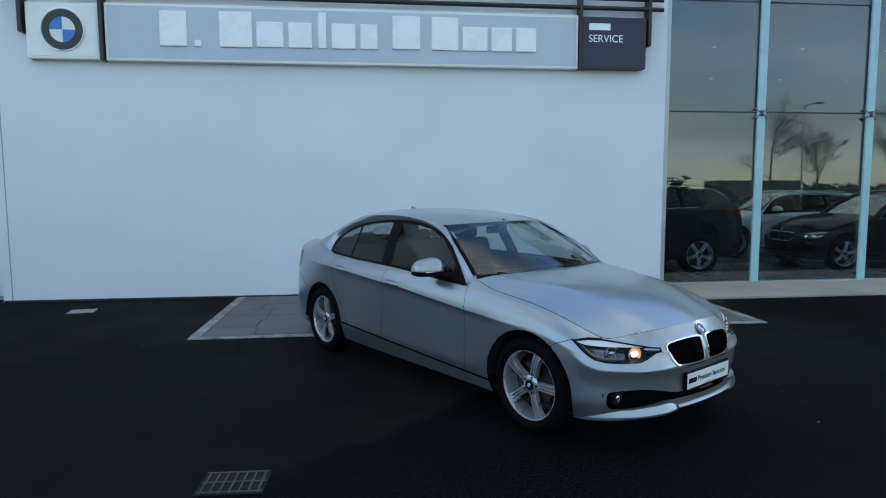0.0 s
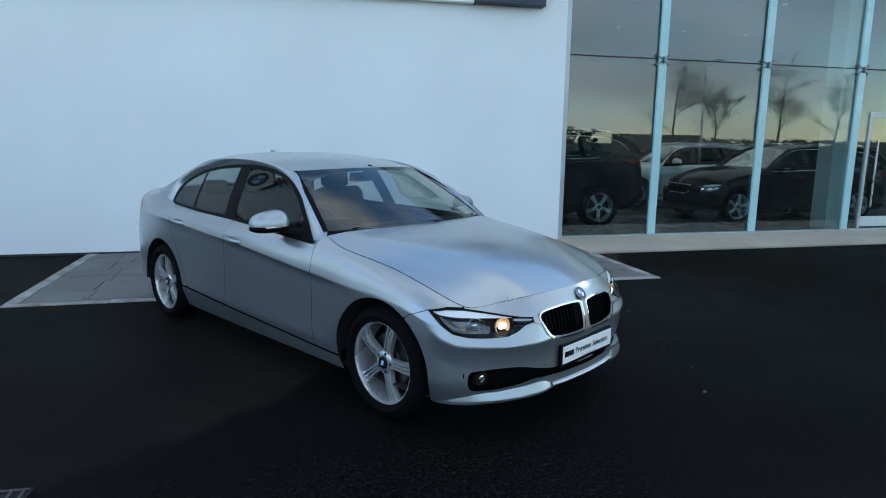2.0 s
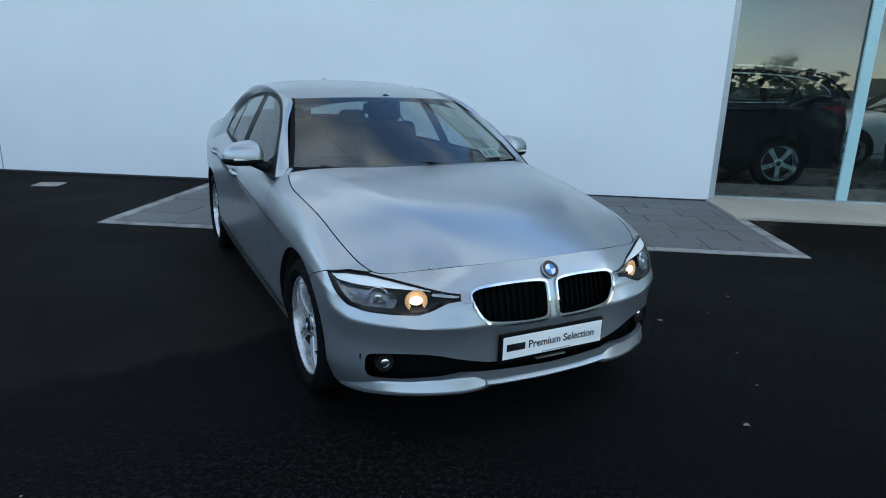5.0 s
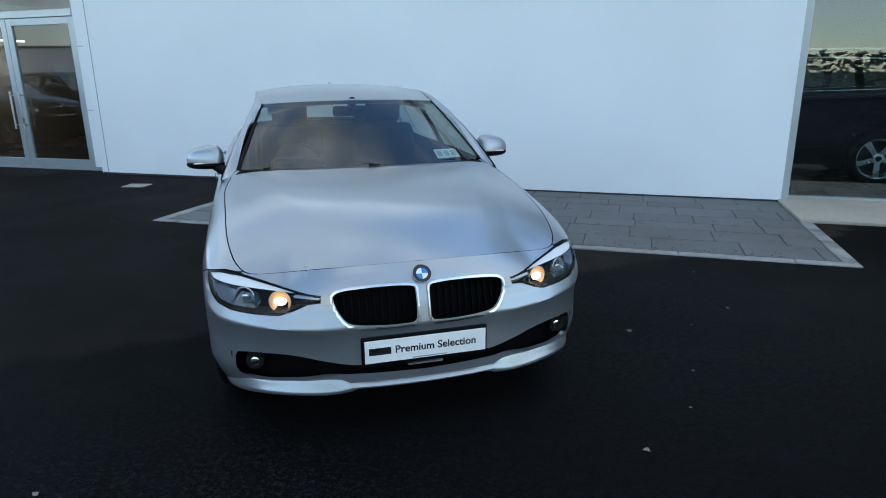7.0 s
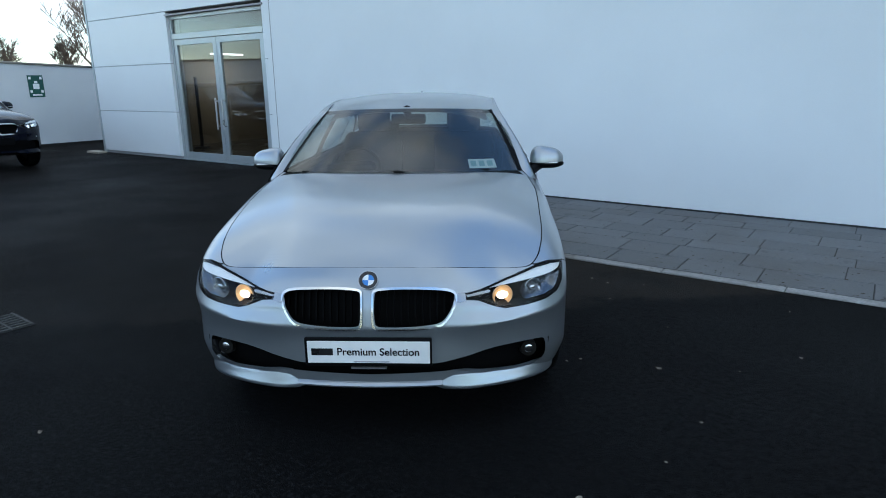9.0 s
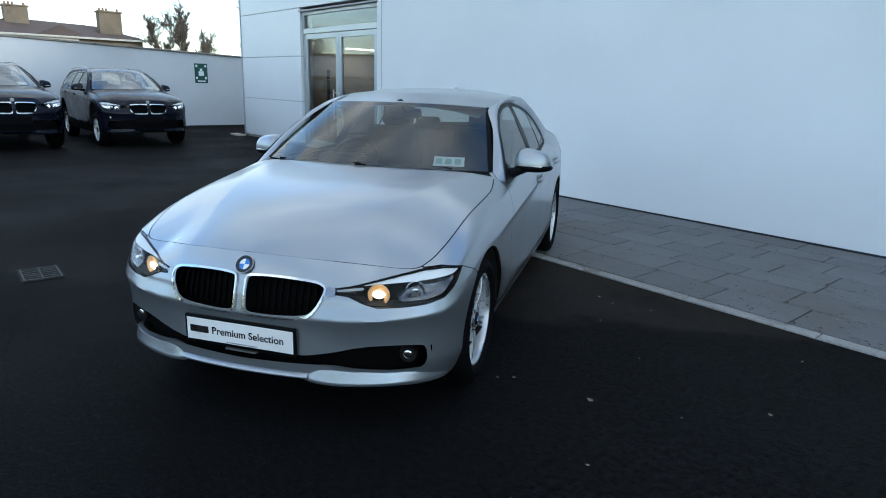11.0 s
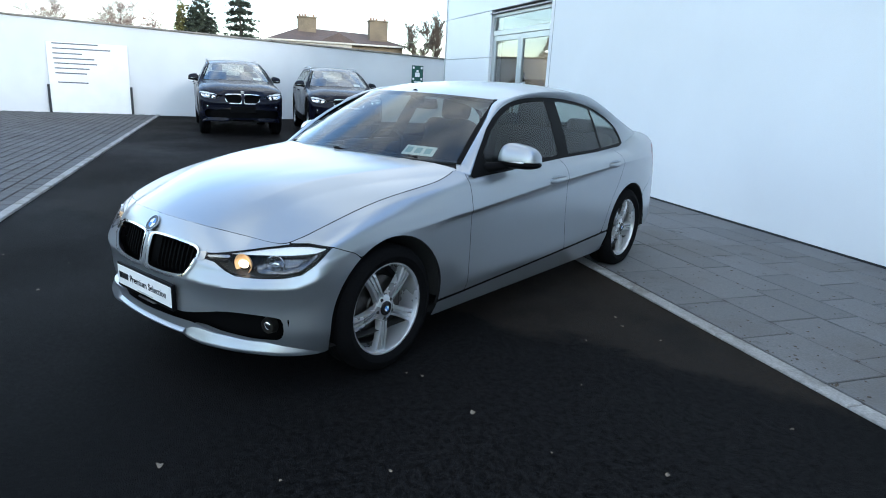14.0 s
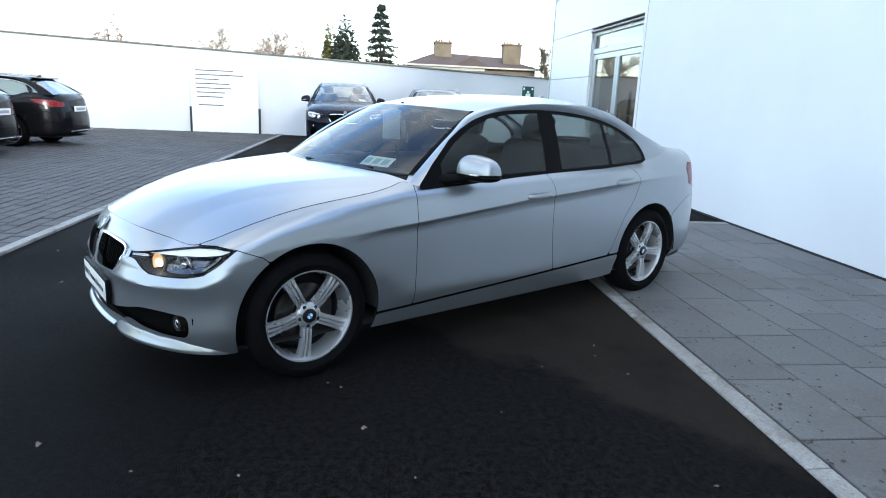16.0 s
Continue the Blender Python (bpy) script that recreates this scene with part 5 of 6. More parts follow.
    g = add("rear_window", grid_mesh(rw, False), glass if hero else M_PALESCREEN if cladding else M_REARGLASS, lab="rear window glass")
    g.visible_shadow = False
    n0 = int(np.searchsorted(shell.s, shell.s_of_x(xb)))
    te_ = e[n0:]
    rows = []
    for i in range(0, len(te_), max(1, int(.03 / step))):
        x, y, z = te_[i]
        rows.append([(x, u * y, z + (.038 * (1 - abs(u) ** 2.2)) * min(1, max(0, (x + 2.32) / .5))) for u in np.linspace(-1, 1, 21)])
    rows.append([(te_[-1][0] - .002, u * .01, te_[-1][2]) for u in np.linspace(-1, 1, 21)])
    add("boot_lid", grid_mesh(rows, False), coat)
    # mirrors and handles
    for sgn in (1, -1):
        b = bmesh.new()
        bmesh.ops.create_uvsphere(b, u_segments=28, v_segments=18, radius=1.0)
        for v in b.verts:
            x, y, z = v.co
            x = math.copysign(abs(x) ** .7, x)
            y = math.copysign(abs(y) ** .56, y)
            z = math.copysign(abs(z) ** .85, z)
            px = .395 + .088 * x * (1 - .22 * y) - .022 * y
            py = .938 + .112 * y
            pz = 1.002 + (.094 if z > 0 else .005) * z * (1 - .22 * y)
            px = max(px, .335 + .02 * (1 - y))
            v.co = (px, sgn * py, pz)
        if sgn < 0:
            bmesh.ops.reverse_faces(b, faces=b.faces)
        mir = add("door_mirror", b, coat, lab="painted door mirror")
        b = bmesh.new()
        bmesh.ops.create_uvsphere(b, u_segments=24, v_segments=12, radius=1.0)
        for v in b.verts:
            x, y, z = v.co
            y = math.copysign(abs(y) ** .75, y)
            v.co = (.392 + .092 * x * (1 - .15 * y) - .022 * y, sgn * (.939 + .116 * y), min(.985 + .030 * z, .996))
        if sgn < 0:
            bmesh.ops.reverse_faces(b, faces=b.faces)
        add("mirror_base", b, M_TRIM, mir, "black lower shell")
        b = tube(bmesh.new(), (.43, sgn * .89, .975), (.58, sgn * .800, .955), .022, .036, 12)
        add("mirror_arm", b, M_TRIM, mir)
        b = boxed(.345, .355, sgn * .925 - .065, sgn * .925 + .065, 1.005, 1.060, .004)
        add("mirror_glass", b, M_CHROME, mir, smooth=False)
        b = boxed(.462, .482, min(sgn * .88, sgn * 1.0), max(sgn * .88, sgn * 1.0), .9965, 1.0035, .002)
        add("indicator", b, M_WHITE, mir, smooth=False)
        for xh, zh, dr in ((-.145, .838, door_f), (-1.02, .880, door_r)):
            cup = bmesh.new()
            bmesh.ops.create_uvsphere(cup, u_segments=18, v_segments=10, radius=1.0)
            ys = float(np.interp(-xh, -shell.x, shell.y))
            for v in cup.verts:
                v.co = (xh + .085 * v.co.x, sgn * (ys - .003 + .004 * v.co.y), zh + .008 + .030 * v.co.z)
            add("handle_recess", cup, coat, dr[0 if sgn > 0 else 1])
            rows = []
            for t in np.linspace(0, 1, 9):
                bow = .030 * math.sin(math.pi * t) ** .5
                cx, cy, cz = xh + .105 - .21 * t, ys + bow - .004, zh + .010 * (t - .5)
                hh = .013 + .004 * math.sin(math.pi * t)
                rows.append([(cx, sgn * (cy + dy), cz + dzz) for dy, dzz in ((-.014, hh), (-.004, hh), (.002, hh * .5), (.002, -hh * .5), (-.004, -hh), (-.014, -hh))])
            add("door_handle", grid_mesh(rows, sgn < 0), coat, dr[0 if sgn > 0 else 1], "painted pull handle")
    # headlamps
    for sgn in (1, -1):
        half = np.where(FS * sgn > 0, lampF, 1.0)
        nrm = np.stack([np.concatenate([shell.nx[front:0:-1], shell.nx[:front]])[:, None] * np.ones_like(FS), np.concatenate([-shell.ny[front:0:-1], shell.ny[:front]])[:, None] * np.ones_like(FS), np.zeros_like(FS)], -1)
        lens = add("headlamp", cut_sheet(FP, half + .0015, True), M_LENS, lab="clear headlamp with a lit bulb")
        lens.visible_shadow = False
        sunk = np.clip(-half / .013, 0, 1)[..., None] * .072 + .002
        add("housing", cut_sheet(FP - nrm * sunk, half, True), M_HOUSING, lens, "dark lamp bowl")
        rim_f = np.max([half + .0015, -half - .009], 0)
        add("lamp_rim", cut_sheet(FP - nrm * .003, rim_f, True), M_TRIM, lens)
        brow = polygon(np.abs(FS), FZ, [(.50, .648), (.60, .666), (.72, .688), (.85, .706), (.95, .711), (1.05, .7015), (.98, .682), (.85, .669), (.72, .660), (.60, .651)])
        brow = np.where(FS * sgn > 0, brow, 1.0)
        add("brow", cut_sheet(FP - nrm * .008, brow, True), M_WHITE, lens, "pale strip along the lamp's upper edge")
        # outer chamber: a bright bowl that follows the lamp's outline
        room = polygon(np.abs(FS), FZ, [(.70, .592), (.82, .594), (.895, .608), (.955, .650), (.985, .674), (.90, .672), (.80, .664), (.715, .648), (.69, .62)])
        room = np.where(FS * sgn > 0, room, 1.0)
        deep = np.clip(-room / .022, 0, 1)[..., None] * .030 + .010
        add("chamber", cut_sheet(FP - nrm * deep, room, True), M_CHAMBER if hero else M_REFLECT, lens, "bright outer lamp chamber")
        for sc, zc_, rad, kind in ((.610, .613, .047, M_BULB if hero else M_DAYLAMP), (.770, .626, .043, M_DAYLAMP)):
            i = int(np.searchsorted(shell.s, sc))
            c = np.array([shell.x[i], shell.y[i] * sgn, zc_])
            nn = np.array([shell.nx[i], shell.ny[i] * sgn, 0])
            ins = float(np.interp(zc_, shell.z[i], shell.d[i]))
            look_m = Matrix.Translation(c - nn * (ins + .036)) @ Vector((nn[0] * .8 + .35, nn[1] * .8, 0)).to_track_quat("Z", "Y").to_matrix().to_4x4()
            b = bmesh.new()
            prof = [(rad, .012), (rad * .96, .014), (rad * .85, -.002), (rad * .6, -.014), (rad * .3, -.020), (.001, -.021)]
            vs = [[b.verts.new(look_m @ Vector((q * math.cos(a), q * math.sin(a), h))) for q, h in prof] for a in np.linspace(0, math.tau, 25)[:-1]]
            for a in range(24):
                for k3 in range(len(prof) - 1):
                    b.faces.new((vs[a][k3], vs[a][k3 + 1], vs[(a + 1) % 24][k3 + 1], vs[(a + 1) % 24][k3]))
            refl = add("reflector", b, M_AMBER if kind is M_BULB else M_REFLECT, lens, "round bright reflector")
            b = bmesh.new()
            lit = kind is M_BULB or not hero
            bmesh.ops.create_uvsphere(b, u_segments=20, v_segments=10, radius=rad * (.46 if kind is M_BULB else .30), matrix=look_m @ Matrix.Translation((0, 0, .008)) @ Matrix.Diagonal((1.25, .85, .4, 1)))
            add("bulb", b, kind if lit else M_REFLECT, refl, "glowing lens" if lit else "clear lens")
        if hero:
            neck = polygon(np.abs(FS), FZ, [(.384, .610), (.386, .648), (.425, .651), (.425, .616)])
            for za, zb in ((.640, .6455), (.622, .626)):
                slim = polygon(np.abs(FS), FZ, [(.43, za - .012), (.43, za), (.55, zb), (.55, zb - .010)])
                add("lamp_fin", cut_sheet(FP - nrm * .004, np.where(FS * sgn > 0, slim, 1.0), True), M_DARKCHROME if za > .63 else M_TRIM, lens, "slim fin between lamp and grille")
            add("lamp_bridge", cut_sheet(FP + nrm * .004, np.where(FS * sgn > 0, neck, 1.0), True), M_DARKCHROME, lab="chrome piece between grille and lamp")
        # fog lamp in the lower intake
        i = int(np.searchsorted(shell.s, .725))
        c = np.array([shell.x[i] - (.042 if hero else .012), (shell.y[i] - .014) * sgn, .350 if hero else .455])
        b = bmesh.new()
        look_m = Matrix.Translation(c) @ Vector((1, .18 * sgn, 0)).to_track_quat("Z", "Y").to_matrix().to_4x4()
        bmesh.ops.create_cone(b, cap_ends=True, segments=22, radius1=.040, radius2=.036, depth=.03, matrix=look_m)
        fog = add("fog_lamp", b, M_HOUSING, lab="round fog lamp")
        b = bmesh.new()
        bmesh.ops.create_uvsphere(b, u_segments=16, v_segments=8, radius=.024, matrix=look_m @ Matrix.Translation((0, 0, .010)) @ Matrix.Diagonal((1, 1, .35, 1)))
        add("fog_lens", b, M_REFLECT, fog)
    if hero:
        # emblem, plate, wipers, papers
        roundel(car, Matrix.Translation((2.129, 0.004, .7105)) @ Vector((.78, 0, .63)).to_track_quat("Z", "X").to_matrix().to_4x4(), .041, .006)
        pl = add("number_plate_holder", boxed(2.176, 2.196, -.270, .270, .350, .478, .006), M_TRIM, lab="black plate surround", smooth=False)
        pf = add("show_plate", boxed(2.1965, 2.199, -.257, .262, .367, .466, .001, 1), M_WHITE, pl, "white show plate with dark lettering", smooth=False)
        turn = Matrix(((0, 0, 1, 2.1995), (1, 0, 0, 0), (0, 1, 0, .402), (0, 0, 0, 1)))
        b = boxed(2.1992, 2.2002, -.240, -.148, .402, .433)
        add("maker_bar", b, M_BLACK, pf, smooth=False)
        letters("lettering", "Premium Selection", .0462, .0004, M_BLACK, pf, Matrix.Translation((2.1996, -.132, .403)) @ Matrix(((0, 0, 1, 0), (1, 0, 0, 0), (0, 1, 0, 0), (0, 0, 0, 1))), 0.0008)
        b = boxed(2.1992, 2.2002, -.06, .09, .3715, .376)
        add("small_print", b, M_GREY, pf, smooth=False)
        b = boxed(2.165, 2.19, -.075, .075, .336, .343)
        add("bumper_bar", b, M_STEEL, smooth=False)
        def on_screen(u, v, off):
            a, b = v * 16, (u + 1) * 12
            i, j = int(a), int(b)
            fa, fb = a - i, b - j
            q = (1 - fa) * ((1 - fb) * wa[i, j] + fb * wa[i, j + 1]) + fa * ((1 - fb) * wa[i + 1, j] + fb * wa[i + 1, j + 1])
            return tuple(q + np.array([.62, 0, .78]) * off)

        def sheet(u0, u1, v0, v1, off):
            return grid_mesh([[on_screen(u, v, off) for u in np.linspace(u0, u1, 5)] for v in np.linspace(v0, v1, 5)], False)
        for ends in (((-.80, .004), (.02, .022)), ((-.02, .004), (.72, .020))):
            add("wiper", tube(bmesh.new(), *[on_screen(u, v, .005) for u, v in ends], .005, .004, 6), M_TRIM)
        pp = add("permit_holder", sheet(.575, .80, .060, .185, -.006), M_PAPER, wsg, "white paper permits behind the glass")
        for k3 in range(3):
            add("print_block", sheet(.592 + .069 * k3, .638 + .069 * k3, .085, .158, -.0045), M_PRINT, pp)
        # tow eye cover, side repeater seams are part of the panels
        cabin_parts(car, add)
    else:
        add("cabin", boxed(-1.5, .55, -.66, .66, .45, .93, .06), M_CABIN, smooth=False)
        for sgn in (1, -1):
            add("seat", boxed(-.30, -.12, sgn * .37 - .22, sgn * .37 + .22, .6, 1.16, .06), M_SEAT)
            add("headrest", boxed(-.30, -.20, sgn * .37 - .12, sgn * .37 + .12, 1.17, 1.32, .04), M_SEAT)
        permit = np.array(ws)[1:4, 18:22] - np.array([.62, 0, .78]) * .012
        add("permit", grid_mesh(permit, False), M_PAPER, wsg, "white paper permit behind the glass")
        if cladding:
            low = polygon(np.abs(FS), FZ, [(-1, .285), (.60, .285), (.70, .330), (.66, .395), (.42, .418), (-1, .418)])
            add("lower_grille", cut_sheet(FP + [.005, 0, 0], low, True), M_MESH, lab="black lower intake")
        pl = add("number_plate", boxed(2.176, 2.199, -.26, .26, .365, .470, .004), M_TRIM if plate != "white" else M_WHITE, smooth=False)
        rp = add("rear_plate", boxed(-2.425, -2.405, -.26, .26, .72, .83, .004), M_WHITE, lab="white rear plate with a dark bar", smooth=False)
        add("plate_bar", boxed(-2.428, -2.4255, -.20, .20, .75, .80), M_GREY, rp, smooth=False)
        if estate:
            for sgn in (1, -1):
                rail_b = bmesh.new()
                for xa, xc in zip(np.linspace(.0, -1.7, 6)[:-1], np.linspace(.0, -1.7, 6)[1:]):
                    tube(rail_b, *[(q, sgn * (float(np.interp(q, xe[od], ye_[od])) - .01), float(np.interp(q, xe[od], ze_[od])) + .045) for q in (xa, xc)], .014, n=6)
                add("roof_rail", rail_b, M_STEEL)
            add("spoiler", boxed(-2.13, -1.98, -.47, .47, 1.358, 1.376, .008), coat, smooth=False)
            add("rear_strip", boxed(-2.44, -2.41, -.50, .50, .325, .340, .004), M_STEEL, smooth=False)
        add("emblem", boxed(2.105, 2.135, -.035, .035, .68, .74, .01), M_STEEL, smooth=False)
    return car


def cabin_parts(car, add):
    """Dashboard, wheel, seats and mirror behind the glass."""
    add("cabin_floor", boxed(-1.70, .95, -.70, .70, .30, .36), M_CABIN, smooth=False)
    rows = []
    for u in np.linspace(-1, 1, 21):
        k2 = abs(u) ** 2.2
        rows.append([(.90 - .20 * k2, u * .735, .985 - .02 * k2), (.62 - .12 * k2, u * .72, .955), (.42, u * .70, .945), (.33, u * .69, .90), (.36, u * .69, .70), (.5, u * .69, .45)])
    add("dashboard", grid_mesh(rows, True), M_CABIN, lab="dark dashboard")
    binn = boxed(.30, .46, -.54, -.22, .93, 1.0, .03)
    add("instrument_hood", binn, M_CABIN)
    wheel_b = bmesh.new()
    for i in range(24):
        a, b = math.tau * i / 24, math.tau * (i + 1) / 24
        mm = Matrix.Translation((.20, -.38, .905)) @ Matrix.Rotation(radians(-25), 4, "Y")
        tube(wheel_b, mm @ Vector((0, .185 * math.cos(a), .185 * math.sin(a))), mm @ Vector((0, .185 * math.cos(b), .185 * math.sin(b))), .015, n=8, caps=False)
    for a in (0, math.pi, -math.pi / 2):
        tube(wheel_b, mm @ Vector((.02, 0, 0)), mm @ Vector((0, .18 * math.cos(a), .18 * math.sin(a))), .02, .012, 8)
    add("steering_wheel", wheel_b, M_TRIM)
    for sgn in (1, -1):
        y = sgn * .37
        st = add("front_seat", boxed(-.42, .10, y - .24, y + .24, .36, .56, .06, 3), M_SEAT, lab="charcoal front seat")
        b = boxed(-.09, .09, -.24, .24, 0, .66, .07, 3)
        bmesh.ops.transform(b, matrix=pose(-.42, y, .50, 0, -17, 0), verts=b.verts)
        add("backrest", b, M_SEAT, st)
        b = boxed(-.05, .05, -.135, .135, 0, .19, .045, 3)
        bmesh.ops.transform(b, matrix=pose(-.63, y, 1.13, 0, -12, 0), verts=b.verts)
        add("headrest", b, M_SEAT, st)
        b = boxed(-.05, .05, -.12, .12, 0, .13, .04, 3)
        bmesh.ops.transform(b, matrix=pose(-1.40, y, 1.05, 0, -18, 0), verts=b.verts)
        add("rear_headrest", b, M_SEAT)
    add("rear_bench", boxed(-1.35, -.80, -.66, .66, .36, .58, .06, 3), M_SEAT)
    b = boxed(-.08, .08, -.66, .66, 0, .60, .06, 3)
    bmesh.ops.transform(b, matrix=pose(-1.26, 0, .50, 0, -18, 0), verts=b.verts)
    add("rear_backrest", b, M_SEAT)
    add("parcel_shelf", boxed(-1.85, -1.40, -.64, .64, .96, 1.0, .01), M_CABIN, smooth=False)
    b = boxed(-.02, .02, -.12, .12, -.035, .035, .018, 3)
    bmesh.ops.transform(b, matrix=pose(.20, 0, 1.275, 0, 12, 0), verts=b.verts)
    mm = add("interior_mirror", b, M_TRIM)
    add("mirror_stem", tube(bmesh.new(), (.215, 0, 1.29), (.30, 0, 1.345), .02, .03, 10), M_TRIM, mm)
    rows = [[(x, u * .54, z - .06 * abs(u) ** 3) for u in np.linspace(-1, 1, 13)] for x, z in ((.30, 1.325), (0, 1.375), (-.5, 1.395), (-1.05, 1.37))]
    add("headlining", grid_mesh(rows, True), M_LINER)
    for sgn in (1, -1):
        add("door_card", boxed(-1.35, .62, sgn * .74 - .02, sgn * .74 + .02, .36, .925, .015), M_CABIN, smooth=False)


make_car("car", "silver metallic saloon car parked on asphalt with lit headlamps", pose(0.8305, 5.993, 0, 0, 0, -57.46), M_SILVER)


def stretched(ax, ay, az):
    return lambda p: p * np.array([ax, ay, az])


def estate_shape(p):
    """Longer than the saloon, its rear window leaning well forward."""
    lean = .34 * min(1.0, max(0.0, (p[2] - .98) / .42)) * min(1.0, max(0.0, (-1.1 - p[0]) / .9))
    return np.array([p[0] * 1.05 + lean, p[1] * 1.03, p[2] * 1.06])


def suv_shape(p):
    """Taller: a high upright nose over big wheels."""
    return np.array([p[0] * 1.05, p[1] * 1.07, np.interp(p[2], [0, .2, .35, .60, .75, .95, 1.43, 1.6], [0, .30, .52, .87, 1.04, 1.20, 1.74, 1.9])])


suv_a = make_car("suv", "dark blue sport utility vehicle parked before the white wall", pose(-12.05, 4.70, 0, 0, 0, 4) @ Matrix.Scale(.965, 4), M_INKBLUE, step=0.03, warp=suv_shape, estate=True, hero=False, wheel=(.372, .25, .262), group="parked vehicles", cladding=M_TRIM, trim_line=True)
copy_thing(suv_a, pose(-11.95, 7.19, 0, 0, 0, 1) @ Matrix.Scale(.965, 4))
copy_thing(suv_a, pose(4.33, 12.10, 0.035, 0, 0, 180) @ Matrix.Scale(1.036, 4))
bpy.data.objects["suv.001"]["label"] = "dark blue sport utility vehicle parked beside its twin"
bpy.data.objects["suv.002"]["label"] = "dark sport utility vehicle standing in the showroom"
est = make_car("estate_car", "black estate car parked on grey block paving", pose(-9.85, -3.55, 0, 0, 0, -90), M_BLACKPAINT, step=0.03, warp=estate_shape, estate=True, hero=False, wheel=(.335, .23, .245), group="parked vehicles", trim_line=True)
copy_thing(est, pose(-7.05, -3.66, 0, 0, 0, -91))["label"] = "black estate car parked next to another on block paving"
make_car("hatchback", "white hatchback standing in the showroom", pose(9.6, 14.9, 0.035, 0, 0, 180), M_WHITEPAINT, step=0.03, warp=stretched(.93, .97, 1.06), estate=True, hero=False, wheel=(.32, .2, .232))
make_car("showroom_car", "black car standing close behind the showroom glass", pose(10.17, 12.12, 0.035, 0, 0, 180), M_BLACKPAINT, step=0.03, warp=stretched(1.0, 1.0, 1.07), estate=True, hero=False, wheel=(.34, .22, .245), trim_line=True)

# ---- beyond the wall: a house and trees ----
M_STONE = material("buff_stone", (0.21, 0.16, 0.105), 0.9, vary=0.18, scale=0.8, fine=9, bump=0.3)
M_SLATE = material("brown_slate", (0.11, 0.075, 0.062), 0.8, vary=0.2, scale=0.9, fine=7, bump=0.3)
M_POT = material("clay_pot", (0.30, 0.17, 0.11), 0.85, vary=0.15)
M_CREAM = material("cream_gutter", (0.55, 0.50, 0.42), 0.8, vary=0.1)
M_BARK = material("bare_bark", (0.10, 0.075, 0.055), 0.9, vary=0.25, scale=2, fine=20, bump=0.3)
# reddish twigs, their colour lightened to stand in for haze and flare
M_TWIG = material("hazed_reddish_twig", (0.38, 0.28, 0.23), 0.9, vary=0.25, scale=1, fine=10)
M_NEEDLE = material("dark_needle", (0.036, 0.044, 0.026), 0.9, vary=0.4, scale=1.2, fine=12, piece=0.35)
M_OLIVE = material("olive_foliage", (0.13, 0.12, 0.035), 0.9, vary=0.3, scale=1.2, fine=12, piece=0.3)
M_FENCE = material("brown_fence", (0.16, 0.13, 0.09), 0.9, vary=0.2, scale=1.2, fine=12)
M_HEDGE = material("hedge_foliage", (0.045, 0.055, 0.028), 0.9, vary=0.35, scale=1.5, fine=14, piece=0.35)

house = thing("house", "old buff stone house with a hipped slate roof and two chimneys", "house", pose(-64, 0, 0))
part("wall", boxed(-9, 0, 8.8, 22.6, 0, 4.75), M_STONE, house)
bm = bmesh.new()
lo = [bm.verts.new(p) for p in ((0.5, 8.3, 4.75), (0.5, 23.1, 4.75), (-9.5, 23.1, 4.75), (-9.5, 8.3, 4.75))]
hi = [bm.verts.new(p) for p in ((-4.5, 12.2, 6.35), (-4.5, 19.6, 6.1))]
for f in ((lo[0], lo[1], hi[1], hi[0]), (lo[1], lo[2], hi[1]), (lo[2], lo[3], hi[0], hi[1]), (lo[3], lo[0], hi[0]), (lo[3], lo[2], lo[1], lo[0])):
    bm.faces.new(f)
part("roof", bm, M_SLATE, house)
part("gutter", boxed(0.45, 0.62, 8.3, 23.1, 4.60, 4.78, 0.03), M_CREAM, house)
part("parapet", boxed(0.02, 0.35, 9.2, 17.0, 4.3, 4.62, 0.02), M_CREAM, house)
gab = bmesh.new()
prism(gab, [(13.6, 4.8), (17.6, 4.8), (15.6, 5.75)], 3.6, Matrix(((0, 0, -1, 0.3), (1, 0, 0, 0), (0, 1, 0, 0), (0, 0, 0, 1))))
part("gable", gab, M_SLATE, house)
for y0, y1, top, x in ((11.85, 13.75, 7.25, -3.6), (19.25, 21.25, 7.25, -2.0)):
    ch = part("chimney", boxed(x - 0.55, x + 0.55, y0, y1, 4.9, top, 0.03), M_STONE, house, "square stone chimney stack")
    part("cap", boxed(x - 0.65, x + 0.65, y0 - 0.1, y1 + 0.1, top, top + 0.16, 0.03), M_STONE, ch)
    for i in (0, 1, 2, 5):
        part("pot", tube(bmesh.new(), (x, y0 + 0.22 + i * (y1 - y0 - 0.44) / 5, top + 0.15), (x, y0 + 0.22 + i * (y1 - y0 - 0.44) / 5, top + 0.42), 0.12, 0.10, 8), M_POT, ch)


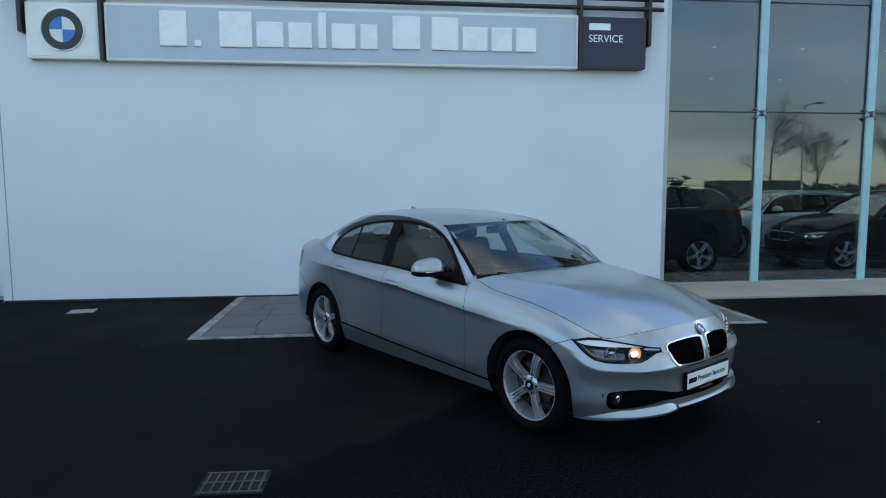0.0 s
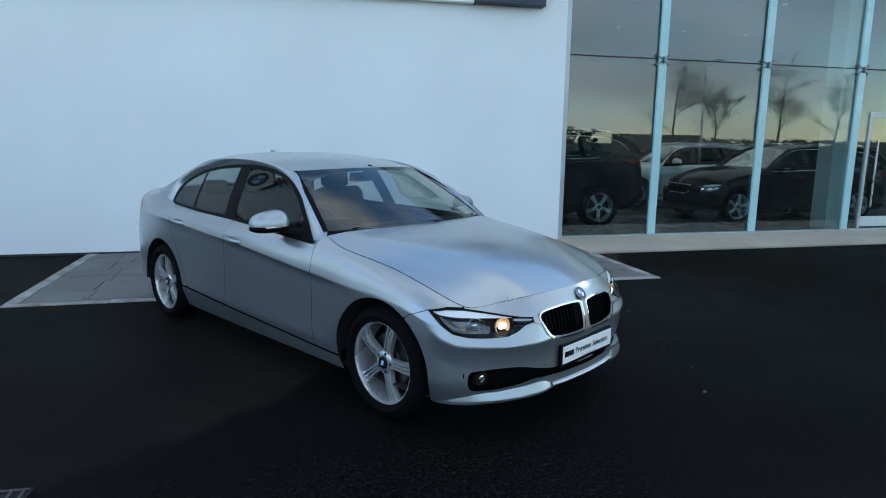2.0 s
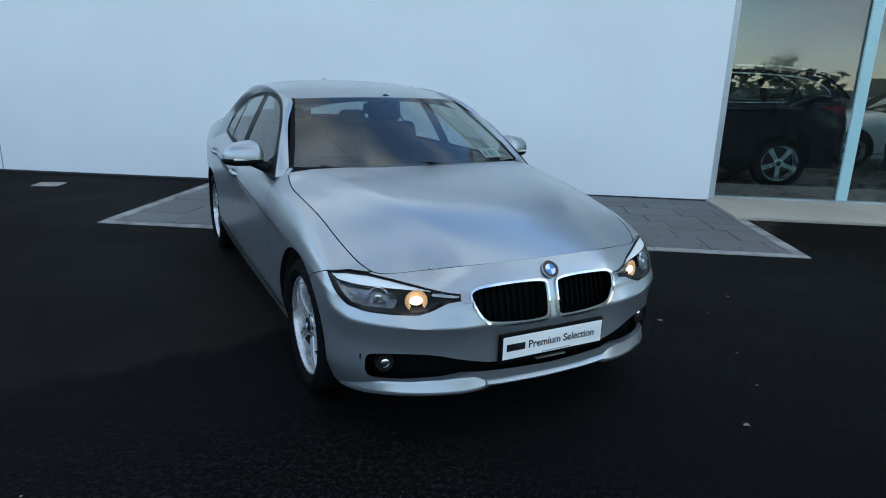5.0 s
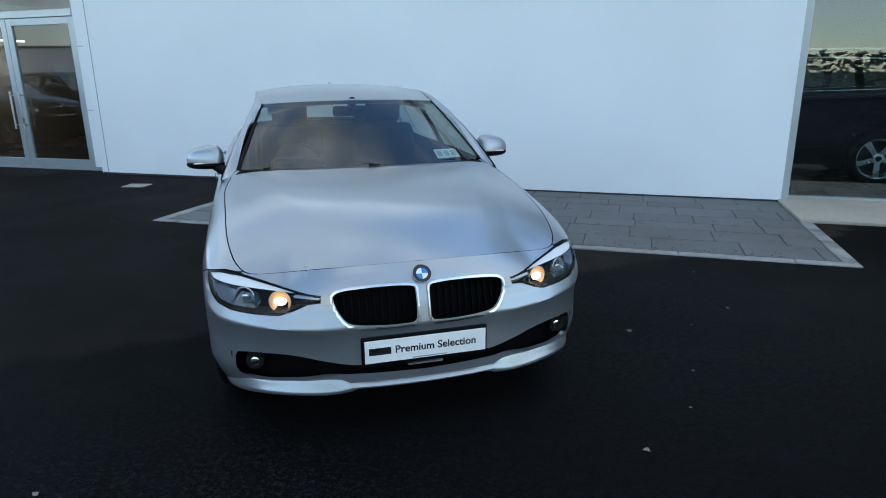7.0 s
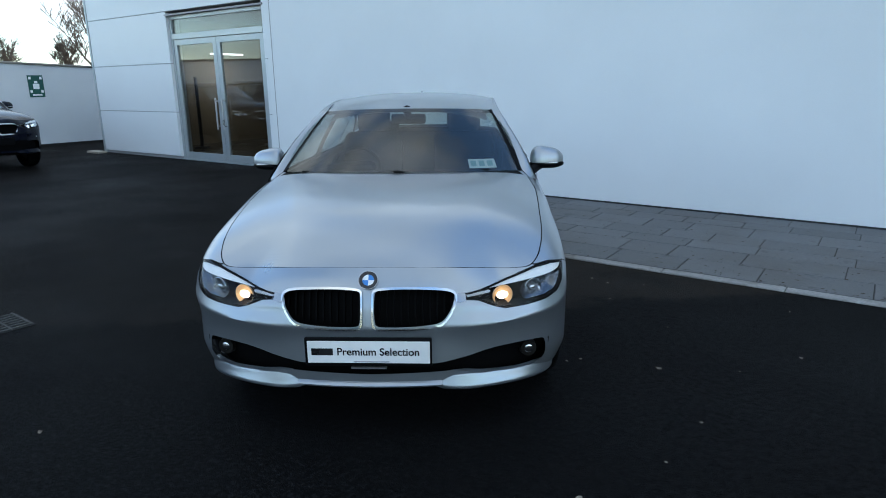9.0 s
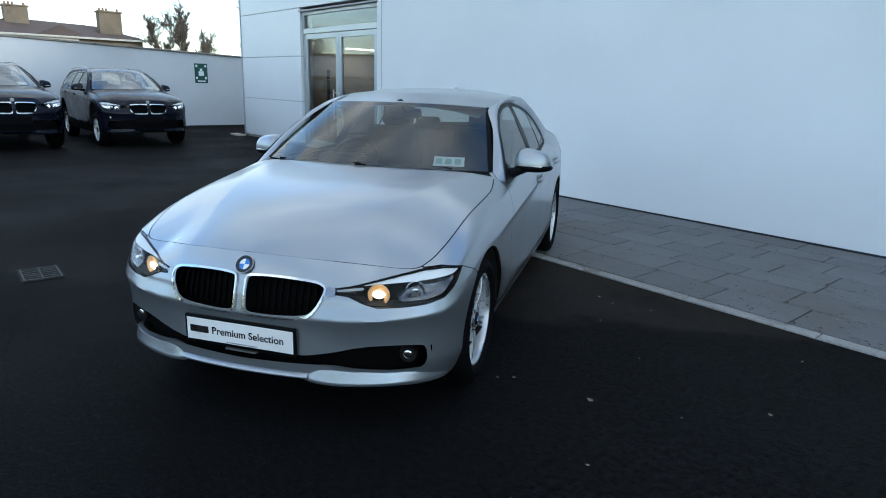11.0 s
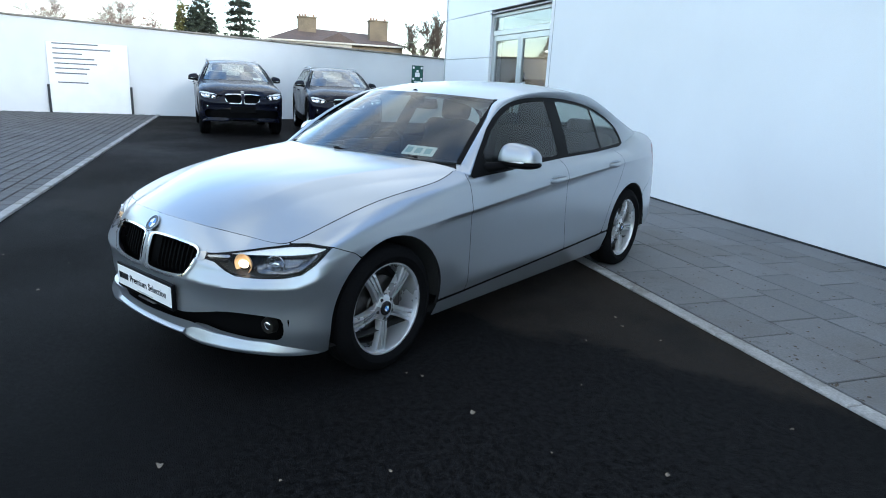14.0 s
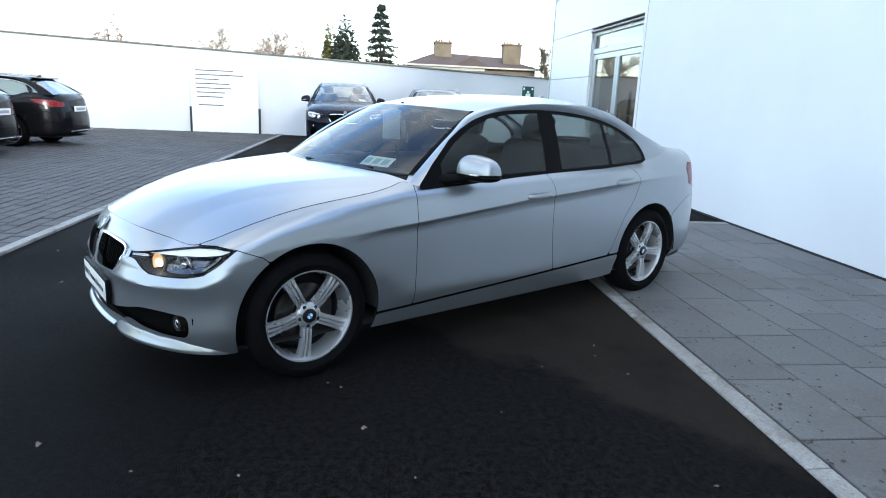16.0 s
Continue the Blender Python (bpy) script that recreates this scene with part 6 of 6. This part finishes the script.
def bare_tree(label, x, y, h, seed, twig=M_TWIG, width=0.72, lean=0.0, thin=.014, deep=5, up=.05, stem=.022):
    """A leafless tree: tapered trunk and limbs, and a haze of fine twigs."""
    rng = random.Random(seed)
    t = thing("bare_tree", label, "tree", pose(x, y, 0), "bare trees")
    wood, fine = [[], []], [[], []]

    def limb(store, p, q, r0, r1, n):
        d = (q - p).normalized()
        a = d.orthogonal().normalized()
        b = d.cross(a)
        k = len(store[0])
        for c, r in ((p, r0), (q, r1)):
            for i in range(n):
                g = math.tau * i / n
                store[0].append(c + (a * math.cos(g) + b * math.sin(g)) * r)
        for i in range(n):
            store[1].append((k + i, k + (i + 1) % n, k + n + (i + 1) % n, k + n + i))

    def grow(p, d, length, r, level):
        steps = 3 if level < 3 else 2
        for _ in range(steps):
            q = p + d * (length / steps)
            limb(wood if level < 2 else fine, p, q, r, max(r * 0.8, thin), 6 if level < 2 else 3)
            p, r = q, max(r * 0.8, thin)
            d = (d + Vector((rng.uniform(-1, 1), rng.uniform(-1, 1), rng.uniform(-.3, .6))) * 0.16).normalized()
            if level < deep:
                for _ in range(2 if level else 1):
                    side = Vector((rng.uniform(-1, 1), rng.uniform(-1, 1), rng.uniform(-.1, .5))).normalized()
                    nd = (d * (1.05 - width) + side * width + Vector((0, 0, up))).normalized()
                    if level or p.z > h * 0.2:
                        grow(p.copy(), nd, length * rng.uniform(.45, .66), max(r * .66, thin), level + 1 + (level == 0 and rng.random() < .2))
        if level < deep:
            grow(p, d, length * .62, r, level + 1)
    grow(Vector((0, 0, 0)), Vector((lean, 0, 1)).normalized(), h * .42, h * stem, 0)
    for nm, st, mt in (("trunk", wood, M_BARK), ("crown", fine, twig)):
        me = bpy.data.meshes.new(nm)
        me.from_pydata(st[0], [], st[1])
        me.materials.append(mt)
        o = new(nm, me)
        o.parent = t
    return t


def clumped_tree(name, label, x, y, h, w, seed, mat, shape="spire", base=0.12, n=900, cl=0.16):
    """An evergreen: trunk, tiers of boughs and a crown of many small uneven clumps with gaps."""
    rng = random.Random(seed)
    t = thing(name, label, "tree", pose(x, y, 0), "evergreens")
    part("trunk", tube(bmesh.new(), (0, 0, 0), (0, 0, h * .95), h * .022, 0.02, 8), M_BARK, t)
    vs, fs = [], []
    tiers = 13
    for _ in range(n):
        if shape == "spire":
            k = rng.randrange(tiers) / tiers
            u = base + (1 - base) * k
            reach = w / 2 * (1 - k) ** .75 * rng.uniform(.72, 1.12)
            a = rng.randrange(9) * math.tau / 9 + k * 37 + rng.gauss(0, .16)
            q = rng.random() ** .6
            c = Vector((reach * q * math.cos(a), reach * q * math.sin(a), h * u - reach * q * .22 + rng.gauss(0, .012 * h)))
        else:
            a, b = rng.uniform(0, math.tau), math.acos(rng.uniform(-.7, 1))
            q = rng.random() ** .35 * (1 + .18 * math.sin(3 * a + seed) + .12 * math.sin(5 * b))
            c = Vector((w / 2 * q * math.sin(b) * math.cos(a), w / 2 * q * math.sin(b) * math.sin(a), h * (.55 + .45 * q * math.cos(b))))
        s = cl * rng.uniform(.6, 1.5)
        k0 = len(vs)
        for _ in range(4):
            vs.append(c + Vector((rng.gauss(0, s), rng.gauss(0, s), rng.gauss(0, s * .7))))
        fs += [(k0, k0 + 1, k0 + 2), (k0, k0 + 2, k0 + 3), (k0, k0 + 3, k0 + 1), (k0 + 1, k0 + 3, k0 + 2)]
    me = bpy.data.meshes.new("crown")
    me.from_pydata(vs, [], fs)
    me.materials.append(mat)
    o = new("crown", me)
    o.parent = t
    return t


clumped_tree("conifer", "tall dark conifer behind the boundary wall", -64, 5.9, 10.9, 5.6, 1, M_NEEDLE, n=5200, cl=.10)
clumped_tree("yew", "dark rounded evergreen behind the boundary wall", -64, 2.2, 8.3, 2.9, 2, M_NEEDLE, "round", n=2800, cl=.12)
clumped_tree("cypress", "olive green slim evergreen behind the wall", -65, 0.5, 7.9, 1.8, 3, M_OLIVE, "round", n=1600, cl=.10)
clumped_tree("shrub", "reddish winter shrub behind the boundary wall", -66, -2.3, 6.3, 3.0, 4, M_TWIG, "round", n=2600, cl=.07)
clumped_tree("shrub", "hazy reddish winter tree behind the wall", -70, -23.6, 8.0, 5.0, 5, M_TWIG, "round", n=3200, cl=.08)
for x, y, h, sd in ((-64, -10.3, 8.2, 11), (-66, -7.4, 7.2, 12), (-64, -4.9, 8.4, 13), (-62, 25.7, 8.6, 14), (-62, 23.3, 7.4, 18), (-63, 28.6, 6.2, 15), (-58, 33.6, 12.5, 16), (-60, 31.5, 6.5, 17)):
    if y > 20:
        bare_tree("leafless winter tree behind the boundary wall", x, y, h, sd, M_BARK, .60, thin=.014 if h < 10 else .022, deep=5 if h < 10 else 4, up=.30)
    else:
        bare_tree("leafless winter tree behind the boundary wall", x, y, h, sd)
M_SPRAY = material("olive_twig", (0.30, 0.265, 0.17), 0.9, vary=0.25, scale=1, fine=10)
# across the road, seen only in the glass
for x, y, h, sd in ((28.2, -22, 8.2, 21), (32.5, -23, 7.0, 26), (37.3, -22, 8.8, 22), (44.5, -24, 8.0, 23), (19.5, -24, 4.0, 24), (52, -23, 8.5, 25)):
    bare_tree("leafless roadside tree opposite the showroom", x, y, h, sd, M_SPRAY, .80, thin=.0045, deep=5, up=.10, stem=.014)
lamp_post = thing("street_lamp", "slim grey street lamp beside the road", "street lamp", pose(29.8, -21, 0))
part("pole", tube(bmesh.new(), (0, 0, 0), (0, 0, 7.3), 0.09, 0.05, 10), M_STEEL, lamp_post, smooth=True)
part("arm", tube(bmesh.new(), (0, 0, 7.25), (0.9, 0, 7.45), 0.04, 0.03, 8), M_STEEL, lamp_post, smooth=True)
part("head", boxed(0.8, 1.35, -0.11, 0.11, 7.40, 7.52, 0.04), M_GREY, lamp_post)
fence = thing("fence", "brown timber fence along the road opposite", "fence")
for i in range(26):
    part("board", boxed(24.3 + i * 0.3, 24.3 + i * 0.3 + 0.28, -24.03, -24.0, 0, 2.15), M_FENCE, fence)
for x0, x1, z1, sd in ((-30, 23.5, 2.2, 31), (32.5, 75, 1.6, 32)):
    rng = random.Random(sd)
    vs, fs = [], []
    for _ in range(int((x1 - x0) * 55)):
        c = Vector((rng.uniform(x0, x1), -25 + rng.gauss(0, .35), rng.random() ** .8 * z1 * (1 + .15 * math.sin(x0 + rng.random()))))
        k0 = len(vs)
        for _ in range(4):
            vs.append(c + Vector((rng.gauss(0, .2), rng.gauss(0, .2), rng.gauss(0, .14))))
        fs += [(k0, k0 + 1, k0 + 2), (k0, k0 + 2, k0 + 3), (k0, k0 + 3, k0 + 1), (k0 + 1, k0 + 3, k0 + 2)]
    me = bpy.data.meshes.new("hedge")
    me.from_pydata(vs, [], fs)
    me.materials.append(M_HEDGE)
    tagged(new("hedge", me), "dense roadside hedge opposite the showroom", "hedge", kind="stuff")

# ---- boundary wall and what stands by it ----
bw = thing("wall_boundary", "tall white painted boundary wall with a weathered coping", "wall", kind="structure")


def wall_top(y):
    return 2.56 - 0.037 * y


bm = bmesh.new()
for y0, y1 in ((-40, 34),):
    v = [bm.verts.new((x, y, z)) for y in (y0, y1) for x in (BACK_X - 0.25, BACK_X) for z in (-0.3, wall_top(y))]
    for f in ((0, 1, 3, 2), (4, 6, 7, 5), (0, 4, 5, 1), (2, 3, 7, 6), (1, 5, 7, 3), (0, 2, 6, 4)):
        bm.faces.new([v[i] for i in f])
bmesh.ops.recalc_face_normals(bm, faces=bm.faces)
part("body", bm, M_BOUND, bw)
y = -40.0
while y < 34:
    b = boxed(-0.30, 0.05, 0.004, 0.896, 0, 0.055, 0.012, 1)
    for vert in b.verts:
        vert.co.z += -0.037 * vert.co.y + random.uniform(-0.002, 0.002)
    part("coping_stone", b, M_COPING, bw).location = (BACK_X, y, wall_top(y) + 0.002)
    y += 0.9

board = thing("notice_board", "white free-standing notice board with grey lines of print", "notice board")
part("panel", boxed(BACK_X + 0.06, BACK_X + 0.10, -0.27, 1.80, 0.02, 1.97, 0.006), M_WHITE, board)
for yy in (-0.30, 1.83):
    part("post", boxed(BACK_X + 0.03, BACK_X + 0.13, yy - 0.03, yy + 0.03, 0, 0.80, 0.006), M_DARK, board)
for i, (y0, y1) in enumerate(((-0.12, 1.05), (-0.12, 1.36), (-0.12, 0.62), (-0.12, 0.92), (-0.10, 0.98), (-0.10, 0.78), (-0.10, 0.70), (-0.05, 0.72))):
    z = 1.93 - 0.135 * i - (0.12 if i == 7 else 0)
    part("print_line", boxed(BACK_X + 0.101, BACK_X + 0.103, y0, y1, z - 0.017, z + 0.017), M_INK, board)

safe = thing("assembly_sign", "green square safety sign with a white pictogram", "sign")
part("plate", boxed(BACK_X + 0.004, BACK_X + 0.012, 10.42, 10.82, 1.30, 1.89, 0.003, 1), M_GREEN, safe)
for y0, y1, z0, z1 in ((10.54, 10.70, 1.52, 1.66), (10.58, 10.66, 1.67, 1.74), (10.45, 10.51, 1.78, 1.85), (10.73, 10.79, 1.78, 1.85), (10.45, 10.51, 1.42, 1.49), (10.73, 10.79, 1.42, 1.49), (10.50, 10.74, 1.34, 1.38)):
    part("pictogram", boxed(BACK_X + 0.013, BACK_X + 0.016, y0, y1, z0, z1), M_WHITE, safe)

# ---- ground fittings ----
grate = thing("drain_grate", "square cast-iron drain grate set in asphalt", "drain", pose(-0.95, 3.825, 0, 0, 0, -2) @ Matrix.Diagonal((0.92, 0.88, 1, 1)))
# flat black sheet on the asphalt, for the shade down the drain
part("pit_sheet", boxed(-0.20, 0.20, -0.16, 0.16, 0.002, 0.004), M_HOLE, grate)
for i in range(7):
    part("bar", boxed(-0.168 + i * 0.056 - 0.007, -0.168 + i * 0.056 + 0.007, -0.15, 0.15, 0.004, 0.012, 0.002, 1), M_IRON, grate)
for yy in (-0.135, 0.0, 0.135):
    part("cross_bar", boxed(-0.19, 0.19, yy - 0.007, yy + 0.007, 0.004, 0.0135, 0.002, 1), M_IRON, grate)
tagged(part("access_cover", boxed(-0.16, 0.16, -0.13, 0.13, 0, 0.012, 0.004), M_COVER, matrix=pose(-4.05, 9.18, 0, 0, 0, 10)), "small pale concrete access cover in the asphalt", "cover")

# fallen leaves
leaf_bm = bmesh.new()
ring = [leaf_bm.verts.new((0.022 * math.cos(a) * (1.5 if i % 3 == 0 else 1.0), 0.016 * math.sin(a) * (1.3 if i % 2 else 0.9), 0.006 + 0.007 * math.sin(2 * a))) for i, a in enumerate([k * math.tau / 9 for k in range(9)])]
mid_v = leaf_bm.verts.new((0, 0, 0.004))
for i in range(9):
    leaf_bm.faces.new((ring[i], ring[(i + 1) % 9], mid_v))
fallen = None
spots = [(2.92, 4.27, 1.5), (2.83, 5.55, 1.5), (3.45, 6.12, 1.1), (3.12, 4.69, 0.7), (3.16, 5.09, 0.8), (2.7, 6.18, 0.6), (2.43, 5.43, 0.9), (2.38, 5.36, 0.8), (0.72, 3.35, 1.3), (3.2, 5.75, 0.6),
         (-4.6, 9.3, 1.2), (-3.4, 8.9, 1.0), (-3.0, 9.4, 1.0), (-5.4, 9.0, 1.2), (2.2, 6.5, 0.7), (-2.6, 7.2, 1.0), (-1.6, 6.9, 0.8), (-0.2, 2.9, 0.8), (0.1, 3.4, 0.6), (3.9, 6.6, 0.8), (3.3, 6.9, 0.9), (1.9, 6.9, 1.0), (2.05, 6.85, 0.9), (2.3, 6.95, 0.8)]
for x, y, s in spots:
    m = pose(x, y, 0, 0, 0, random.uniform(0, 360)) @ Matrix.Scale(s * 0.46, 4)
    if fallen is None:
        fallen = tagged(part("fallen_leaf", leaf_bm, M_LEAF, smooth=True), "small dry pale leaf on the asphalt", "leaf", "fallen leaves")
        fallen.matrix_basis = m
    else:
        o = copy_thing(fallen, pose(0, 0, 0))
        o.matrix_basis = m

# ---- paving ----
pav = thing("pavement_slabs", "dark grey rectangular slab paving by the wall", "pavement", kind="structure")
PX0, PX1, PY0, PY1 = -2.19, 4.59, 7.335, WALL_Y
part("bed", boxed(PX0 + 0.01, PX1 - 0.01, PY0 + 0.01, PY1 - 0.005, 0, 0.003), M_JOINT, pav)
slab_mesh = {}


def shared(kind, parent, mat, size, at, bev=0.006):
    """A bevelled piece on mesh data shared by its size."""
    key = (kind, tuple(round(s, 3) for s in size))
    if key not in slab_mesh:
        b = boxed(-size[0] / 2, size[0] / 2, -size[1] / 2, size[1] / 2, 0, size[2], 0)
        top = [e for e in b.edges if all(v.co.z > size[2] * 0.5 for v in e.verts)]
        bmesh.ops.bevel(b, geom=top, offset=bev, segments=1, affect="EDGES")
        me = bpy.data.meshes.new(kind)
        b.to_mesh(me)
        b.free()
        me.materials.append(mat)
        slab_mesh[key] = me
    o = new(kind, slab_mesh[key])
    o.parent, o.location = parent, at
    return o


y = PY0 + 0.118
for h in (0.42, 0.42, 0.30, 0.36, 0.42, 0.30, 0.36):
    x = PX0 + 0.13
    off = random.uniform(0.2, 0.6)
    first_slab = True
    while x < PX1 - 0.14:
        w = off if first_slab else random.choice((0.60, 0.60, 0.45, 0.75))
        first_slab = False
        w = min(w, PX1 - 0.13 - x)
        if w > 0.06:
            shared("slab", pav, M_SLAB, (round(w - 0.008, 3), h - 0.008, 0.012), (x + w / 2, y + h / 2, random.uniform(-0.002, 0.002)), 0.004)
        x += w
    y += h
x = PX0
while x < PX1 - 0.05:
    w = min(0.9, PX1 - x)
    shared("kerb_stone", pav, M_KERB, (round(w - 0.006, 3), 0.108, 0.012), (x + w / 2, PY0 + 0.055, random.uniform(-0.002, 0.002)))
    x += w
for xx in (PX0 + 0.06, PX1 - 0.06):
    y = PY0 + 0.118
    while y < PY1 - 0.05:
        w = min(0.9, PY1 - y)
        shared("kerb_stone", pav, M_KERB, (0.12, round(w - 0.006, 3), 0.012), (xx, y + w / 2, 0))
        y += w

drive = thing("pavement_blocks", "grey rectangular block paving with a concrete edging", "pavement", kind="structure")
BX0, BX1, BY1 = -15.98, 6.0, 2.46
part("bed", boxed(BX0, BX1, -12, BY1, 0, 0.006), M_JOINT, drive)
x = BX0
while x < BX1 - 0.05:
    shared("edging", drive, M_KERB, (0.91, 0.095, 0.028), (x + 0.46, BY1 + 0.0475, 0))
    x += 0.915
# header course, then running courses
bl, bw_, near = 0.24, 0.16, []
verts, faces = [], []
rows = int((BY1 + 12) / bw_)
for r in range(rows):
    yc = BY1 - bw_ * (r + 0.5)
    x = BX0 + (bl / 2 if r % 2 else 0)
    while x < BX1 - bl:
        xc, dz = x + bl / 2, random.uniform(-0.003, 0.003)
        if -6.5 < xc < 0.4 and r < 10:
            near.append((xc, yc, dz))
        else:
            a, b, h, c = bl / 2 - 0.008, bw_ / 2 - 0.009, 0.02 + dz, 0.006
            n0 = len(verts)
            verts += [(xc - a, yc - b, 0), (xc + a, yc - b, 0), (xc + a, yc + b, 0), (xc - a, yc + b, 0),
                      (xc - a, yc - b, h - c), (xc + a, yc - b, h - c), (xc + a, yc + b, h - c), (xc - a, yc + b, h - c),
                      (xc - a + c, yc - b + c, h), (xc + a - c, yc - b + c, h), (xc + a - c, yc + b - c, h), (xc - a + c, yc + b - c, h)]
            for lo in (0, 4):
                faces += [(n0 + lo + i, n0 + lo + (i + 1) % 4, n0 + lo + 4 + (i + 1) % 4, n0 + lo + 4 + i) for i in range(4)]
            faces.append((n0 + 8, n0 + 9, n0 + 10, n0 + 11))
        x += bl
for xc, yc, dz in near[:300]:
    shared("block", drive, M_BLOCK, (bl - 0.016, bw_ - 0.018, 0.02), (xc, yc, dz))
for xc, yc, dz in near[300:]:
    shared("block", drive, M_BLOCK, (bl - 0.016, bw_ - 0.018, 0.02), (xc, yc, dz))
me = bpy.data.meshes.new("blocks")
me.from_pydata(verts, [], faces)
me.materials.append(M_BLOCK)
o = new("blocks", me)
o.parent = drive
tagged(o, "more of the same grey blocks", kind="stuff")

# crumbs of dead leaf on the slabs, thickest by the kerb
rng = random.Random(31)
verts, faces = [], []
for _ in range(420):
    x, y = rng.uniform(-1.6, 4.2), PY0 + 0.12 + 2.4 * rng.random() ** 2.2
    r, a0, k = rng.uniform(0.004, 0.013), rng.uniform(0, math.tau), len(verts)
    for i in range(5):
        a = a0 + math.tau * i / 5
        verts.append((x + r * math.cos(a) * rng.uniform(0.7, 1.5), y + r * math.sin(a) * rng.uniform(0.6, 1.1), 0.0155 + rng.uniform(0, 0.005)))
    verts.append((x, y, 0.0165))
    faces += [(k + i, k + (i + 1) % 5, k + 5) for i in range(5)]
me = bpy.data.meshes.new("leaf_litter")
me.from_pydata(verts, [], faces)
me.materials.append(M_LITTER)
tagged(new("leaf_litter", me), "brown crumbs of dead leaf on the slabs", "leaf litter", kind="stuff")
